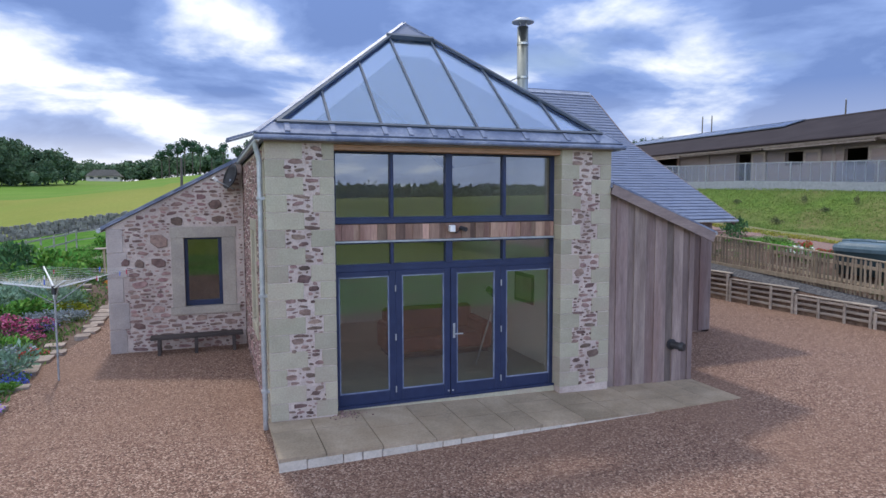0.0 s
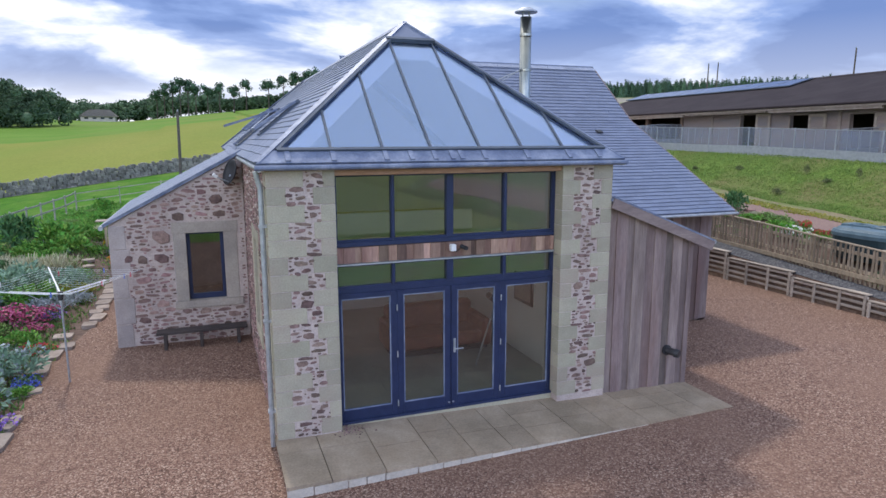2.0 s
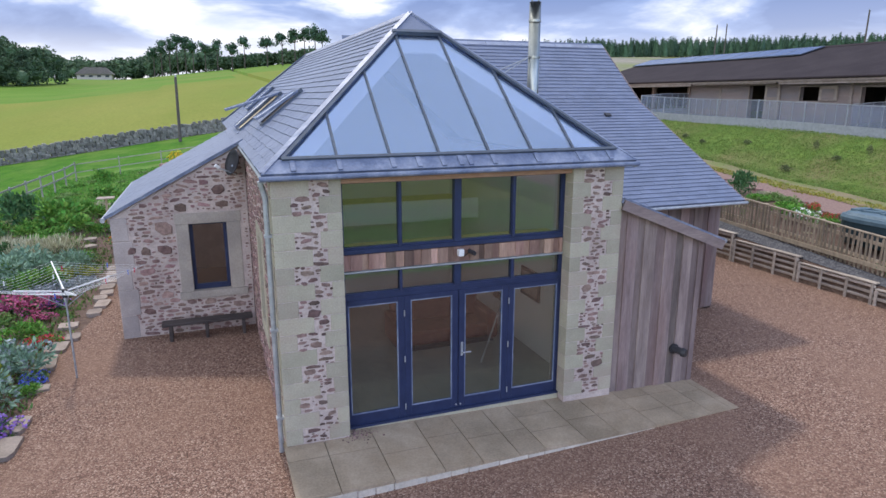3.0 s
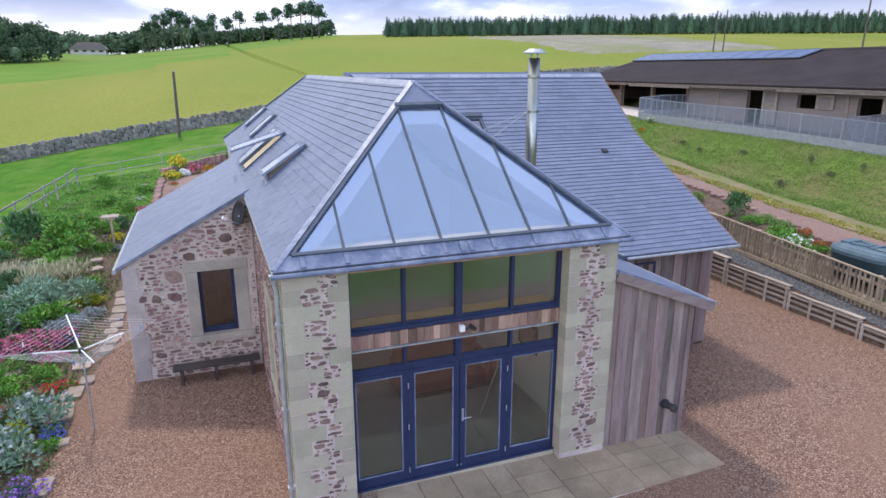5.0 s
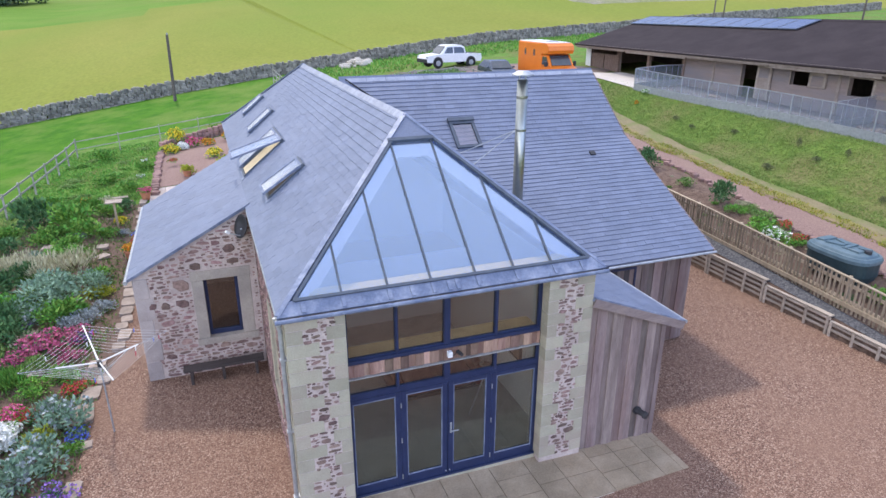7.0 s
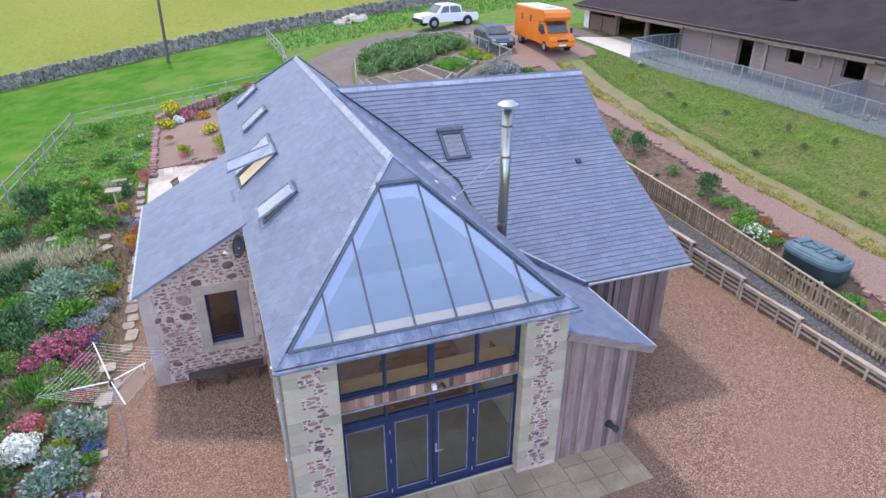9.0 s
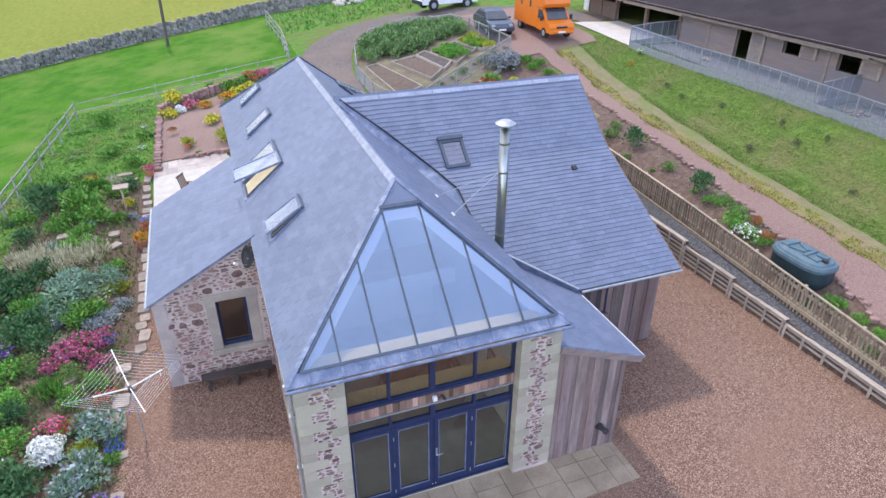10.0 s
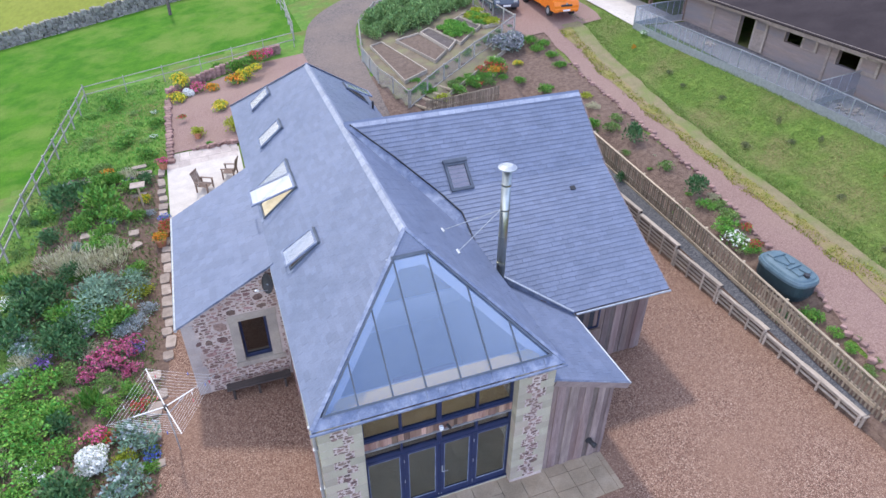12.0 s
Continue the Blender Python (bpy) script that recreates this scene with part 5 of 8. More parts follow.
# shadow gap beside the valley gutter, laid on as a black strip
for y0, y1 in ((9.10, 8.1), (8.1, 7.06), (7.04, 6.25), (6.25, 4.6)):
    part("valley_lead", Shape().bar(on_wing(valley_x(y0), y0, 0.04), on_wing(valley_x(y1), y1, 0.04), 0.035, 0.03), DARK, roof_up, "black strip for the shadow gap along the lead valley")
UP = Shape()
ua, ub = on_wing(valley_x(4.55), 4.5, -0.01), on_wing(5.07, 2.80, -0.01)
UP.prism([ua, ub, ub - Vector((0, 0, 0.20)), ua - Vector((0, 0, 0.34))], (0.02, 0.03, 0))
part("upstand", UP, LEAD, roof_low, "lead upstand between the wing and shed roofs")
part("valley_flashing", Shape().bar(on_wing(valley_x(4.55) - 0.02, 4.52, 0.03), on_wing(5.08, 2.78, 0.03), 0.07, 0.03), GALV, roof_low, "pale metal flashing over the shed roof")
for a, b in (((WX1, VY, VZ), (WX1, BY, BZ)), ((WX1, BY, BZ), (WX1, EY, EZ))):
    part("verge_board", Shape().bar(Vector(a) - Vector((0.0, 0, 0.07)), Vector(b) - Vector((0.0, 0, 0.07)), 0.03, 0.16), FASCIA, roof_low)
part("gutter", Shape().tube((5.15, EY - 0.05, EZ - 0.05), (WX1 + 0.03, EY - 0.05, EZ - 0.05), 0.035, n=10), GALV, house, "half-round metal gutter")

# roof window, vent and flue in the wing roof
def on_up(x, y, lift=0.0):
    n = Vector((0, -(VZ - BZ), VY - BY)).normalized()
    return Vector((x, y, BZ + (y - BY) * (VZ - BZ) / (VY - BY))) + n * lift


base = frame_of(on_up(2.87, 6.98), (1, 0, 0), (0, VY - BY, VZ - BZ))
win = thing("roof_window", on_up(3.25, 7.3), "closed grey roof window in the wing slates", "roof window", "roof windows")


def put_box(x0, x1, y0, y1, z0, z1, m):
    q = Shape().box(x0, x1, y0, y1, z0, z1)
    return Shape().add([m @ Vector(p) for p in q.v], q.f)


for a in ((-0.02, 0.07, 0, 0.98), (0.65, 0.74, 0, 0.98), (0.07, 0.65, 0, 0.09), (0.07, 0.65, 0.86, 0.98)):
    part("frame_rail", put_box(a[0], a[1], a[2], a[3], 0.0, 0.09, base), ALU, win)
part("hood", put_box(-0.04, 0.76, 0.94, 1.06, 0.0, 0.13, base), ALU, win)
part("pane", put_box(0.07, 0.65, 0.09, 0.86, 0.05, 0.06, base), BLINDGLASS, win)
part("blind", put_box(0.07, 0.65, 0.09, 0.86, 0.012, 0.02, base), surface("grey_blind", (0.30, 0.29, 0.36), (0.36, 0.35, 0.42), 6, 0.9, 0.05, 60), win, "grey blind behind the glass")
part("flashing", put_box(-0.12, 0.84, -0.16, -0.0, 0.02, 0.035, base), LEAD, win)
lowb = frame_of((6.77, 6.32, EZ + (6.32 - EY) * (BZ - EZ) / (BY - EY)), (1, 0, 0), (0, BY - EY, BZ - EZ))
vent = thing("roof_vent", lowb.translation, "small dark slate vent", "vent")
part("cowl", put_box(0, 0.17, 0, 0.14, 0.0, 0.06, lowb), DARK, vent)
FX, FY = 3.19, 3.92
flue = thing("stove_flue", (FX, FY, 3.4), "polished steel stove flue with a cowl and wire stays", "flue")
part("pipe", Shape().tube((FX, FY, 3.3), (FX, FY, 7.28), 0.125, n=20), STEEL, flue, smooth=True)
for z in (4.4, 5.3, 6.15, 6.9):
    part("joint_band", Shape().tube((FX, FY, z - 0.025), (FX, FY, z + 0.025), 0.133, n=20), STEEL, flue)
part("storm_collar", Shape().tube((FX, FY, 3.62), (FX, FY, 3.75), 0.22, 0.135, n=20), LEAD, flue)
part("cowl", Shape().tube((FX, FY, 7.40), (FX, FY, 7.47), 0.25, 0.13, n=20).tube((FX, FY, 7.375), (FX, FY, 7.40), 0.25, n=20), GALV, flue, "pale steel cowl disc")
for k in range(4):
    a = k * math.pi / 2 + 0.4
    part("cowl_strut", Shape().tube((FX + 0.1 * math.cos(a), FY + 0.1 * math.sin(a), 7.26), (FX + 0.1 * math.cos(a), FY + 0.1 * math.sin(a), 7.40), 0.012, n=6), GALV, flue)
for x, y in ((1.62, 4.48), (1.66, 3.42)):
    z = RIDGE_Z - (x - RIDGE_X) * (RIDGE_Z - EAVE_Z) / run_r + 0.02
    part("stay", Shape().tube((FX - 0.12, FY, 6.15), (x, y, z), 0.012, n=6), GALV, flue)
    part("stay_foot", Shape().box(x - 0.04, x + 0.04, y - 0.1, y + 0.1, z - 0.03, z + 0.02), GALV, flue)

# shed beside the front
SX, SZT, SZE = 4.74, 3.66, 2.78
SOX = SX + 0.36
shed_slope = (SZE - SZT) / (SOX - W)
S = Shape()
S.prism([(W, 0.12, 0.15), (SX, 0.12, 0.15), (SX, 0.12, SZT + (SX - W) * shed_slope - 0.12), (W, 0.12, SZT - 0.12)], (0, 0.12, 0))
S.box(SX - 0.12, SX, 0.24, 3.36, 0, SZT + (SX - W) * shed_slope - 0.12)
shed = thing("side_shed", (3.8, 1.6, 0), "lean-to shed of weathered upright boards with a slate roof", "shed")
shed_wall = part("wall", S, BARNWOOD, shed)
boarding(shed_wall, (W + 0.01, 0.12, 0), (1, 0, 0), SX - W, 0.02, lambda x: SZT + x * shed_slope - 0.12, BOARD, 71, 0.20)
boarding(shed_wall, (SX, 0.12, 0), (0, 1, 0), 3.2, 0.08, lambda x: SZT + (SX - W) * shed_slope - 0.12, BOARD, 72, 0.19)
s_len = math.hypot(SOX - W, SZE - SZT)
so = (SOX, -0.02, SZE)
shed_roof = sheet(shed, "roof", so, (0, 1, 0), (-(SOX - W), 0, SZT - SZE), [(0, 0), (2.95, 0), (4.45, s_len), (0, s_len)], 0.07, LEAD, "slated shed roof")
slating(shed_roof, so, (0, 1, 0), (-(SOX - W), 0, SZT - SZE), 11, lambda s: (0.0, 2.95 + 1.5 * s / s_len), 14, s_len / 11, 0.28, 150)
part("barge_board", Shape().bar((W, -0.04, SZT - 0.10), (SOX, -0.04, SZE - 0.10), 0.03, 0.17), FASCIA, shed, "brown barge board")
part("verge_trim", Shape().bar((W, -0.05, SZT + 0.01), (SOX, -0.05, SZE + 0.01), 0.02, 0.03), LEAD, shed)
part("gutter", Shape().tube((SOX + 0.03, -0.05, SZE - 0.02), (SOX + 0.03, 2.85, SZE - 0.02), 0.04, n=10), GALV, shed)
bvent = thing("boiler_vent", (4.28, 0.05, 0.73), "black balanced flue terminal on the shed boards", "vent")
part("collar", Shape().tube((4.28, 0.085, 0.73), (4.28, 0.06, 0.73), 0.1, n=16), DARK, bvent)
part("terminal", Shape().tube((4.28, 0.07, 0.73), (4.34, -0.12, 0.72), 0.065, n=14), DARK, bvent)
part("guard", Shape().tube((4.33, -0.10, 0.72), (4.36, -0.17, 0.715), 0.085, 0.07, n=14), DARK, bvent)

# patio
def patio_z(x):
    return 0.2 - 0.022 * (x + W)


S = Shape()
pr = [(-W - 0.02, -1.36), (0.6, -1.25), (2.4, -1.19), (4.72, -1.13), (4.72, 0.12), (W, 0.12), (1.9, 0.3), (-W, 0.3)]
S.add([(x, y, patio_z(x) - 0.05) for x, y in pr] + [(x, y, -0.25) for x, y in pr], [tuple(range(8)), tuple(range(8, 16))[::-1]] + [(i, (i + 1) % 8, 8 + (i + 1) % 8, 8 + i) for i in range(8)])
patio = solid("patio", S, MORTAR, "raised sandstone flag terrace along the front", "patio", "structure")


def patio_front(x):
    return lerp(-1.38, -1.15, min(1, max(0, (x + W) / 7.5)))


rnd = random.Random(12)
x = -W - 0.04
cols_x = []
while x < 4.7:
    w = min(rnd.choice([0.45, 0.6, 0.75, 0.6]), 4.76 - x)
    cols_x.append((x, x + w))
    x += w
for (x0, x1) in cols_x:
    cut = rnd.choice([(0, 0.45, 1.0), (0, 0.6, 1.0), (0, 0.35, 0.7, 1.0)])
    for c0, c1 in zip(cut, cut[1:]):
        ring = []
        for xx, cc in ((x0 + 0.006, c0), (x1 - 0.006, c0), (x1 - 0.006, c1), (x0 + 0.006, c1)):
            yy = lerp(patio_front(xx), 0.20, cc) + (0.006 if cc == c0 else -0.006)
            ring.append((xx, yy, patio_z(xx) - 0.045))
        part("flagstone", Shape().prism(ring, (0, 0, 0.045)), FLAG, patio)
x = -W - 0.04
while x < 4.3:
    w = rnd.uniform(0.25, 0.5)
    y0, y1 = patio_front(x) - 0.004, patio_front(x + w) - 0.004
    zt = patio_z(x) - 0.05
    S = Shape().prism([(x + 0.008, y0, -0.1), (x + w - 0.008, y1, -0.1), (x + w - 0.008, y1, zt), (x + 0.008, y0, zt)], (0, 0.05, 0))
    part("edge_stone", S, PAVING, patio)
    x += w

# inside the front room
room = Shape().box(-2.41, 2.41, 0.36, 7.0, 0.12, 0.2)
G2 = Shape().prism([(-2.38, 7.0, 0.2), (2.38, 7.0, 0.2), (2.38, 7.0, 4.2), (RIDGE_X, 7.0, 6.3), (-2.38, 7.0, 4.2)], (0, -0.1, 0))
solid("wall_partition", G2, PLASTER, "white partition wall behind the gallery", "wall", "structure")
solid("floor", room, FLOOR_TILE, "grey-brown tiled floor of the front room", "floor", "structure")
solid("wall_inner", Shape().box(-2.41, -2.38, 0.5, 7.0, 0.2, 1.15).box(-2.41, -2.38, 0.5, 2.3, 1.15, 4.2).box(-2.41, -2.38, 3.3, 7.0, 1.15, 4.2).box(-2.41, -2.38, 2.3, 3.3, 2.85, 4.2)
      .box(2.38, 2.41, 0.5, 7.0, 0.2, 4.2).box(-2.41, -1.9, 0.5, 0.52, 0.2, 4.2).box(1.9, 2.41, 0.5, 0.52, 0.2, 4.2), PLASTER, "white plastered walls of the front room", "wall", "structure")
S = Shape()
for sx, rn in ((-1, run_l), (1, run_r)):
    S.prism([(sx * 2.75, 0.45, 4.28), (sx * 2.75, 7.0, 4.28), (RIDGE_X, 7.0, 6.58), (RIDGE_X, APEX_Y, 6.58)], (0, 0, -0.03))
S.prism([(-2.6, 0.34, 4.20), (2.6, 0.34, 4.20), (2.45, 0.52, 4.42), (-2.45, 0.52, 4.42)], (0, 0.03, -0.03))
solid("ceiling", S, PLASTER, "white sloping ceiling under the slates", "ceiling", "structure")
R = Shape()
for side in (-1, 1):
    a0, a1 = hip_x(GLASS_Y0, side) - side * 0.05, hip_x(GLASS_Y1, side) - side * 0.02
    R.prism([hip_pt(a0, GLASS_Y0, -0.06), hip_pt(a1, GLASS_Y1, -0.06), hip_pt(a1 - side * 0.17, GLASS_Y1 - 0.17, -0.20), hip_pt(a0 - side * 0.33, GLASS_Y0 + 0.05, -0.20)], -hipn * 0.03)
R.prism([hip_pt(hip_x(GLASS_Y1, -1) - 0.1, GLASS_Y1 + 0.02, -0.06), hip_pt(hip_x(GLASS_Y1, 1) + 0.1, GLASS_Y1 + 0.02, -0.06), hip_pt(hip_x(GLASS_Y1, 1) - 0.17, GLASS_Y1 - 0.17, -0.205), hip_pt(hip_x(GLASS_Y1, -1) + 0.17, GLASS_Y1 - 0.17, -0.205)], -hipn * 0.03)
solid("ceiling_reveal", R, PLASTER, "white plastered reveals under the glazed hip", "ceiling", "structure")
solid("ceiling_sill", Shape().prism([hip_pt(-2.5, GLASS_Y0 + 0.02, -0.10), hip_pt(2.5, GLASS_Y0 + 0.02, -0.10), hip_pt(2.3, GLASS_Y0 + 0.22, -0.20), hip_pt(-2.3, GLASS_Y0 + 0.22, -0.20)], -hipn * 0.03), surface("pale_pine", (0.85, 0.56, 0.11), (0.89, 0.62, 0.15), 4, 0.6, 0.05, 40, stretch=(0.2, 1, 1)), "pale timber sill board under the glazed hip", "ceiling", "structure")
part("inner_ledge", Shape().cbox(-1.88, 1.88, 0.37, 0.80, 3.02, 3.07, 0.006), OCHRE, house, "pale oak ledge inside the upper panes")
gallery = thing("gallery_floor", (0, 6.0, 2.7), "timber gallery floor with a white edge", "gallery")
part("deck", Shape().box(-2.37, 2.37, 5.0, 6.9, 2.72, 2.80), OCHRE, gallery)
part("edge_beam", Shape().box(-2.37, 2.37, 4.93, 5.0, 2.5, 2.98), WHITE, gallery)
sofa = thing("sofa", (0.8, 3.2, 0.2), "red-brown leather sofa facing the window", "sofa")
part("seat", Shape().cbox(-0.1, 1.7, 2.8, 3.6, 0.32, 0.62, 0.05), SOFA, sofa)
part("backrest", Shape().cbox(-0.2, 1.8, 3.6, 3.85, 0.3, 1.1, 0.06), SOFA, sofa)
for x0 in (-0.32, 1.7):
    part("armrest", Shape().cbox(x0, x0 + 0.22, 2.75, 3.8, 0.28, 0.85, 0.05), SOFA, sofa)
part("base", Shape().box(-0.25, 1.85, 2.85, 3.75, 0.2, 0.3), DARK, sofa)
scope = thing("telescope", (1.45, 1.6, 0.2), "dark telescope on a pale tripod", "telescope")
part("tube", Shape().tube((1.25, 1.5, 1.72), (1.62, 1.75, 1.45), 0.06, n=14), DARK, scope)
for k in range(3):
    a = k * 2.1 + 0.3
    part("leg", Shape().tube((1.43, 1.62, 1.45), (1.43 + 0.38 * math.cos(a), 1.62 + 0.38 * math.sin(a), 0.2), 0.018, n=8), GALV, scope)
pic = thing("picture", (2.37, 2.2, 1.6), "dark framed picture on the white wall", "picture")
part("frame_edge", Shape().cbox(2.345, 2.38, 1.8, 2.6, 1.3, 1.9, 0.006), DARK, pic)
part("canvas", Shape().box(2.335, 2.344, 1.87, 2.53, 1.37, 1.83), BARNDOOR, pic)

# loose stones washed onto the flags beside the pier
rnd = random.Random(88)
S = Shape()
for k in range(110):
    px, py = rnd.gauss(-1.75, 0.14), rnd.gauss(0.02, 0.09)
    s = rnd.uniform(0.006, 0.014)
    pz = patio_z(px)
    S.cbox(px - s, px + s, py - s, py + s * 0.8, pz - 0.002, pz + s * 1.2, s * 0.35)
solid("loose_gravel", S, RUBBLE_SOFT_FAR, "loose pinkish stones scattered on the flags", "gravel", "stuff")


# ---- barn and its fence ----
BX, BEX, BEZ, BRX, BRZ, BY0, BY1 = 25.0, 24.05, 6.28, 31.0, 8.17, -14.0, 34.8
barn = thing("barn", (BX, 10, 4), "long low stable barn with a dark sheet roof", "barn")
openings = [(24.05, 30.9, 2.4, 6.05, ""), (31.0, 34.5, 2.4, 6.05, ""), (18.2, 19.29, 2.4, 5.92, "leaf"), (14.9, 16.0, 5.12, 5.8, "shutter"), (11.5, 12.69, 4.95, 5.75, "shutter"),
            (7.6, 8.7, 5.1, 5.78, "shutter"), (3.9, 5.0, 2.4, 5.85, "leaf"), (0.2, 1.3, 5.1, 5.78, "shutter"), (-4.0, -2.9, 5.1, 5.78, "shutter")]
pieces = []
cuts = sorted((a, b, z0, z1) for a, b, z0, z1, _ in openings)
y = BY0
for a, b, z0, z1 in cuts:
    pieces += [(y, a, 2.4, 6.5), (a, b, z1, 6.5)] + ([(a, b, 2.4, z0)] if z0 > 3 else [])
    y = b
for a, b, z0, z1 in pieces + [(y, BY1, 2.4, 6.5)]:
    part("wall_panel", Shape().box(BX, BX + 0.22, a, b, z0, z1), BARNBLOCK, barn)
# indoor gloom behind the openings comes from this wall's dark colour
part("wall", Shape().box(BX + 6, BX + 6.2, BY0, BY1, 2.4, 6.6), GLOOM, barn, "interior wall coloured dark for the gloom indoors")
part("wall", Shape().prism([(BX, BY1, 2.4), (2 * BRX - BX, BY1, 2.4), (2 * BRX - BX, BY1, 6.5), (BRX, BY1, BRZ - 0.1), (BX, BY1, 6.5)], (0, -0.2, 0)), BARNWOOD, barn, "brown timber gable")
part("wall", Shape().prism([(BX, BY0, 2.4), (2 * BRX - BX, BY0, 2.4), (2 * BRX - BX, BY0, 6.5), (BRX, BY0, BRZ - 0.1), (BX, BY0, 6.5)], (0, 0.2, 0)), BARNWOOD, barn, "brown timber gable")
part("floor_slab", Shape().box(BX, BX + 6, 23.9, 34.6, 3.6, 4.25), CONCRETE, barn)
roof_b = part("roof", Shape().prism([(BEX, BY0 - 0.4, BEZ), (BRX, BY0 - 0.4, BRZ), (2 * BRX - BEX, BY0 - 0.4, BEZ), (2 * BRX - BEX, BY0 - 0.4, BEZ - 0.1), (BRX, BY0 - 0.4, BRZ - 0.1), (BEX, BY0 - 0.4, BEZ - 0.1)], (0, BY1 - BY0 + 0.9, 0)), BARNROOF, barn, "dark brown profiled sheet roof")
part("fascia", Shape().box(BEX - 0.03, BEX + 0.02, BY0 - 0.4, BY1 + 0.5, BEZ - 0.22, BEZ + 0.0), BARNDOOR, barn, "pale brown eave board")
part("gutter", Shape().tube((BEX - 0.09, BY0 - 0.4, BEZ - 0.06), (BEX - 0.09, BY1 + 0.5, BEZ - 0.06), 0.06, n=8), BARNROOF, barn)
part("ridge_cap", Shape().prism([(BRX - 0.25, BY0 - 0.4, BRZ - 0.05), (BRX, BY0 - 0.4, BRZ + 0.06), (BRX + 0.25, BY0 - 0.4, BRZ - 0.05)], (0, BY1 - BY0 + 0.9, 0)), BARNROOF, roof_b)
for yy in (34.6, 31.0, 27.5, 24.05):
    part("post", Shape().cbox(BX - 0.08, BX + 0.14, yy - 0.11, yy + 0.11, 3.4, 6.3, 0.01), BARNWOOD, barn)
for k in range(14):
    yy = 24.2 - k * 2.75
    if any(a - 1.1 < yy < b + 0.15 for a, b, _, _, _ in openings):
        continue
    part("wall_post", Shape().box(BX - 0.06, BX - 0.003, yy - 0.07, yy + 0.07, 3.9, 6.28), BARNDOOR, barn)
for k in range(8):
    y1b = 35.2 - k * 6.2
    part("eave_beam", Shape().cbox(BEX + 0.05, BEX + 0.16, y1b - 6.0, y1b, BEZ - 0.30 - 0.05 * (k % 2), BEZ - 0.10, 0.01), BARNDOOR, barn, "pale timber eave beam")
part("corner_panel", Shape().box(BX - 0.14, BX - 0.09, 34.35, 35.0, 3.9, 6.0), WHITE, barn, "pale corner panel")
for a, b in ((31.2, 32.7), (32.8, 34.4)):
    g = part("gate", Shape().box(BX + 0.02, BX + 0.06, a, b, 4.3, 4.4).box(BX + 0.02, BX + 0.06, a, b, 5.5, 5.6), BARNWOOD, barn, "brown boarded stall gate")
    for k in range(9):
        part("board", Shape().box(BX - 0.01, BX + 0.02, a + k * (b - a) / 9 + 0.01, a + (k + 1) * (b - a) / 9 - 0.01, 4.28, 5.62), BARNWOOD, g)
for a, b, z0, z1, what in openings:
    if what:
        lo_z = 4.15 if z0 < 3 else z0
        d = part("stable_door" if what == "leaf" else "shutter", Shape().cbox(BX - 0.10, BX - 0.05, a - (b - a) * 0.95, a - 0.04, lo_z, z1 + 0.05, 0.008), BARNDOOR, barn, "pale timber leaf standing open")
        i0, i1 = a - (b - a) * 0.95, a - 0.04
        part("inset", Shape().box(BX - 0.108, BX - 0.10, i0 + 0.18, i1 - 0.18, z1 - 0.62, z1 - 0.12), BARNBLOCK, d)
        part("jamb", Shape().box(BX - 0.05, BX - 0.004, a - 0.09, a, lo_z, z1 + 0.02), BARNDOOR, barn)
        part("shutter_rail", Shape().box(BX - 0.118, BX - 0.101, i0 + 0.03, i1 - 0.03, z1 - 0.09, z1 + 0.03).box(BX - 0.118, BX - 0.101, i0 + 0.03, i0 + 0.13, lo_z + 0.04, z1 - 0.09).box(BX - 0.118, BX - 0.101, i1 - 0.13, i1 - 0.03, lo_z + 0.04, z1 - 0.09), SLEEPER, d)
        part("door_frame", Shape().box(BX - 0.03, BX + 0.05, b, b + 0.08, lo_z, z1 + 0.08).box(BX - 0.03, BX + 0.05, a - 0.03, b, z1, z1 + 0.08), BARNDOOR, barn)
for k in range(11):
    y1 = 35.3 - k * 1.42
    y0 = y1 - 1.36
    def on_barn(x, yv):
        return Vector((x, yv, BEZ + (x - BEX) * (BRZ - BEZ) / (BRX - BEX) + 0.07))
    ring = [on_barn(28.9, y0), on_barn(30.75, y0), on_barn(30.75, y1), on_barn(28.9, y1)]
    pnl = part("solar_panel", Shape().prism(ring, (-0.012, 0, 0.04)), SOLAR, barn, "glassy solar panel")
    E = Shape()
    for p0, p1 in zip(ring, ring[1:] + ring[:1]):
        E.bar(p0 + Vector((0, 0, 0.02)), p1 + Vector((0, 0, 0.02)), 0.04, 0.06)
    part("panel_frame", E, ALU, pnl)
drape("barn_apron", (23.8, 30.5, lambda y: (21.4, 25.0)), CONCRETE, "pale concrete apron in front of the barn", "paving", 0.06, 0.6, 0.05)
drape("kennel_run", (-12, 23.6, lambda y: (22.4, 25.0)), gravel_surface("grey_rubble", [(0.13, 0.125, 0.13), (0.19, 0.18, 0.18), (0.30, 0.27, 0.26)], 9, (0.17, 0.165, 0.17)), "trodden gravel run between fence and barn", "ground cover", 0.05, 0.6, 0.05)

kennel = thing("mesh_fence", (21.5, 10, 3.8), "galvanised mesh fence with a grey kick board", "fence")
fl = [(21.3, 23.9), (21.6, 18.0), (21.95, 13.0), (22.15, 9.0), (22.2, 4.0), (22.3, -11.0)]


def along(line, step):
    out = []
    for (a, b) in zip(line, line[1:]):
        a, b = Vector(a), Vector(b)
        n = max(1, round((b - a).length / step))
        out += [a.lerp(b, k / n) for k in range(n)]
    return out + [Vector(line[-1])]


posts = along(fl, 2.15)
for p in posts:
    z = ground_z(p.x, p.y)
    part("post", Shape().box(p.x - 0.025, p.x + 0.025, p.y - 0.025, p.y + 0.025, z - 0.1, z + 1.3), GALV, kennel)


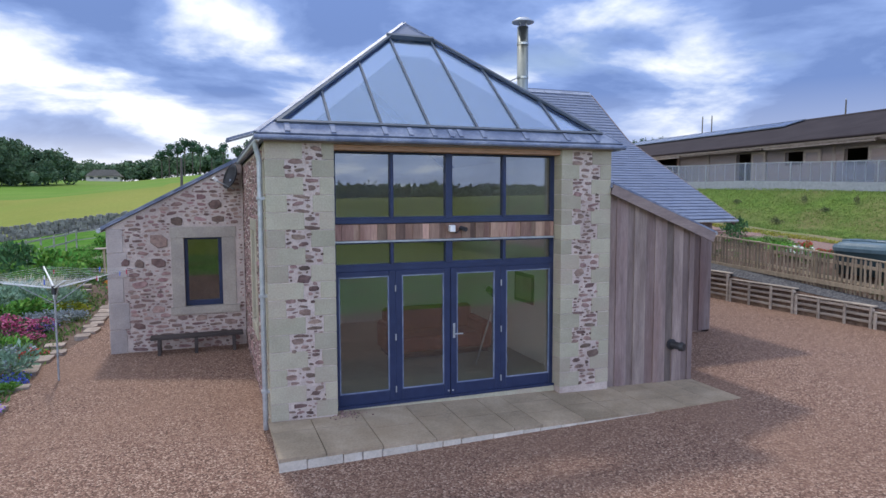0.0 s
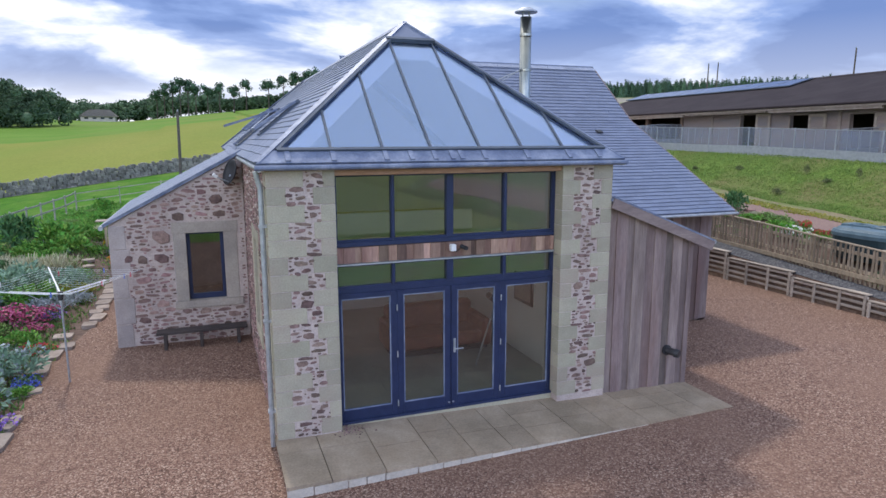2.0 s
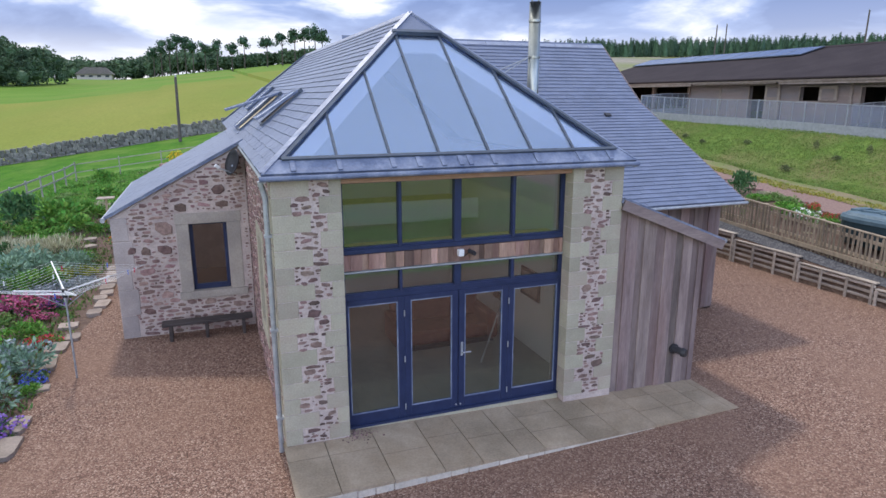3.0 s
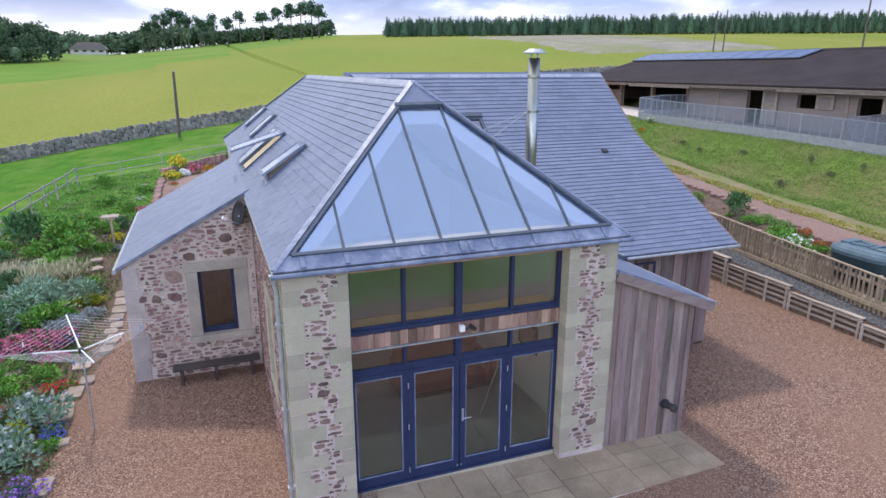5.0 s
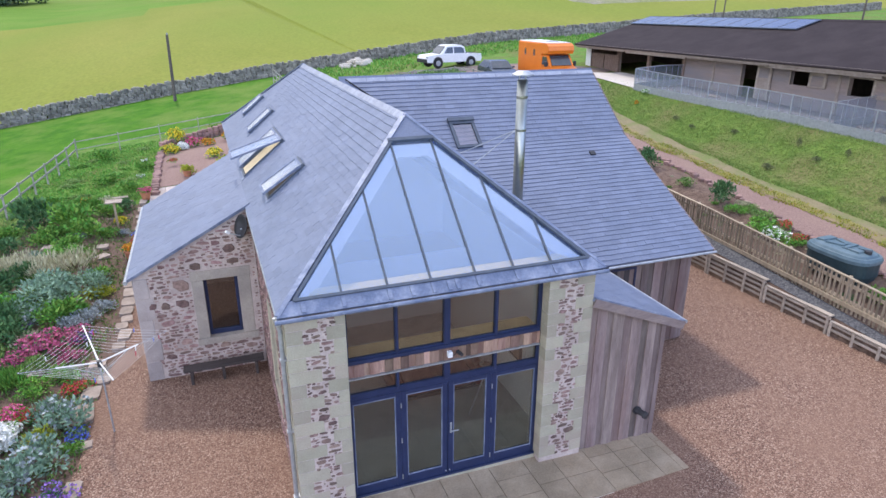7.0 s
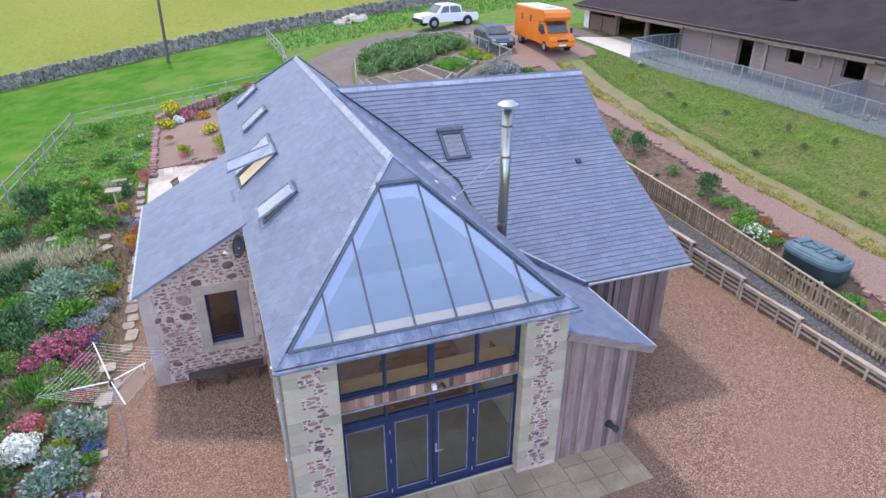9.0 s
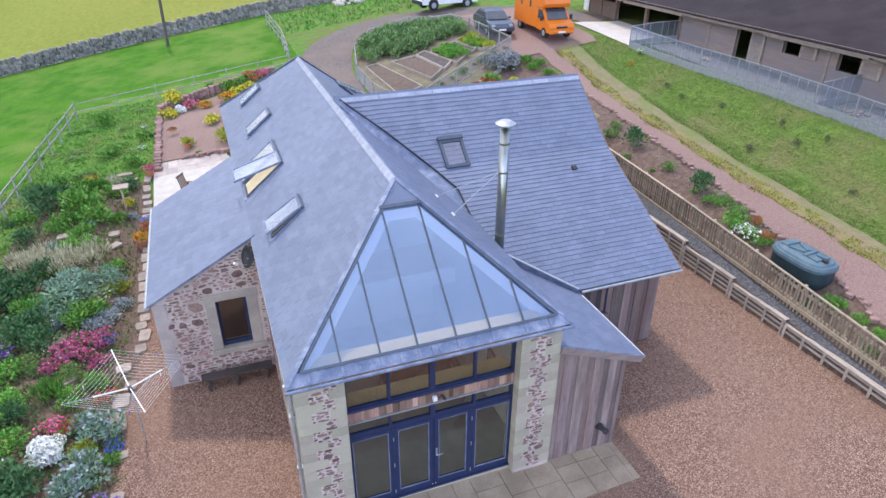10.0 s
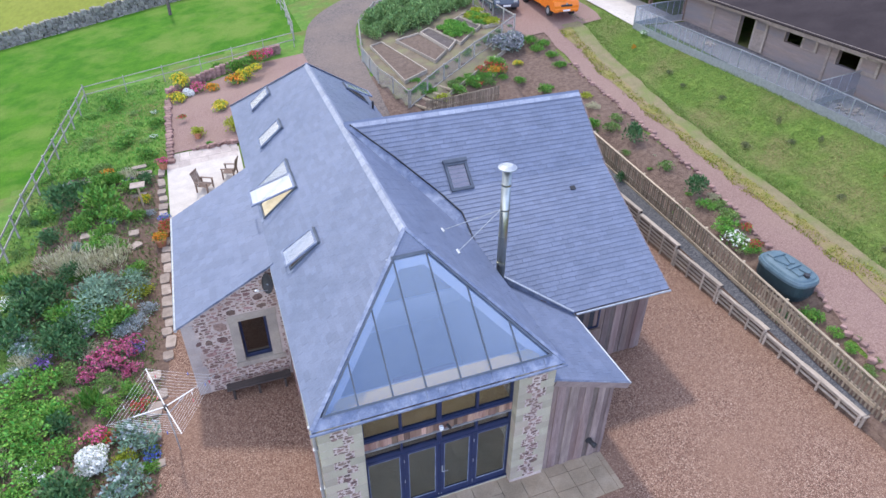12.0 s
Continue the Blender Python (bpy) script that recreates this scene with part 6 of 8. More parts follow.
def mesh_bay(p, q):
    zp, zq = ground_z(p.x, p.y), ground_z(q.x, q.y)
    P, Q = Vector((p.x, p.y, zp)), Vector((q.x, q.y, zq))
    up = Vector((0, 0, 1))
    part("rail", Shape().bar(P + up * 1.27, Q + up * 1.27, 0.035, 0.035).bar(P + up * 0.38, Q + up * 0.38, 0.03, 0.03), GALV, kennel)
    s = (Q - P).cross(up).normalized()
    part("kick_board", Shape().prism([P - up * 0.1, Q - up * 0.1, Q + up * 0.37, P + up * 0.37], s * 0.012), GALV, kennel, "grey kick board")
    W2 = Shape()
    n = 4
    for k in range(1, n):
        a = P.lerp(Q, k / n)
        W2.bar(a + up * 0.38, a + up * 1.27, 0.018, 0.018)
    part("mesh_wire", W2, GALV, kennel, kind="stuff")
    part("mesh_sheet", Shape().prism([P + up * 0.38, Q + up * 0.38, Q + up * 1.27, P + up * 1.27], s * 0.004), MESH, kennel)


for p, q in zip(posts, posts[1:]):
    mesh_bay(p, q)
for a, b in (((21.3, 23.9), (25.0, 24.0)), ((22.35, 11.0), (25.0, 11.2))):
    ret = along([a, b], 2.0)
    for p, q in zip(ret, ret[1:]):
        mesh_bay(p, q)
for yy, rr in ((19.6, 0.3), (10.0, 0.5)):
    heap = Shape()
    rnd = random.Random(int(yy))
    for k in range(26):
        a, r = rnd.random() * 6.28, rr * rnd.random() ** 0.5
        px, py = 23.4 + r * math.cos(a), yy + r * math.sin(a) * 1.4
        z = ground_z(px, py) + 0.05
        s = rnd.uniform(0.05, 0.13)
        heap.cbox(px - s, px + s, py - s * 0.8, py + s * 0.8, z - 0.02, z + s * 0.8, s * 0.25)
    solid("stone_heap", heap, GARDENSTONE, "small heap of pale stones in the run", "stones", "stuff")

# ---- timber retaining wall, picket fence and tank ----
retain = thing("retaining_wall", (12.4, 6, 0), "low retaining wall of stacked half-round timbers", "retaining wall")
steps = [(16.0, 9.4, 1.10), (9.4, 6.85, 0.97), (6.85, 4.37, 0.78), (4.37, 2.03, 0.62), (2.03, -1.78, 0.48)]
for y1, y0, top in steps:
    part("cap_board", Shape().cbox(12.34, 12.52, y0, y1, top - 0.04, top, 0.008), SLEEPER, retain)
    z = top - 0.10
    while z > 0.05:
        part("rail", Shape().cbox(12.36, 12.42, y0 + 0.01, y1 - 0.01, z - 0.045, z + 0.03, 0.015), SLEEPER, retain)
        z -= 0.165
    part("back_board", Shape().box(12.455, 12.475, y0, y1, -0.1, top - 0.05), DARKWOOD, retain)
    n = max(1, round((y1 - y0) / 0.75))
    for k in range(n + 1):
        yy = y0 + (y1 - y0) * k / n
        yy = min(max(yy, y0 + 0.06), y1 - 0.06)
        part("post", Shape().cbox(12.31, 12.365, yy - 0.035, yy + 0.035, -0.1, top - 0.045, 0.008), SLEEPER, retain)
part("end_return", Shape().cbox(12.36, 12.8, -1.86, -1.785, 0, 0.46, 0.01), SLEEPER, retain)
part("kick_rail", Shape().bar((12.62, -1.8, 0.80), (13.14, 16, 1.44), 0.05, 0.12), FENCEWOOD, retain, "low gravel board behind the wall")

picket = thing("picket_fence", (12.9, 6, 0.9), "weathered timber picket fence above the retaining wall", "fence")


def pick_x(y):
    return 12.71 + 0.029 * y


def pick_z(y):
    return 0.606 + 0.062 * min(y, 8) + 0.04 * max(0, y - 8)


for y0, y1 in ((-2.2, 8.0), (8.0, 17.0)):
    for z in (0.32, 0.78):
        part("rail", Shape().bar((pick_x(y0) + 0.035, y0, pick_z(y0) + z), (pick_x(y1) + 0.035, y1, pick_z(y1) + z), 0.04, 0.09), FENCEWOOD, picket)
    part("top_rail", Shape().bar((pick_x(y0), y0, pick_z(y0) + 1.0), (pick_x(y1), y1, pick_z(y1) + 1.0), 0.09, 0.035), FENCEWOOD, picket)
PK = Shape().prism([(-0.012, -0.03, 0), (-0.012, 0.03, 0), (-0.012, 0.03, 0.96), (-0.012, 0, 1.0), (-0.012, -0.03, 0.96)], (0.022, 0, 0)).mesh("picket", PICKETWOOD)
rnd = random.Random(4)
k = 0
while -2.1 + k * 0.138 < 17:
    yy = -2.1 + k * 0.138
    piece("picket", PK, picket, pose(pick_x(yy), yy + rnd.uniform(-0.01, 0.01), pick_z(yy) + rnd.uniform(-0.03, 0.0), rnd.uniform(-1.5, 1.5), 0, 0))
    k += 1
for k in range(10):
    yy = -2.1 + k * 2.1
    part("post", Shape().cbox(pick_x(yy) + 0.05, pick_x(yy) + 0.14, yy - 0.045, yy + 0.045, 0.3, pick_z(yy) + 1.02, 0.008), FENCEWOOD, picket)
drape("terrace_strip", (-1.8, 15, lambda y: (12.47, pick_x(y) - 0.02)), gravel_surface("grey_chippings", [(0.055, 0.055, 0.06), (0.09, 0.09, 0.095), (0.15, 0.145, 0.145)], 24, (0.10, 0.097, 0.095)), "grey chippings between wall and fence", "gravel", 0.03, 0.5, 0.0)

tank = thing("oil_tank", (13.9, 3.2, 1.45), "dark green moulded plastic oil tank with a ribbed lid", "tank")


def oval(cx, cy, rx, ry, z, n=28, p=3.2):
    out = []
    for i in range(n):
        a = 2 * math.pi * i / n
        c, s = math.cos(a), math.sin(a)
        out.append((cx + rx * math.copysign(abs(c) ** (2 / p), c), cy + ry * math.copysign(abs(s) ** (2 / p), s), z))
    return out


tz = 1.38
part("body", Shape().loft([oval(13.9, 3.2, 0.52, 0.90, tz - 0.15), oval(13.9, 3.2, 0.60, 0.99, tz + 0.1), oval(13.9, 3.2, 0.60, 0.99, tz + 0.62), oval(13.9, 3.2, 0.56, 0.95, tz + 0.66)]), TANKPLASTIC, tank, smooth=False)
part("rim", Shape().loft([oval(13.9, 3.2, 0.63, 1.02, tz + 0.50), oval(13.9, 3.2, 0.64, 1.03, tz + 0.60), oval(13.9, 3.2, 0.60, 0.99, tz + 0.68)]), TANKLID, tank)
part("lid", Shape().loft([oval(13.9, 3.2, 0.56, 0.94, tz + 0.66), oval(13.9, 3.2, 0.50, 0.88, tz + 0.74), oval(13.9, 3.2, 0.36, 0.7, tz + 0.78)]), TANKLID, tank)
def on_lid(cx, cy, hx, hy, turn, z0, z1):
    """A tapered pad moulded on the lid."""
    c, k = math.cos(turn), math.sin(turn)
    rings = []
    for f, z in ((1.0, z0), (0.94, z1 - 0.01), (0.86, z1)):
        rings.append([(13.9 + cx + (px * c - py * k) * f, 3.2 + cy + (px * k + py * c) * f, z) for px, py in ((-hx, -hy), (hx, -hy), (hx, hy), (-hx, hy))])
    return Shape().loft(rings)


for cx, cy, hx, hy, turn in ((0.0, 0.62, 0.30, 0.13, 0.0), (-0.17, 0.2, 0.09, 0.26, 0.35), (0.17, 0.2, 0.09, 0.26, -0.35), (0.0, -0.16, 0.32, 0.07, 0.12), (-0.16, -0.47, 0.13, 0.2, 0.0), (0.16, -0.5, 0.10, 0.18, 0.2)):
    part("rib", on_lid(cx, cy, hx, hy, turn, tz + 0.74, tz + 0.83), TANKLID, tank)
part("filler_cap", Shape().tube((13.9, 2.48, tz + 0.73), (13.9, 2.48, tz + 0.85), 0.10, n=14), DARK, tank)


# ---- plants ----
def foliage(leaf_n, size, seed, shape="mound", slim=0.5, top=0.9):
    """Leaves in clumps over an uneven mound of radius 1."""
    random.seed(seed)
    S = Shape()
    clumps = []
    for _ in range(16):
        a, r = random.random() * 6.283, random.random() ** 0.6 * 0.72
        h = (1 - r * r) ** 0.5 * top * random.uniform(0.55, 1.05)
        clumps.append((Vector((r * math.cos(a), r * math.sin(a), h * 0.75)), random.uniform(0.24, 0.42)))
    for i in range(leaf_n):
        c, rad = random.choice(clumps)
        d = Vector((random.gauss(0, 1), random.gauss(0, 1), random.gauss(0.35, 0.8))).normalized()
        p = c + d * rad * random.uniform(0.55, 1.05)
        if shape == "spiky":
            d = (d * 0.6 + Vector((0, 0, 1))).normalized()
            p.z *= 0.6
        else:
            d = (d + Vector((random.gauss(0, 0.5), random.gauss(0, 0.5), 0.3))).normalized()
        p.z = max(p.z, 0.02)
        S.leaf(p, d, size * random.uniform(0.7, 1.3), slim)
    for _ in range(7):
        a = random.random() * 6.283
        S.tube((0.1 * math.cos(a), 0.1 * math.sin(a), 0), (0.5 * math.cos(a), 0.5 * math.sin(a), 0.55 * top), 0.02, 0.008, 4, False)
    return S, clumps


def blossom(clumps, n, size, seed):
    random.seed(seed)
    S = Shape()
    for _ in range(n):
        c, rad = random.choice(clumps)
        d = Vector((random.gauss(0, 1), random.gauss(0, 1), abs(random.gauss(0.6, 0.7)))).normalized()
        p = c + d * rad * random.uniform(0.95, 1.15)
        t = d.orthogonal().normalized()
        for k in range(3):
            t.rotate(Matrix.Rotation(2.1, 3, d))
            S.leaf(p, (t + d * 0.35), size * random.uniform(0.8, 1.2), 0.9)
    return S


KINDS = {
    "green": ("green", None, 620, 0.20, "mound", 0.55, 0.9, 0, "leafy green shrub in the garden", "shrub"),
    "dark": ("dark", None, 620, 0.20, "mound", 0.5, 1.1, 0, "dark green shrub with dense leaves", "shrub"),
    "lime": ("lime", None, 900, 0.15, "mound", 0.6, 0.8, 0, "bright green leafy perennial clump", "plant"),
    "bluegrey": ("bluegrey", None, 900, 0.15, "mound", 0.35, 0.8, 0, "mounded blue-grey feathery shrub", "shrub"),
    "silver": ("silver", None, 650, 0.15, "mound", 0.45, 0.7, 0, "low mound of silvery leaves", "plant"),
    "straw": ("straw", None, 800, 0.26, "spiky", 0.14, 0.8, 0, "pale seeding grasses and dry stems", "plant"),
    "spiky": ("green", None, 520, 0.40, "spiky", 0.16, 0.9, 0, "upright green sword-leaved clump", "plant"),
    "grey": ("bluegrey", "silver", 780, 0.18, "mound", 0.4, 0.75, 60, "grey-green spreading shrub with silvery stems", "shrub"),
    "yellowgreen": ("yellowgreen", None, 560, 0.18, "mound", 0.55, 0.8, 0, "bushy plant with yellow-green leaves", "plant"),
    "magenta": ("dark", "magenta", 380, 0.16, "mound", 0.5, 0.7, 330, "plant covered in magenta flowers", "flowering plant"),
    "white": ("green", "white", 300, 0.16, "mound", 0.5, 0.75, 950, "dense mound of white flowers", "flowering plant"),
    "red": ("green", "red", 380, 0.18, "mound", 0.5, 0.8, 110, "green plant with bright red flowers", "flowering plant"),
    "pink": ("green", "pink", 320, 0.18, "mound", 0.5, 0.8, 240, "green plant with bright pink flowers", "flowering plant"),
    "yellow": ("lime", "yellow", 340, 0.18, "mound", 0.5, 0.8, 200, "green plant with yellow flowers", "flowering plant"),
    "orange": ("green", "orange", 340, 0.18, "mound", 0.5, 0.8, 210, "green plant with orange flowers", "flowering plant"),
    "purple": ("dark", "purple", 380, 0.17, "mound", 0.5, 0.8, 150, "dark plant with purple flowers", "flowering plant"),
    "blue": ("grey", "blue", 300, 0.16, "mound", 0.5, 0.8, 120, "plant with small blue flowers", "flowering plant"),
    "daisy": ("green", "white", 420, 0.18, "mound", 0.5, 0.8, 85, "green plant with white daisies", "flowering plant"),
    "hedge": ("hedge", None, 520, 0.24, "mound", 0.5, 1.3, 0, "tall leafy green crop row", "plant"),
    "mid": ("mid", None, 560, 0.17, "mound", 0.5, 0.85, 0, "low mid-green garden plant", "plant"),
    "salad": ("lime", None, 260, 0.30, "spiky", 0.5, 0.6, 0, "leafy green vegetable growing in a bed", "vegetable"),
    "lettuce": ("yellowgreen", None, 260, 0.32, "spiky", 0.6, 0.6, 0, "yellow-green leafy lettuce in a bed", "vegetable"),
    "lavender": ("bluegrey", "lilac", 1100, 0.12, "mound", 0.3, 0.8, 500, "broad grey-lilac flowering shrub", "shrub"),
    "pine_bush": ("heather", None, 420, 0.24, "mound", 0.35, 1.4, 0, "small brownish twiggy bush on grass", "shrub"),
}
MADE = {}


def plant(kind, x, y, r, h=1.0, turn=None, z=None):
    leaf, petal, n, size, shape, slim, top, fl_n, label, cat = KINDS[kind]
    turn = random.random() * 360 if turn is None else turn
    m = pose(x, y, ground_z(x, y) - 0.03 if z is None else z, 0, 0, turn) @ Matrix.Diagonal((r, r, r * h, 1))
    if kind in MADE:
        twin = copy_thing(MADE[kind], m)
        twin.matrix_basis = m
        return twin
    state = random.getstate()
    ob = new("plant" if cat == "plant" else cat.replace(" ", "_"))
    tagged(ob, label, cat, "garden plants")
    S, clumps = foliage(n, size, len(MADE) + 40, shape, slim, top)
    part("foliage", S, LEAVES[leaf if leaf in LEAVES else "bluegrey"], ob)
    if petal:
        part("blossom", blossom(clumps, fl_n, 0.12, len(MADE) + 80), (PETALS if petal in PETALS else LEAVES)[petal], ob)
    ob.matrix_basis = m
    MADE[kind] = ob
    ob.scale = (r, r, r * h)
    random.setstate(state)
    return ob


random.seed(77)
named = [
    ("white", -8.63, 4.45, 0.55, 0.9), ("red", -8.25, 5.15, 0.35, 1.0), ("pink", -8.55, 5.3, 0.4, 0.9), ("grey", -7.45, 4.9, 0.72, 1.0), ("grey", -7.75, 3.3, 0.75, 0.95), ("yellowgreen", -7.75, 4.25, 0.36, 1.2),
    ("bluegrey", -8.55, 11.6, 1.15, 0.85), ("bluegrey", -9.3, 10.7, 0.8, 0.9), ("bluegrey", -7.9, 12.4, 0.8, 0.9), ("silver", -7.6, 10.2, 0.6, 0.8), ("silver", -7.25, 11.0, 0.5, 0.8), ("silver", -8.0, 9.8, 0.5, 0.8),
    ("magenta", -8.3, 8.5, 0.7, 0.8), ("magenta", -7.75, 9.0, 0.55, 0.8), ("magenta", -8.9, 8.0, 0.45, 0.8), ("magenta", -7.7, 7.9, 0.4, 0.7), ("dark", -10.0, 9.7, 0.75, 1.0), ("dark", -10.9, 11.6, 0.9, 1.0), ("green", -9.9, 11.0, 0.7, 1.0),
    ("dark", -10.4, 18.7, 0.95, 1.3), ("green", -9.0, 18.2, 1.05, 1.05), ("green", -8.5, 17.2, 0.7, 1.0), ("straw", -9.6, 13.9, 1.0, 0.9), ("straw", -8.6, 14.2, 0.9, 0.9), ("straw", -10.4, 14.6, 0.9, 0.9),
    ("lime", -10.4, 7.9, 0.8, 0.8), ("lime", -10.0, 6.1, 0.85, 0.8), ("dark", -9.2, 3.6, 0.7, 0.9), ("purple", -10.3, 8.9, 0.4, 1.0), ("lime", -9.6, 5.0, 0.6, 0.8), ("spiky", -8.8, 6.8, 0.5, 1.1), ("lime", -8.3, 6.4, 0.45, 0.8),
    ("red", -7.35, 6.3, 0.4, 0.8), ("green", -7.7, 6.9, 0.42, 0.9), ("blue", -7.1, 4.3, 0.3, 0.9), ("purple", -7.2, 2.3, 0.45, 0.8), ("pink", -7.6, 1.6, 0.45, 0.8), ("grey", -8.5, 2.2, 0.7, 0.9), ("grey", -7.4, 0.9, 0.6, 0.9), ("purple", -8.3, 0.9, 0.5, 0.9),
    ("green", -7.7, 13.3, 0.5, 0.8), ("yellowgreen", -7.35, 12.2, 0.4, 0.8), ("green", -8.9, 16.2, 0.55, 0.8), ("green", -9.9, 16.9, 0.5, 0.9), ("dark", -10.9, 16.4, 0.6, 0.9), ("lime", -9.0, 15.3, 0.6, 0.7), ("lime", -8.4, 15.0, 0.5, 0.7),
    ("yellow", -7.35, 18.6, 0.35, 1.2), ("silver", -7.2, 17.6, 0.35, 0.9), ("green", -7.7, 17.3, 0.45, 0.8), ("green", -7.9, 19.6, 0.6, 0.8), ("dark", -7.3, 20.2, 0.5, 0.9), ("green", -9.3, 20.2, 0.8, 0.8), ("green", -10.3, 21.6, 0.7, 0.8),
    ("orange", -9.0, 21.5, 0.4, 0.8), ("spiky", -8.6, 20.4, 0.5, 1.2), ("green", -7.3, 22.6, 0.6, 0.8), ("daisy", -6.9, 24.5, 0.25, 0.9), ("green", -6.8, 26.0, 0.5, 0.9), ("daisy", -6.9, 27.8, 0.25, 0.9), ("green", -8.4, 24.4, 0.7, 0.7),
    ("green", -9.0, 29.6, 0.6, 1.3), ("green", -2.0, 31.6, 0.6, 1.3), ("green", -3.0, 32.2, 0.5, 1.2),
]
named += [("lime", x, y, r, 0.6) for x, y, r in ((-10.6, 5.2, 0.8), (-11.2, 6.4, 0.8), (-10.9, 7.3, 0.7), (-10.2, 4.2, 0.7), (-11.0, 3.4, 0.8), (-9.9, 6.9, 0.6), (-11.6, 4.6, 0.8), (-10.0, 3.0, 0.6))]
named += [("dark", x, y, r, 1.1) for x, y, r in ((-11.2, 12.8, 0.8), (-11.4, 10.4, 0.85), (-10.3, 12.2, 0.75), (-9.6, 9.9, 0.65), (-9.3, 9.1, 0.6), (-9.0, 3.1, 0.7), (-9.5, 6.0, 0.5))]
named += [("bluegrey", -8.9, 12.3, 0.9, 0.75), ("green", -8.3, 10.3, 0.7, 0.85), ("mid", -9.5, 8.2, 0.55, 0.8), ("mid", -8.4, 7.5, 0.45, 0.8), ("yellowgreen", -7.6, 12.0, 0.5, 0.7)]
for kind, x, y, r, h in named:
    plant(kind, x, y, r, h)
rnd = random.Random(19)
for k in range(95):
    x, y = rnd.uniform(-12.3, -7.3), rnd.uniform(-3, 22)
    if x > -9.3 and 1.5 < y < 6:
        continue
    kind = rnd.choice(["green", "mid", "dark", "mid", "straw", "green", "grey", "purple", "spiky", "mid", "daisy", "lime"])
    plant(kind, x, y, rnd.uniform(0.25, 0.6), rnd.uniform(0.6, 1.0))
for k in range(22):
    plant(rnd.choice(["green", "mid", "mid", "green"]), rnd.uniform(-12.3, -6.8), rnd.uniform(21, 32), rnd.uniform(0.25, 0.5), rnd.uniform(0.3, 0.6))

# terrace bed behind the house
terrace = thing("terrace_wall", (-4, 28, 1), "low reddish dry-stone wall holding a flower bed", "wall")
rnd = random.Random(6)
line = along([(-6.15, 21.5), (-6.1, 29.2)], 0.34) + along([(-6.0, 29.6), (-4.0, 31.0), (-1.5, 32.2), (0.8, 33.0)], 0.34)
SM = Shape().cbox(-0.5, 0.5, -0.5, 0.5, 0, 1, 0.12).mesh("stone", surface("terrace_stone", (0.22, 0.13, 0.11), (0.33, 0.21, 0.18), 5, 0.95, 0.5, 25, vary=0.25))
for p in line:
    tall = 3 if p.y > 29.3 else 1
    for k in range(tall):
        w = rnd.uniform(0.26, 0.4)
        piece("stone", SM, terrace, pose(p.x + rnd.uniform(-0.04, 0.04), p.y + rnd.uniform(-0.04, 0.04), ground_z(p.x, p.y) - 0.05 + 0.2 * k, 0, 0, rnd.uniform(-25, 25)) @ Matrix.Diagonal((w, w * 0.9, 0.24, 1)))
for kind, x, y, r, h in [("magenta", -5.6, 29.5, 0.4, 1.0), ("yellow", -5.3, 30.2, 0.5, 1.2), ("white", -5.0, 29.3, 0.32, 1.0), ("pink", -4.3, 29.6, 0.4, 1.2), ("yellow", -5.6, 28.8, 0.45, 0.9), ("orange", -3.6, 29.3, 0.35, 1.0), ("orange", -2.2, 29.5, 0.5, 1.0),
                         ("yellow", -1.7, 29.7, 0.5, 1.1), ("yellow", -1.0, 29.8, 0.4, 1.0), ("red", -0.6, 31.4, 0.5, 1.1), ("pink", -0.1, 31.8, 0.45, 1.0), ("green", -1.2, 31.2, 0.4, 1.0), ("yellow", -3.35, 26.3, 0.42, 0.9), ("yellowgreen", -2.9, 23.3, 0.38, 1.6), ("yellowgreen", -4.7, 23.5, 0.3, 1.4)]:
    plant(kind, x, y, r * 1.35, h, z=ground_z(x, y) + (0.35 if y > 29.7 else 0.0))
plant("red", -5.4, 25.6, 0.28, 1.0, z=ground_z(-5.4, 25.6) + 0.2)


def pot(x, y, r, kind, z=None):
    z = ground_z(x, y) + 0.02 if z is None else z
    t = thing("plant_pot", (x, y, z), "terracotta pot with a flowering plant", "pot", "garden pots")
    ring = lambda rr, zz: [(x + rr * math.cos(2 * math.pi * i / 16), y + rr * math.sin(2 * math.pi * i / 16), z + zz) for i in range(16)]
    part("pot_body", Shape().loft([ring(r * 0.7, 0), ring(r * 0.95, r * 1.3), ring(r * 1.06, r * 1.3), ring(r * 1.06, r * 1.55), ring(r * 0.9, r * 1.55), ring(r * 0.85, r * 1.4)]), TERRACOTTA, t)
    plant(kind, x, y, r * 1.5, 1.0, z=z + r * 1.25)


for x, y, r, kind in [(-6.5, 21.1, 0.22, "pink"), (-6.55, 16.7, 0.2, "blue"), (-6.5, 16.2, 0.22, "red"), (-6.75, 15.2, 0.24, "orange"), (-6.6, 15.8, 0.2, "red"), (-4.72, 23.3, 0.2, "yellowgreen")]:
    pot(x, y, r, kind)

border = thing("stone_border", (-4, 22.3, 0.9), "low row of rough stones between paving and gravel", "stones")
for k in range(14):
    px = -5.0 + k * 0.17
    s = rnd.uniform(0.16, 0.26)
    piece("stone", SM, border, pose(px, 22.15 + rnd.uniform(-0.08, 0.08), ground_z(px, 22.15), 0, 0, rnd.uniform(0, 60)) @ Matrix.Diagonal((s, s, s * 0.9, 1)))
plant("green", -4.2, 22.4, 0.3, 0.7)
plant("lime", -4.7, 22.3, 0.25, 0.7)
plant("silver", -3.4, 22.4, 0.22, 0.7)
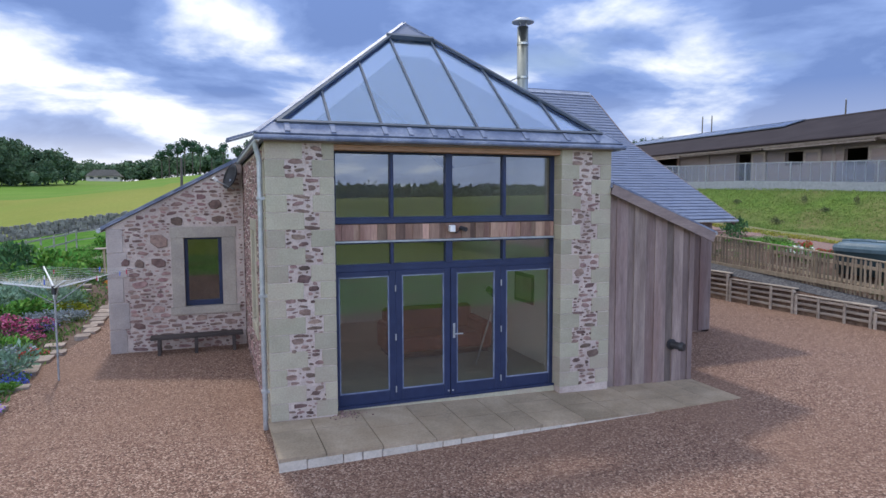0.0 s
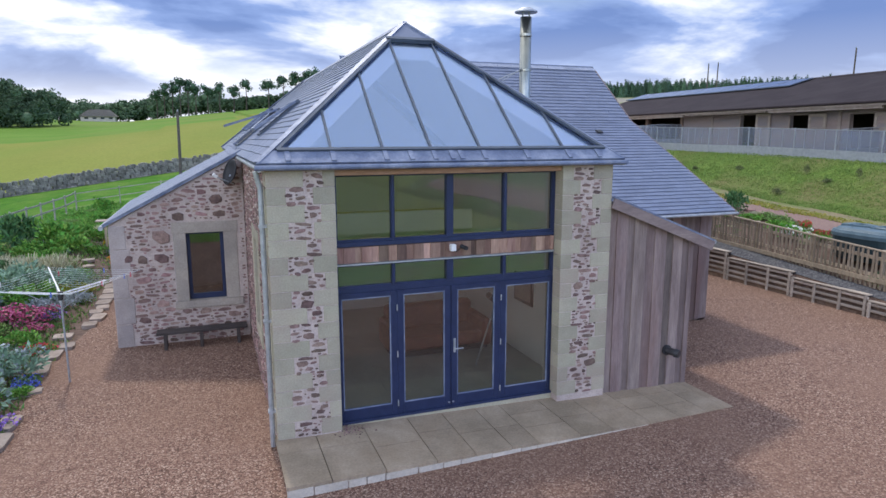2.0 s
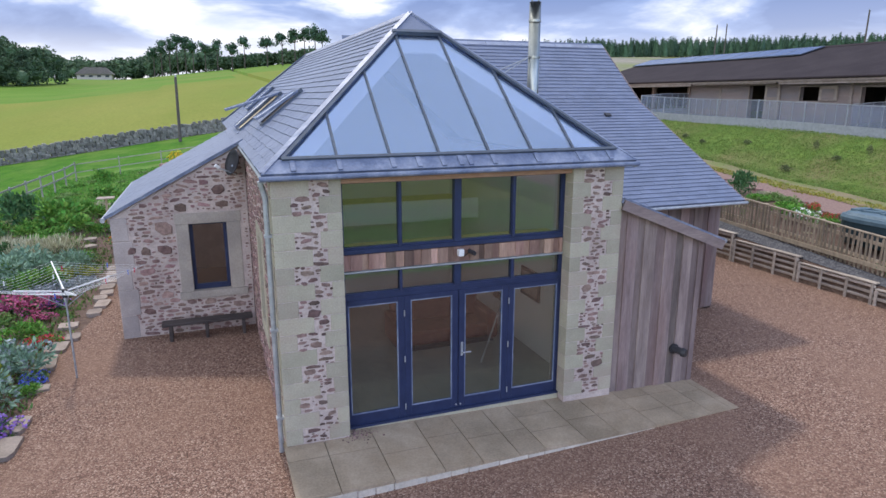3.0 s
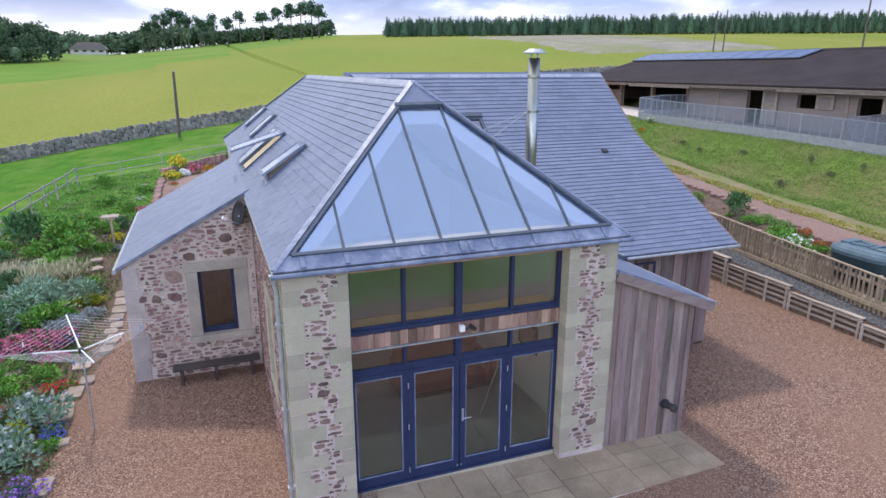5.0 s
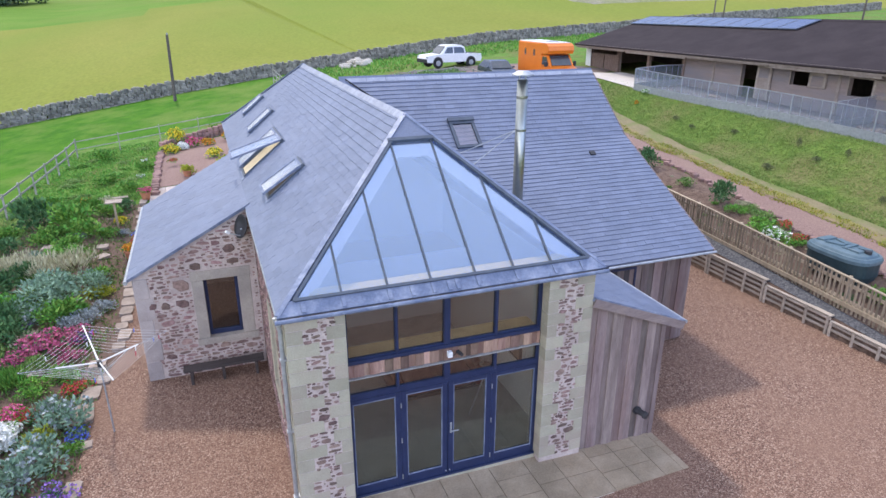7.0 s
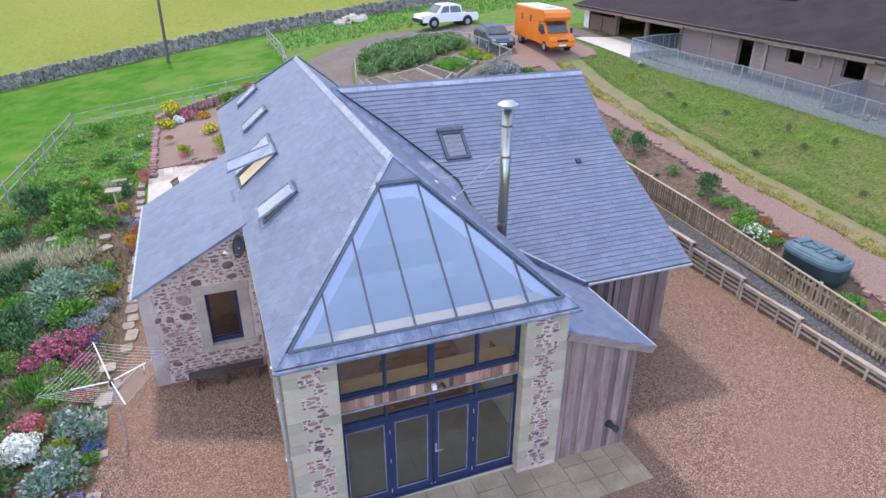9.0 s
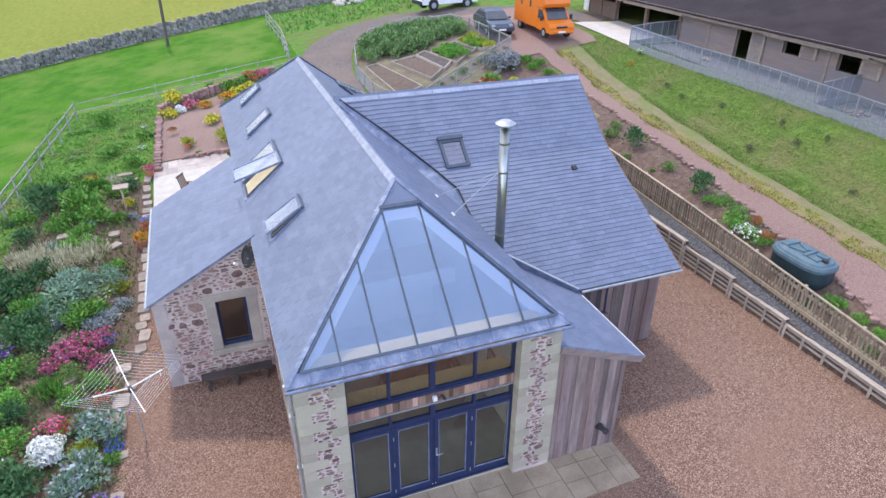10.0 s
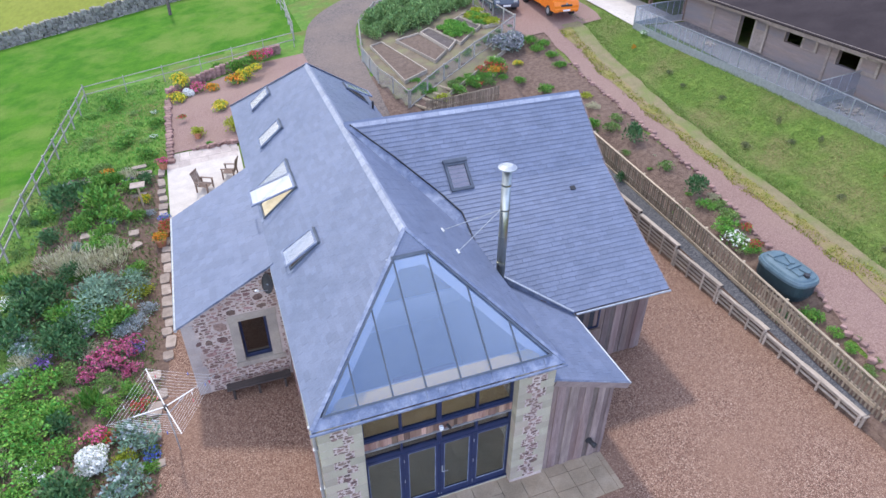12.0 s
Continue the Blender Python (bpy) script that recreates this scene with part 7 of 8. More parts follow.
# bird table
bt = thing("bird_table", (-7.42, 18.1, 0.4), "wooden bird table on a post", "bird table")
bz = ground_z(-7.42, 18.1)
part("post", Shape().cbox(-7.46, -7.38, 18.06, 18.14, bz - 0.1, bz + 1.15, 0.006), FENCEWOOD, bt)
part("tray", Shape().cbox(-7.72, -7.12, 17.85, 18.35, bz + 1.15, bz + 1.19, 0.006), GARDENSTONE, bt)

# paving slab terrace, edging stones, slabs among plants
paving = solid("paving", Shape().add([(-6.35, 12.6, 0.0), (-2.9, 12.6, 0.0), (-2.9, 21.8, ground_z(-2.9, 21.8)), (-6.35, 21.8, ground_z(-6, 21.8))], [(0, 1, 2, 3)]), CONCRETE, "bedding under the pale paving", "paving", "structure")
rnd = random.Random(23)
y = 12.7
while y < 21.7:
    hgt = rnd.choice([0.45, 0.6, 0.75])
    x = -6.3
    while x < -3.0:
        w = min(rnd.choice([0.45, 0.6, 0.9]), -2.95 - x)
        ring = []
        for xx, yy in ((x + 0.008, y + 0.008), (x + w - 0.008, y + 0.008), (x + w - 0.008, y + hgt - 0.008), (x + 0.008, y + hgt - 0.008)):
            ring.append((xx, yy, ground_z(xx, yy) + 0.03))
        part("paving_slab", Shape().prism(ring, (0, 0, 0.035)), TERRACEPAVE, paving)
        x += w
    y += hgt


def flat_stone(x, y, w, d, ang, name="stepping_stone", label="flat sandstone slab set among the plants", t=0.07):
    z = ground_z(x, y)
    rnd2 = random.Random(int(x * 100 + y * 37))
    c, s = math.cos(radians(ang)), math.sin(radians(ang))
    ring = []
    for fx, fy in ((-0.5, -0.4), (-0.36, -0.5), (0.42, -0.5), (0.5, -0.3), (0.5, 0.42), (0.3, 0.5), (-0.44, 0.5), (-0.5, 0.3)):
        px, py = w * fx * rnd2.uniform(0.88, 1.12), d * fy * rnd2.uniform(0.9, 1.1)
        ring.append((x + px * c - py * s, y + px * s + py * c, z - 0.02))
    return solid(name, Shape().prism(ring, (0, 0, t + 0.02)), GARDENSTONE, label, "stone", group="garden stones")


for x, y, w, d, a in [(-9.54, 16.3, 0.5, 0.4, 5), (-9.4, 15.6, 0.4, 0.3, 20), (-7.73, 15.2, 0.55, 0.4, 40), (-7.8, 16.1, 0.4, 0.4, 0), (-10.0, 21.3, 1.3, 0.7, -8), (-7.6, 21.6, 0.7, 0.3, 10), (-7.3, 21.0, 0.6, 0.3, 0), (-9.7, 4.3, 0.6, 0.8, 0), (-8.4, 7.2, 0.35, 0.25, 30),
                      (-7.05, 7.5, 0.4, 0.4, 0), (-6.9, 3.9, 0.35, 0.25, 10), (-9.2, 9.3, 0.4, 0.3, 0), (-7.6, 19.1, 0.6, 0.25, 15), (-7.25, 20.6, 0.4, 0.3, 0)]:
    flat_stone(x, y, w, d, a)
rnd = random.Random(3)
y = -3.0
while y < 20.5:
    L = rnd.uniform(0.4, 0.85)
    if y < 8 and rnd.random() < 0.6:
        if rnd.random() < 0.6:
            plant(rnd.choice(["mid", "grey", "green", "silver"]), -7.1, y + L / 2, rnd.uniform(0.22, 0.36), 0.7)
        y += L
        continue
    flat_stone(-6.95 + 0.4 * ss(5, 9, y) + rnd.uniform(-0.12, 0.05), y + L / 2, rnd.uniform(0.28, 0.42), L * 0.92, rnd.uniform(-6, 6), "edging_stone", "pale sandstone slab edging the garden bed", 0.10)
    y += L + rnd.uniform(0.01, 0.12)


# garden chairs on the paving
def garden_chair(x, y, ang):
    z = ground_z(x, y) + 0.065
    c = new("garden_chair")
    tagged(c, "slatted timber garden chair on the paving", "chair", "garden chairs")
    for sx in (-0.28, 0.28):
        for sy, h in ((-0.26, 0.62), (0.26, 0.62)):
            part("leg", Shape().cbox(sx - 0.03, sx + 0.03, sy - 0.03, sy + 0.03, 0, h, 0.005), BARNWOOD, c)
        part("armrest", Shape().cbox(sx - 0.045, sx + 0.045, -0.32, 0.3, 0.62, 0.65, 0.006), BARNWOOD, c)
    for k in range(5):
        part("seat_slat", Shape().box(-0.25, 0.25, -0.27 + k * 0.105, -0.18 + k * 0.105, 0.40, 0.425), BARNWOOD, c)
        xx = -0.22 + k * 0.11
        part("back_slat", Shape().bar((xx, 0.26, 0.42), (xx, 0.42, 1.02), 0.07, 0.02, (0, -1, 0)), BARNWOOD, c)
    part("top_rail", Shape().bar((-0.28, 0.42, 1.03), (0.28, 0.42, 1.03), 0.03, 0.08), BARNWOOD, c)
    c.matrix_basis = pose(x, y, z, 0, 0, ang)
    return c


garden_chair(-4.75, 18.5, 60)
garden_chair(-3.55, 19.2, -110)

# rotary airer
AX, AY, AZ = -6.34, 4.25, 1.78
airer = thing("rotary_airer", (AX, AY, 0), "open rotary clothes airer with four silver arms and lines", "clothes airer")
part("pole", Shape().tube((AX, AY, -0.05), (AX, AY, AZ + 0.02), 0.018, n=10), GALV, airer)
part("hub", Shape().tube((AX, AY, AZ - 0.12), (AX, AY, AZ + 0.04), 0.05, n=12), DARK, airer)
tips = []
for k in range(4):
    a = radians(108 + 90 * k)
    tip = Vector((AX + 1.42 * math.cos(a), AY + 1.42 * math.sin(a), AZ + 0.28))
    tips.append(tip)
    root = Vector((AX, AY, AZ))
    end = root.lerp(tip, 0.55) if k % 2 else tip
    part("arm", Shape().bar(root, end, 0.026 if k % 2 else 0.022, 0.024), WHITE, airer)
    if k % 2:
        part("arm_rod", Shape().tube(end, tip, 0.007, n=6), GALV, airer)
    part("brace", Shape().tube(Vector((AX, AY, AZ - 0.3)), root.lerp(tip, 0.42), 0.01, n=6), GALV, airer)
for f in [0.32 + 0.085 * i for i in range(9)]:
    for k in range(4):
        S = Shape()
        a, b = Vector((AX, AY, AZ)).lerp(tips[k], f), Vector((AX, AY, AZ)).lerp(tips[(k + 1) % 4], f)
        mid = (a + b) / 2 - Vector((0, 0, 0.03))
        S.tube(a, mid, 0.0022, n=4, caps=False).tube(mid, b, 0.0022, n=4, caps=False)
        part("line", S, WHITE, airer)
rnd = random.Random(2)
for k in range(9):
    i = rnd.randrange(4)
    f = 0.32 + 0.085 * rnd.randrange(3, 9)
    a, b = Vector((AX, AY, AZ)).lerp(tips[i], f), Vector((AX, AY, AZ)).lerp(tips[(i + 1) % 4], f)
    p = a.lerp(b, rnd.random())
    part("peg", Shape().box(p.x - 0.008, p.x + 0.008, p.y - 0.012, p.y + 0.012, p.z - 0.08, p.z + 0.01), [WHITE, PETALS["blue"], PETALS["red"]][k % 3], airer)


# ---- post and rail fences ----
def rail_fence(line, step, high, rails, material, label, name="rail_fence", wood=0.07, rail=(0.035, 0.075)):
    t = thing(name, (line[0][0], line[0][1], ground_z(*line[0])), label, "fence")
    pts = along(line, step)
    for p in pts:
        z = ground_z(p.x, p.y)
        part("post", Shape().cbox(p.x - wood / 2, p.x + wood / 2, p.y - wood / 2, p.y + wood / 2, z - 0.15, z + high + 0.06, 0.006), material, t)
    for p, q in zip(pts, pts[1:]):
        for h in rails:
            part("rail", Shape().bar((p.x, p.y, ground_z(p.x, p.y) + h), (q.x, q.y, ground_z(q.x, q.y) + h), *rail), material, t)
    return t


rail_fence([(-13.1, 2.0), (-12.55, 12.0), (-12.05, 19.0), (-10.7, 31.8)], 1.9, 1.05, (1.0, 0.55), GREYRAIL, "silvered two-rail timber fence along the garden")
rail_fence([(-10.7, 31.8), (-4, 32.7), (2.0, 33.5)], 2.2, 1.0, (0.95, 0.5), GREYRAIL, "silvered two-rail timber fence behind the garden", wood=0.05, rail=(0.025, 0.05))
rail_fence([(2.2, 34.8), (2.5, 40.0), (2.3, 47.5)], 1.8, 1.2, (1.15, 0.8, 0.4), GREYRAIL, "pale timber fence and gate beside the drive")
LOOP = [(6.2, 22.0), (5.35, 25.0), (5.3, 28.4), (6.3, 33.0), (8.2, 36.2), (11.5, 37.2), (14.2, 35.9), (14.7, 33.6), (15.2, 27.9)]
curved = rail_fence(LOOP[:-1], 1.5, 0.95, (0.92,), GREYRAIL, "pale curved netted fence round the vegetable plot", name="garden_fence")
straight = rail_fence([(6.3, 22.0), (15.2, 27.9), (14.75, 33.6)], 1.6, 0.95, (0.92, 0.06), GREYRAIL, "netted timber fence beside the vegetable plot", name="garden_fence")
for t, way in ((curved, along(LOOP[:-1], 1.5)), (straight, along([(6.3, 22.0), (15.2, 27.9), (14.75, 33.6)], 1.6))):
    for p, q in zip(way, way[1:]):
        zp, zq = ground_z(p.x, p.y), ground_z(q.x, q.y)
        part("netting", Shape().add([(p.x, p.y, zp + 0.08), (q.x, q.y, zq + 0.08), (q.x, q.y, zq + 0.88), (p.x, p.y, zp + 0.88)], [(0, 1, 2, 3)]), MESH, t)
short = thing("picket_fence", (9, 22, 1.8), "short weathered picket fence on the bank", "fence")
for k in range(40):
    px, py = 7.0 + 0.1 * k * 1.05, 21.3 - 0.004 * k
    piece("picket", PK, short, pose(px, py, ground_z(px, py) - 0.05, 0, 0, 90) @ Matrix.Diagonal((1, 1, 0.8, 1)))
for h in (0.2, 0.6):
    part("rail", Shape().bar((6.9, 21.34, ground_z(6.9, 21.3) + h), (11.2, 21.2, ground_z(11.2, 21.2) + h), 0.04, 0.07), FENCEWOOD, short)

# ---- vegetable plot ----
def inside_loop(x, y, ring):
    hit = False
    for (x0, y0), (x1, y1) in zip(ring, ring[1:] + ring[:1]):
        if (y0 > y) != (y1 > y) and x < x0 + (y - y0) * (x1 - x0) / (y1 - y0):
            hit = not hit
    return hit


S = Shape()
index = {}
for jy in range(44):
    for ix in range(32):
        cell = []
        if not inside_loop(5 + (ix + 0.5) * 0.36, 21.8 + (jy + 0.5) * 0.36, LOOP):
            continue
        for ax, ay in ((ix, jy), (ix + 1, jy), (ix + 1, jy + 1), (ix, jy + 1)):
            if (ax, ay) not in index:
                px, py = 5 + ax * 0.36, 21.8 + ay * 0.36
                index[ax, ay] = len(S.v)
                S.v.append((px, py, ground_z(px, py) + 0.05))
            cell.append(index[ax, ay])
        S.f.append(tuple(cell))
PLOTPATH = surface("trodden_soil", (0.135, 0.105, 0.07), (0.185, 0.145, 0.10), 2.0, 0.95, 0.5, 20, c3=(0.19, 0.18, 0.09), scale3=0.9)
solid("vegetable_plot", S, PLOTPATH, "trodden brown earth of the vegetable plot", "soil", "structure", smooth=True)
BEDBOARD = surface("bed_board", (0.33, 0.28, 0.22), (0.44, 0.38, 0.30), 7, 0.9, 0.3, 40, vary=0.2)
DARKSOIL = surface("damp_soil", (0.075, 0.06, 0.055), (0.12, 0.10, 0.09), 4, 0.95, 0.6, 22)
BEDSOIL = surface("bed_soil", (0.115, 0.08, 0.058), (0.165, 0.118, 0.088), 4, 0.95, 0.8, 16, depth=0.05)


def bed(ring, soil, crop, label, dense=6.0, r=(0.34, 0.5)):
    """A board-edged bed on four corners, with its crop."""
    cx, cy = sum(p[0] for p in ring) / 4, sum(p[1] for p in ring) / 4
    t = thing("raised_bed", (cx, cy, ground_z(cx, cy)), label, "raised bed", "vegetable beds")
    P = lambda q, h: Vector((q[0], q[1], ground_z(q[0], q[1]) + 0.05 + h))
    for a, c in zip(ring, ring[1:] + ring[:1]):
        part("board", Shape().bar(P(a, 0.1), P(c, 0.1), 0.06, 0.22), BEDBOARD, t)
    S = Shape()
    for k in range(7):
        for i in range(7):
            u, v = i / 6, k / 6
            q = [lerp(lerp(ring[0][n], ring[1][n], u), lerp(ring[3][n], ring[2][n], u), v) for n in (0, 1)]
            S.v.append(P(q, 0.12 + 0.05 * noise.noise(Vector((q[0] * 3, q[1] * 3, 1)))))
    S.f = [(k * 7 + i, k * 7 + i + 1, k * 7 + i + 8, k * 7 + i + 7) for k in range(6) for i in range(6)]
    part("soil", S, soil, t, smooth=True)
    if crop:
        rnd = random.Random(int(cx * 10))
        area = math.dist(ring[0], ring[1]) * math.dist(ring[1], ring[2])
        for _ in range(int(area * dense)):
            u, v = rnd.uniform(0.1, 0.9), rnd.uniform(0.05, 0.95)
            q = [lerp(lerp(ring[0][n], ring[1][n], u), lerp(ring[3][n], ring[2][n], u), v) for n in (0, 1)]
            plant(rnd.choice(crop), q[0], q[1], rnd.uniform(*r), 0.9, z=P(q, 0.1).z)


bed([(6.3, 30.2), (7.1, 30.4), (8.25, 24.9), (6.7, 24.2)], BEDSOIL, "", "board-edged bed of bare soil")
bed([(8.0, 30.2), (9.65, 30.5), (10.2, 26.9), (9.1, 25.8)], BEDSOIL, "", "board-edged bed of bare soil")
bed([(9.8, 30.6), (10.5, 31.0), (11.15, 27.8), (10.35, 26.9)], DARKSOIL, "", "narrow board-edged bed of dark soil")
bed([(10.7, 30.4), (12.2, 31.3), (12.75, 28.8), (11.3, 27.3)], BEDSOIL, ["salad", "salad", "lime"], "board-edged bed of leafy greens")
bed([(12.4, 31.4), (12.95, 31.8), (13.5, 29.4), (12.95, 28.9)], DARKSOIL, "", "narrow board-edged bed of dark soil")
bed([(13.1, 32.0), (14.4, 32.4), (14.75, 29.2), (13.7, 29.1)], BEDSOIL, ["lettuce", "lettuce", "salad"], "board-edged bed of yellow-green lettuce")
rnd = random.Random(9)
for k in range(9):
    plant("salad", rnd.uniform(6.6, 8.0), rnd.uniform(22.9, 24.4), rnd.uniform(0.28, 0.42), 0.9)
for k in range(6):
    plant("salad", 6.5 + 0.13 * k, 29.2 - 0.05 * k, 0.2, 0.8)
for k in range(11):
    f = k / 10
    plant("mid", lerp(8.2, 15.0, f) + rnd.uniform(-0.2, 0.2), lerp(23.7, 28.0, f) + 0.5, rnd.uniform(0.2, 0.4), 1.0)
# tall crops and bushes behind the beds
count = 0
while count < 84:
    x, y = rnd.uniform(5.6, 15.2), rnd.uniform(30.5, 37)
    front = 31.5 + max(0, x - 9.5) * 0.5
    if y < front or not inside_loop(x, y, LOOP) or not inside_loop(x - 0.4, y + 0.3, LOOP):
        continue
    tall = 1.5 if x < 9 and y > 33.5 else 1.15
    plant("hedge", x, y, rnd.uniform(0.5, 0.72), rnd.uniform(0.9, 1.15) * tall)
    count += 1
band("plot_path", [(7.6, 22.3), (10.6, 24.2), (15.2, 27.2)], 1.0, PLOTPATH, "narrow trodden path below the vegetable plot", "path", 0.06)
for a, c in (((8.1, 21.9), (11.0, 23.7)), ((11.0, 23.7), (13.4, 25.3))):
    solid("edging_board", Shape().bar((a[0], a[1], ground_z(*a) + 0.1), (c[0], c[1], ground_z(*c) + 0.1), 0.06, 0.24), BEDBOARD, "weathered board edging a narrow path", "board")
for k in range(4):
    f = k / 3
    x, y = lerp(6.9, 8.6, f), lerp(21.7, 22.9, f)
    solid("log_step", Shape().tube((x + 0.3, y - 0.5, ground_z(x, y) + 0.08), (x - 0.3, y + 0.5, ground_z(x, y) + 0.08), 0.09, n=8), FENCEWOOD, "round timber step on the earth path", "step", group="log steps")
plant("lavender", 13.6, 25.5, 1.25, 0.85)
plant("lavender", 14.4, 26.2, 0.8, 0.9)
plant("red", 12.3, 23.6, 0.5, 0.9)
plant("red", 11.9, 24.1, 0.45, 0.9)
plant("spiky", 15.2, 25.6, 0.5, 1.2)
plant("spiky", 15.7, 24.9, 0.45, 1.2)
for k in range(16):
    plant(rnd.choice(["mid", "green", "red", "straw", "spiky"]), rnd.uniform(9.2, 12.3), rnd.uniform(22.0, 23.6), rnd.uniform(0.3, 0.55), 0.9)
for x, y, r, kind in [(12.2, 24.0, 0.6, "green"), (11.2, 23.6, 0.5, "red"), (11.8, 23.3, 0.5, "orange"), (10.2, 22.8, 0.6, "green"), (9.2, 22.4, 0.5, "green"), (15.1, 24.6, 0.5, "spiky"), (15.6, 23.6, 0.45, "spiky"), (15.5, 22.3, 0.45, "spiky"), (12.8, 22.0, 0.4, "green"), (13.6, 20.4, 0.5, "green"), (8.2, 22.0, 0.5, "yellowgreen"), (13.4, 23.6, 0.35, "yellow")]:
    plant(kind, x, y, r, 0.9)

# right border and bank
for kind, x, y, r, h in [("dark", 14.59, 13.5, 0.55, 1.45), ("dark", 14.48, 8.8, 0.53, 1.5), ("mid", 14.55, 10.9, 0.42, 0.9), ("lime", 14.3, 7.85, 0.42, 0.75), ("mid", 14.75, 7.6, 0.35, 1.0), ("lime", 14.1, 6.5, 0.62, 0.7), ("mid", 14.5, 6.9, 0.5, 0.8), ("daisy", 13.94, 5.65, 0.6, 0.8), ("red", 14.65, 6.0, 0.28, 1.3),
                         ("red", 14.3, 5.1, 0.32, 0.9), ("lime", 14.1, 4.95, 0.35, 0.8), ("straw", 14.9, 8.2, 0.3, 1.1), ("mid", 13.9, 13.0, 0.3, 0.9), ("mid", 14.3, 14.9, 0.5, 0.9), ("green", 13.9, 16.0, 0.5, 0.9), ("mid", 15.0, 15.6, 0.4, 1.0), ("straw", 14.6, 17.2, 0.45, 0.9), ("green", 13.6, 1.6, 0.42, 1.0), ("lime", 13.75, 0.75, 0.28, 0.9), ("lime", 13.7, 0.1, 0.25, 0.9),
                         ("mid", 13.5, -0.8, 0.3, 0.9), ("straw", 13.4, -1.6, 0.35, 1.0), ("dark", 12.95, 11.8, 0.3, 1.3), ("dark", 13.0, 2.2, 0.3, 1.2), ("mid", 13.05, -0.2, 0.35, 1.1), ("yellowgreen", 14.9, 18.4, 0.4, 0.9),
                         ("pine_bush", 20.25, 14.4, 0.22, 0.8), ("pine_bush", 18.87, 10.9, 0.27, 0.8), ("pine_bush", 20.12, 9.75, 0.24, 0.7), ("pine_bush", 20.57, 11.05, 0.13, 2.4), ("pine_bush", 20.78, 8.85, 0.13, 2.2), ("pine_bush", 19.97, 18.25, 0.22, 0.8), ("pine_bush", 19.73, 16.75, 0.2, 0.9), ("orange", 20.07, 21.9, 0.16, 2.2), ("daisy", 21.3, 22.7, 0.36, 0.9), ("red", 20.9, 5.6, 0.14, 1.8), ("pine_bush", 19.3, 6.0, 0.2, 0.8), ("pine_bush", 20.6, 4.2, 0.19, 1.0), ("pine_bush", 18.4, 3.0, 0.22, 0.8)]:
    plant(kind, x, y, r, h)
rnd = random.Random(15)
for k in range(34):
    plant(rnd.choice(["mid", "green", "straw", "mid"]), rnd.uniform(13.1, 14.9), rnd.uniform(-2.5, 20), rnd.uniform(0.07, 0.17), 0.8)
rnd = random.Random(14)
kerb_line = thing("border_stones", (14.5, 8, 1.6), "row of rough stones edging the track", "stones")
for k in range(95):
    y = -3 + k * 0.27
    x = stone_edge(y) - 0.05 + rnd.uniform(-0.12, 0.12)
    s = rnd.uniform(0.10, 0.22)
    piece("stone", SM, kerb_line, pose(x, y, ground_z(x, y) - 0.03, 0, 0, rnd.uniform(0, 90)) @ Matrix.Diagonal((s, s * 1.2, s * 0.8, 1)))


# ---- grass blades ----
def tufts(name, n, region, size, material, label, seed, keep=None):
    rnd2 = random.Random(seed)
    random.seed(seed)
    S = Shape()
    x0, x1, y0, y1 = region
    for _ in range(n):
        x, y = rnd2.uniform(x0, x1), rnd2.uniform(y0, y1)
        if keep and not keep(x, y):
            continue
        z = ground_z(x, y)
        for _ in range(3):
            d = Vector((rnd2.gauss(0, 0.5), rnd2.gauss(0, 0.5), 1))
            S.leaf((x + rnd2.gauss(0, 0.05), y + rnd2.gauss(0, 0.05), z - 0.02), d, size * rnd2.uniform(0.6, 1.4), 0.3)
    return solid(name, S, material, label, "grass", "stuff")


tufts("rough_grass", 9000, (-12.8, -6.9, -4, 22), 0.12, LEAVES["mid"], "rough grass and weeds between garden plants", 41)
tufts("garden_lawn_grass", 6000, (-12.3, -6.3, 21, 33), 0.10, LEAVES["lime"], "rough green grass behind the garden beds", 42)
tufts("bank_tufts", 26000, (17.6, 22.3, -8, 27), 0.08, LEAVES["bankgrass"], "short tussocky grass on the bank", 45, lambda x, y: x > bank_edge(y) - 0.1 + 0.25 * noise.noise(Vector((x, y * 0.7, 9))))


def strip_here(x, y):
    """Broken clumps of grass down the middle of the track."""
    mid = (track_edge(y) + verge_edge(y)) / 2
    wide = (verge_edge(y) - track_edge(y)) * (0.48 + 0.5 * noise.noise(Vector((x * 0.7, y * 0.55, 5))))
    return abs(x - mid) < wide and noise.noise(Vector((x * 2.3, y * 1.6, 8))) > -0.25


tufts("track_grass", 48000, (15.4, 18.4, -8, 26.2), 0.11, LEAVES["track"], "olive and yellow grass down the middle of the track", 44, strip_here)
tufts("track_edge_grass", 16000, (16.6, 19.6, -8, 28), 0.09, LEAVES["bankgrass"], "short grass creeping over the edge of the verge", 47, lambda x, y: abs(x - bank_edge(y)) < 0.25 + 0.35 * noise.noise(Vector((x, y * 0.8, 2))))
tufts("verge_grass", 7000, (3, 40, 42, 62), 0.24, LEAVES["green"], "long grass along the foot of the field wall", 46, lambda x, y: wall_line(x) - 9 + 0.05 * x < y < wall_line(x) - 0.5)

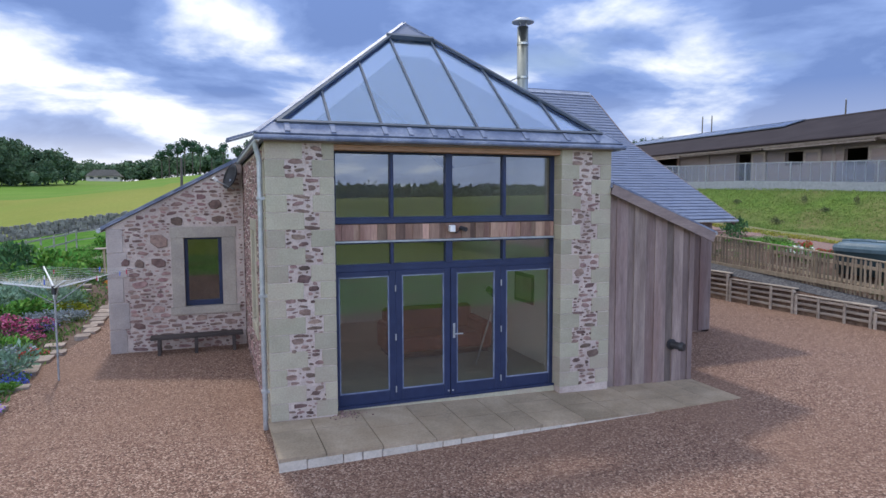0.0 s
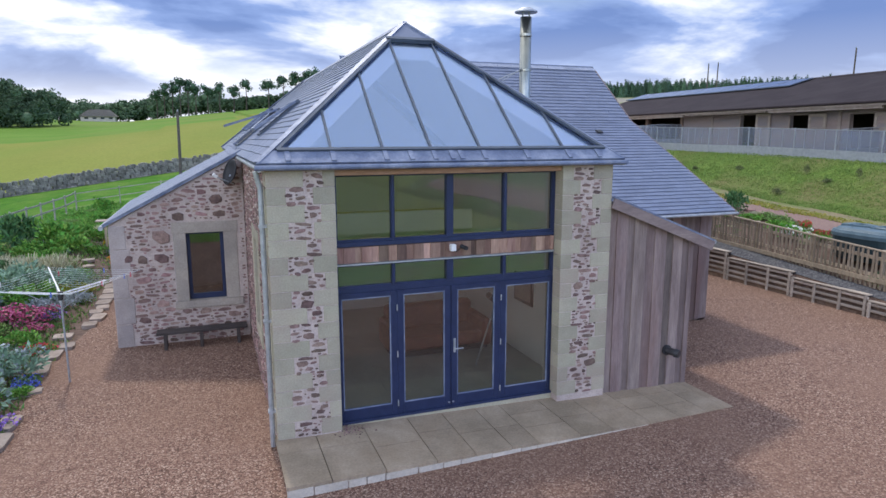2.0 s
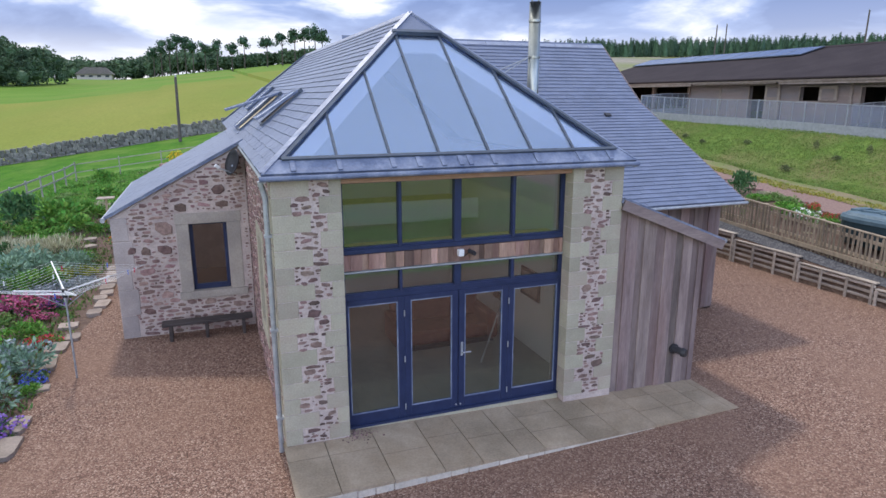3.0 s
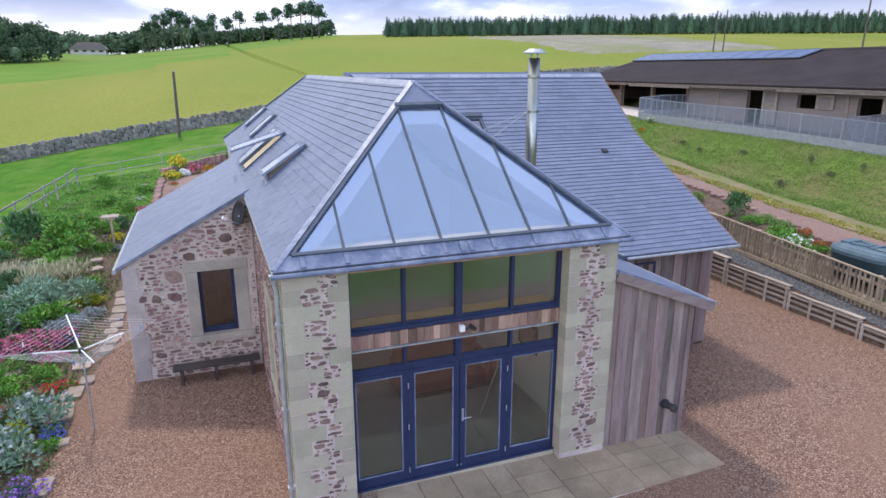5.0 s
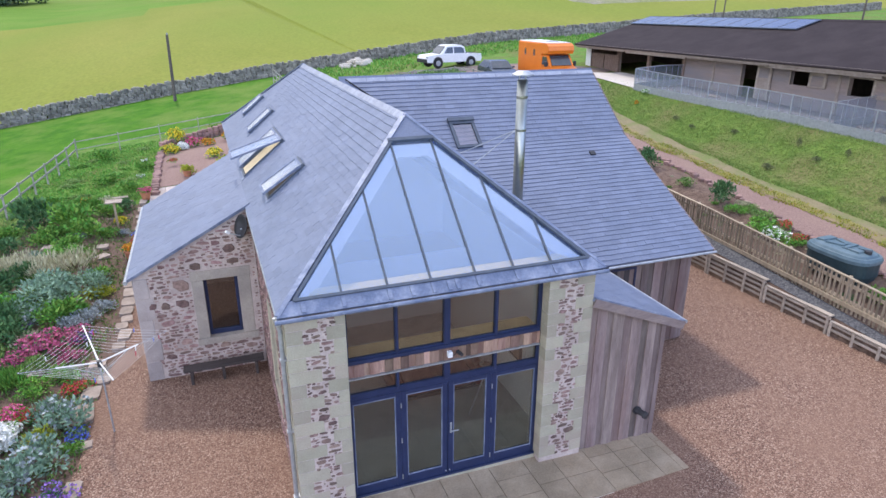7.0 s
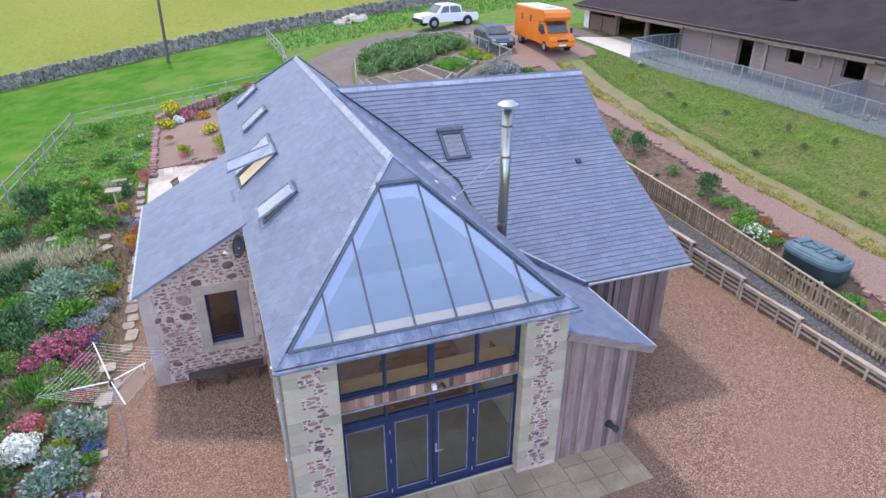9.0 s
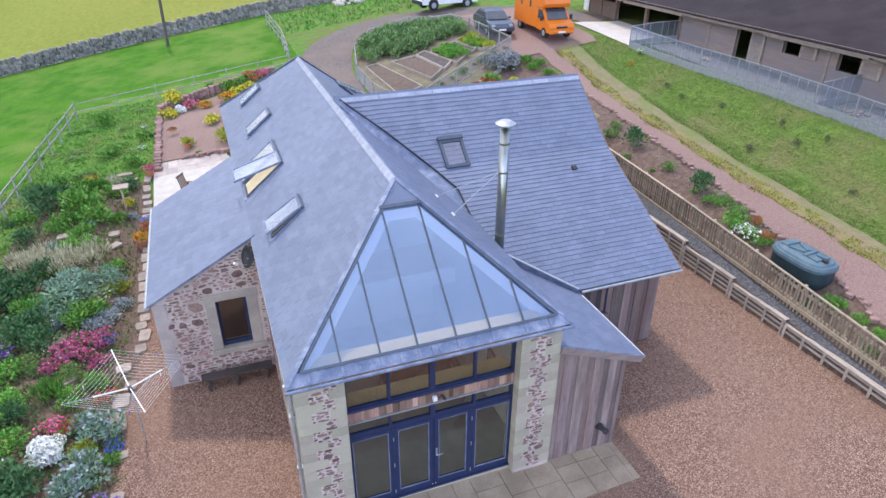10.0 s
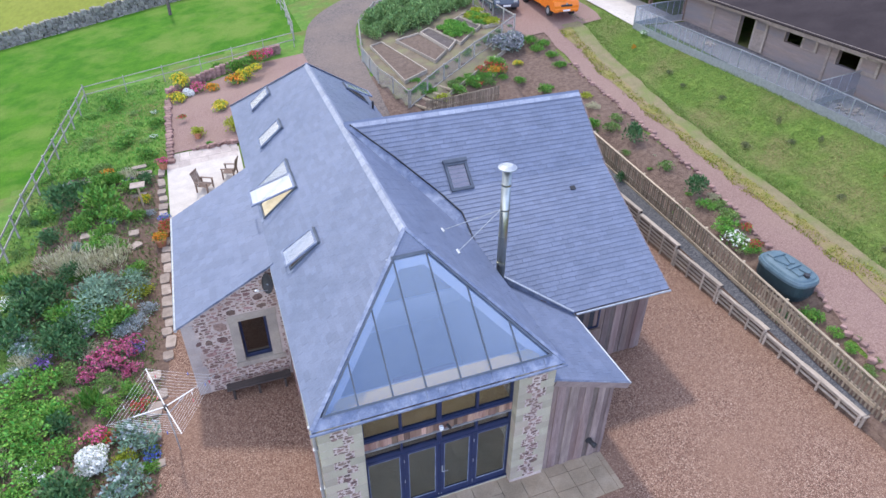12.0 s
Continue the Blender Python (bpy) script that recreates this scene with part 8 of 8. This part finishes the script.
# ---- field wall ----
rnd = random.Random(33)
S = Shape()
for k in range(5):
    x = -60.0 - rnd.random()
    while x < 95:
        step_x = rnd.uniform(0.18, 0.42) if k < 4 else rnd.uniform(0.1, 0.24)
        y = wall_line(x)
        z = min(ground_z(x, y - 0.5), ground_z(x, y + 0.5)) - 0.15 + 0.23 * k
        h = rnd.uniform(0.22, 0.29) if k < 4 else rnd.uniform(0.2, 0.4)
        t = 0.36 - 0.035 * k + rnd.uniform(-0.04, 0.04)
        q = Shape().cbox(-step_x * 0.54, step_x * 0.54, -t, t, 0, h, 0.035)
        m = Matrix.Translation((x, y, z)) @ Matrix.Rotation(math.atan(wall_line(x + 0.5) - wall_line(x - 0.5)) + rnd.uniform(-0.06, 0.06), 4, "Z") @ Matrix.Rotation(rnd.uniform(-0.08, 0.08), 4, "Y")
        S.add([m @ Vector(p) for p in q.v], q.f)
        x += step_x
solid("field_wall", S, DRYSTONE, "grey dry-stone field wall crossing the grass", "wall", "stuff")
heap = Shape()
for k in range(60):
    a, r = rnd.random() * 6.28, rnd.random() ** 0.5 * 1.6
    px, py = 10.2 + r * math.cos(a), 50.5 + r * math.sin(a) * 0.7
    s = rnd.uniform(0.12, 0.32)
    z = ground_z(px, py) + 0.5 * max(0, 1 - r / 1.7) * rnd.random()
    heap.cbox(px - s, px + s, py - s * 0.7, py + s * 0.7, z - 0.05, z + s, s * 0.3)
solid("stone_heap", heap, PAVING, "heap of pale stones by the field wall", "stones", "stuff")


# ---- poles ----
def pole(x, y, h, r, label):
    z = ground_z(x, y)
    t = thing("telegraph_pole", (x, y, z), label, "pole", "poles")
    part("shaft", Shape().tube((x, y, z - 0.3), (x + 0.12 * (h / 7), y, z + h), r, r * 0.75, 10), POLEWOOD, t)
    part("insulator", Shape().tube((x + 0.1, y, z + h), (x + 0.1, y, z + h + 0.14), 0.06, n=8), GALV, t)


pole(-5.6, 46.4, 5.0, 0.13, "dark timber pole beside the field wall")
pole(56, 56, 6.7, 0.09, "timber pole behind the barn")
pole(57.5, 56, 6.8, 0.09, "timber pole behind the barn")
pole(60, 39.6, 7.3, 0.10, "timber pole behind the barn")


# ---- vehicles ----
def wheel(parent, x, y, r, w, side):
    t = part("tyre", Shape().tube((x, y - w / 2, r), (x, y + w / 2, r), r, n=20), TYRE, parent)
    part("rim", Shape().tube((x, y + side * (w / 2 - 0.01), r), (x, y + side * (w / 2 + 0.012), r), r * 0.62, r * 0.5, n=14), GALV, t)


def shell(profile, half, tuck, bevel=0.05):
    """A body from a side profile (x, z), with its edges drawn in at both flanks."""
    cx = sum(p[0] for p in profile) / len(profile)
    cz = sum(p[1] for p in profile) / len(profile)
    rings = []
    for y, f in ((-half, 0.95), (-half + bevel, 1.0), (half - bevel, 1.0), (half, 0.95)):
        rings.append([(cx + (x - cx) * (1 - (1 - f) * 0.35), y * (1 - tuck(z)), cz + (z - cz) * (1 - (1 - f) * 0.35)) for x, z in profile])
    return Shape().loft(rings)


def finish(ob, x, y, ang, size=1.0):
    ob.matrix_basis = pose(x, y, ground_z(x, y) + 0.06, 0, 0, ang) @ Matrix.Scale(size, 4)


pick = new("pickup_truck")
tagged(pick, "white double-cab pickup truck parked by the field wall", "truck")
low = [(2.6, 0.45), (2.62, 0.75), (2.5, 0.98), (1.35, 1.08), (-2.5, 1.05), (-2.6, 0.7), (-2.5, 0.45), (2.0, 0.42)]
part("body", shell(low, 0.88, lambda z: 0), WHITE, pick)
cab = [(1.35, 1.05), (0.75, 1.68), (0.55, 1.74), (-0.6, 1.74), (-0.95, 1.62), (-1.05, 1.05)]
part("cab", shell(cab, 0.84, lambda z: 0.16 * max(0, (z - 1.05) / 0.7)), WHITE, pick)
for s in (-1, 1):
    for ring in ([(1.0, 1.12), (0.68, 1.58), (0.18, 1.60), (0.18, 1.12)], [(0.08, 1.12), (0.08, 1.60), (-0.58, 1.60), (-0.85, 1.50), (-0.9, 1.12)]):
        part("side_window", Shape().prism([(x, s * (0.845 - 0.22 * (z - 1.05) * 0.84 + 0.004), z) for x, z in ring], (0, s * 0.006, 0)), CARGLASS, pick)
part("windscreen", Shape().prism([(1.33, -0.7, 1.10), (1.33, 0.7, 1.10), (0.80, 0.6, 1.66), (0.80, -0.6, 1.66)], (0.03, 0, 0.03)), CARGLASS, pick)
part("load_bed", Shape().box(-2.5, -1.1, -0.74, 0.74, 1.052, 1.058).box(-1.14, -1.1, -0.74, 0.74, 1.05, 1.2), DARK, pick, "dark open load bed")
part("bumper", Shape().cbox(2.52, 2.68, -0.86, 0.86, 0.42, 0.72, 0.03), DARK, pick)
for s in (-1, 1):
    part("headlight", Shape().cbox(2.46, 2.60, s * 0.78 - 0.14, s * 0.78 + 0.10, 0.76, 0.92, 0.02), GALV, pick)
    part("wheel_arch", Shape().tube((1.6, s * 0.86, 0.42), (1.6, s * 0.892, 0.42), 0.46, n=20).tube((-1.5, s * 0.86, 0.42), (-1.5, s * 0.892, 0.42), 0.46, n=20), DARK, pick)
    for x in (1.6, -1.5):
        wheel(pick, x, s * 0.82, 0.38, 0.25, s)
finish(pick, 16.2, 42.0, 188)

car = new("hatchback_car")
tagged(car, "small dark grey hatchback parked on the gravel", "car")
low = [(2.05, 0.35), (2.1, 0.6), (1.9, 0.82), (1.0, 0.95), (-1.75, 1.0), (-2.05, 0.85), (-2.08, 0.4), (-1.0, 0.28), (1.2, 0.28)]
part("body", shell(low, 0.86, lambda z: 0), CARGREY, car)
part("cabin", shell([(1.05, 0.93), (0.35, 1.38), (-0.2, 1.46), (-1.2, 1.40), (-1.85, 1.0)], 0.80, lambda z: 0.2 * max(0, (z - 0.95) / 0.5)), CARGREY, car)
part("windscreen", Shape().prism([(1.03, -0.66, 0.97), (1.03, 0.66, 0.97), (0.36, 0.56, 1.385), (0.36, -0.56, 1.385)], (0.02, 0, 0.03)), CARGLASS, car)
for s in (-1, 1):
    part("side_window", Shape().prism([(0.75, s * 0.785, 1.0), (0.25, s * 0.68, 1.34), (-1.1, s * 0.68, 1.34), (-1.55, s * 0.77, 1.04)], (0, s * 0.02, 0)), CARGLASS, car)
    part("headlight", Shape().cbox(1.86, 2.04, s * 0.62 - 0.14, s * 0.62 + 0.12, 0.62, 0.78, 0.02), GALV, car)
    part("wing_mirror", Shape().cbox(0.65, 0.78, s * 0.92 - 0.08, s * 0.92 + 0.08, 0.98, 1.1, 0.02), CARGREY, car)
    for x in (1.28, -1.28):
        wheel(car, x, s * 0.78, 0.31, 0.2, s)
part("number_plate", Shape().box(2.095, 2.11, -0.26, 0.26, 0.42, 0.53), WHITE, car)
finish(car, 16.0, 32.3, -97)

van = new("horse_lorry")
tagged(van, "bright orange horse lorry with a cab overhang", "lorry")
part("body", Shape().cbox(-3.0, 0.95, -0.98, 0.98, 0.5, 2.68, 0.06), ORANGE, van)
part("luton", shell([(0.9, 1.95), (0.9, 2.68), (1.7, 2.66), (2.0, 2.5), (2.08, 2.2), (1.95, 1.98)], 0.98, lambda z: 0, 0.12), ORANGE, van, "rounded orange cab overhang")
part("roof", Shape().cbox(-2.95, 1.6, -0.9, 0.9, 2.67, 2.72, 0.02), WHITE, van, "pale roof panel")
part("roof_vent", Shape().cbox(0.2, 0.9, -0.35, 0.35, 2.72, 2.78, 0.02), GALV, van)
part("cab", shell([(0.9, 0.45), (0.9, 1.95), (1.65, 1.9), (2.25, 1.2), (2.85, 1.05), (3.0, 0.8), (2.98, 0.42)], 0.93, lambda z: 0.05 * max(0, (z - 1.1))), ORANGE, van)
part("windscreen", Shape().prism([(2.27, -0.76, 1.22), (2.27, 0.76, 1.22), (1.70, 0.72, 1.86), (1.70, -0.72, 1.86)], (0.03, 0, 0.025)), CARGLASS, van)
for s in (-1, 1):
    part("side_window", Shape().prism([(1.05, s * 0.92, 1.22), (2.05, s * 0.92, 1.22), (1.65, s * 0.90, 1.78), (1.05, s * 0.90, 1.78)], (0, s * 0.02, 0)), CARGLASS, van)
    part("headlight", Shape().prism([(2.86, s * 0.5, 0.72), (2.72, s * 0.9, 0.78), (2.5, s * 0.92, 1.08), (2.66, s * 0.6, 1.04)], (0.06, 0, 0.02)), WHITE, van)
    part("wing_mirror", Shape().cbox(1.95, 2.08, s * 1.12 - 0.1, s * 1.12 + 0.1, 1.15, 1.5, 0.03), DARK, van)
    for x0 in (-0.2, -1.7):
        part("box_window", Shape().cbox(x0 - 0.12, x0 + 0.12, s * 0.985 - 0.01, s * 0.985 + 0.01, 1.75, 2.2, 0.008), CARGLASS, van)
    for x in (2.1, -1.9):
        wheel(van, x, s * 0.84, 0.35, 0.24, s)
part("grille", Shape().cbox(2.93, 3.025, -0.42, 0.42, 0.74, 0.88, 0.03), DARK, van)
part("badge", Shape().tube((2.97, 0, 0.93), (3.03, 0, 0.92), 0.06, n=10), GALV, van)
part("bumper", Shape().cbox(2.8, 3.04, -0.92, 0.92, 0.36, 0.66, 0.08), ORANGE, van)
part("air_intake", Shape().cbox(3.0, 3.05, -0.6, 0.6, 0.38, 0.45, 0.02), DARK, van)
part("number_plate", Shape().box(3.03, 3.045, -0.26, 0.26, 0.46, 0.57), WHITE, van)
finish(van, 18.55, 29.9, -93, 0.93)


# ---- far trees ----
def crown_into(S, x, y, z, r, h, n, size, rnd2, cone=False):
    clumps = []
    for _ in range(9):
        a, q = rnd2.random() * 6.283, rnd2.random() ** 0.5
        t = rnd2.random()
        rr = r * (1 - t) * 0.9 if cone else r * 0.75 * q
        clumps.append((x + rr * math.cos(a), y + rr * math.sin(a), z + h * (t if cone else rnd2.uniform(0.25, 0.85)), r * (0.4 * (1.1 - t) if cone else rnd2.uniform(0.3, 0.5))))
    if cone:
        S.loft([[(x + r * q * math.cos(2 * math.pi * k / 7), y + r * q * math.sin(2 * math.pi * k / 7), z + h * t) for k in range(7)] for q, t in ((0.75, 0.0), (0.55, 0.3), (0.3, 0.62), (0.05, 0.93))])
    else:
        for cx, cy, cz, cr in clumps:
            rings = [[(cx + cr * 0.8 * s * math.cos(2 * math.pi * k / 7), cy + cr * 0.8 * s * math.sin(2 * math.pi * k / 7), cz + cr * 0.8 * c) for k in range(7)] for s, c in ((0.2, -0.95), (0.85, -0.5), (1, 0.1), (0.7, 0.7), (0.15, 0.97))]
            S.loft(rings)
    for _ in range(n):
        cx, cy, cz, cr = rnd2.choice(clumps)
        d = Vector((rnd2.gauss(0, 1), rnd2.gauss(0, 1), rnd2.gauss(0, 0.8))).normalized()
        if cone:
            f = rnd2.random() ** 1.4
            a = rnd2.random() * 6.283
            rr = r * (1 - f) * rnd2.uniform(0.3, 1.0)
            S.leaf((x + rr * math.cos(a), y + rr * math.sin(a), z + h * f), Vector((math.cos(a), math.sin(a), 0.9)), size * (1.2 - 0.5 * f) * rnd2.uniform(0.7, 1.3), 0.35)
            continue
        S.leaf((cx + d.x * cr, cy + d.y * cr, max(z, cz + d.z * cr)), d + Vector((rnd2.gauss(0, 0.6), rnd2.gauss(0, 0.6), 0.2)), size * rnd2.uniform(0.7, 1.3), 0.75)


def woodland(name, spots, leaf, label, seed, per=150, size=1.6, cone=False):
    rnd2 = random.Random(seed)
    random.seed(seed)
    S = Shape()
    for x, y, r, h in spots:
        z = ground_z(x, y)
        if cone:
            crown_into(S, x, y, z + h * 0.08, r, h * 0.95, per, size, rnd2, True)
        else:
            crown_into(S, x, y, z, r, h * 1.05, per, size, rnd2)
        S.tube((x, y, z - 0.5), (x, y, z + h * 0.6), 0.3, 0.12, 5, False)
    return solid(name, S, leaf, label, "trees", "stuff")


rnd = random.Random(50)
spots = []
for k in range(70):
    f = rnd.random()
    spots.append((lerp(-128, -66, f) + rnd.uniform(-4, 4), lerp(232, 284, f) + rnd.uniform(0, 28), rnd.uniform(4.5, 7.5), rnd.uniform(12, 19) * (0.75 if f > 0.9 else 1)))
woodland("near_wood", spots, LEAVES["wood"], "dense dark broadleaf wood beyond the field", 51, 1900, 0.95)
spots = [(lerp(-95, 5, (k + rnd.random()) / 60), lerp(455, 395, k / 60) + rnd.uniform(0, 25), rnd.uniform(4, 6), rnd.uniform(8, 13)) for k in range(60)]
spots += [(lerp(0, 62, (k + rnd.random()) / 30), lerp(390, 330, k / 30) + rnd.uniform(0, 20), rnd.uniform(2.5, 4), rnd.uniform(4, 7)) for k in range(30)]
woodland("tree_belt", spots, LEAVES["wood"], "belt of dark trees along the far field edge", 52, 420, 1.5)
spots = []
for k in range(420):
    a = radians(lerp(15.5, 62, (k + rnd.random()) / 420))
    d = rnd.uniform(232, 262)
    h = rnd.uniform(4.6, 6.8)
    spots.append((-3.6 + d * math.sin(a), -9 + d * math.cos(a), h * 0.26, h))
woodland("conifer_plantation", spots, LEAVES["pine"], "plantation of young dark conifers on the skyline", 53, 210, 0.62, True)


rnd = random.Random(57)
spots = [(lerp(-260, 260, (k + rnd.random()) / 150), -330 - rnd.uniform(0, 40), rnd.uniform(5, 8), rnd.uniform(4, 6.5)) for k in range(150)]
woodland("far_tree_belt", spots, LEAVES["wood"], "belt of dark trees beyond the front field", 58, 160, 2.6)


def tall_pine(x, y, h, seed):
    rnd2 = random.Random(seed)
    random.seed(seed)
    z = ground_z(x, y)
    t = thing("pine_tree", (x, y, z), "tall bare-stemmed pine on the skyline", "tree", "skyline pines")
    T = Shape().tube((x, y, z - 0.5), (x + 0.3, y, z + h * 0.8), 0.35, 0.15, 7)
    C = Shape()
    for _ in range(5):
        a = rnd2.random() * 6.283
        e = (x + 2.4 * math.cos(a), y + 2.4 * math.sin(a), z + h * rnd2.uniform(0.7, 0.95))
        T.tube((x + 0.2, y, z + h * 0.6), e, 0.12, 0.04, 5, False)
    crown_into(C, x, y, z + h * 0.58, 3.2, h * 0.42, 320, 0.9, rnd2)
    part("trunk", T, BARK, t)
    part("crown", C, LEAVES["pine"], t)


for k, (x, y, h) in enumerate([(-27, 376, 15), (-23, 372, 18), (-19, 374, 19), (-15, 370, 20), (-11, 372, 19), (-7, 368, 17), (-1, 362, 15), (5, 356, 16), (12, 350, 15), (18, 345, 16), (28, 330, 15), (34, 318, 15), (39, 310, 16), (43, 306, 17), (47, 300, 17), (50, 298, 15)]):
    tall_pine(x, y, h, 300 + k)

farm = thing("far_bungalow", (-60, 415, 15), "low grey-roofed bungalow beyond the field", "house")
fz = ground_z(-60, 415)
part("wall", Shape().box(-70, -52, 412, 420, fz - 1, fz + 2.3), PAVING, farm, "pale walls")
part("roof", Shape().prism([(-71, 411, fz + 2.2), (-51, 411, fz + 2.2), (-55, 416, fz + 6.4), (-66, 416, fz + 6.4)], (0, 0.2, 0)).add([(-71, 411, fz + 2.2), (-51, 411, fz + 2.2), (-51, 421, fz + 2.2), (-71, 421, fz + 2.2), (-66, 416, fz + 6.4), (-55, 416, fz + 6.4)], [(0, 1, 5, 4), (1, 2, 5), (2, 3, 4, 5), (3, 0, 4)]), DRYSTONE, farm, "grey hipped roof")
for k in range(4):
    part("window", Shape().box(-68 + k * 4.2, -66 + k * 4.2, 411.9, 412.0, fz + 0.8, fz + 1.8), CARGLASS, farm)
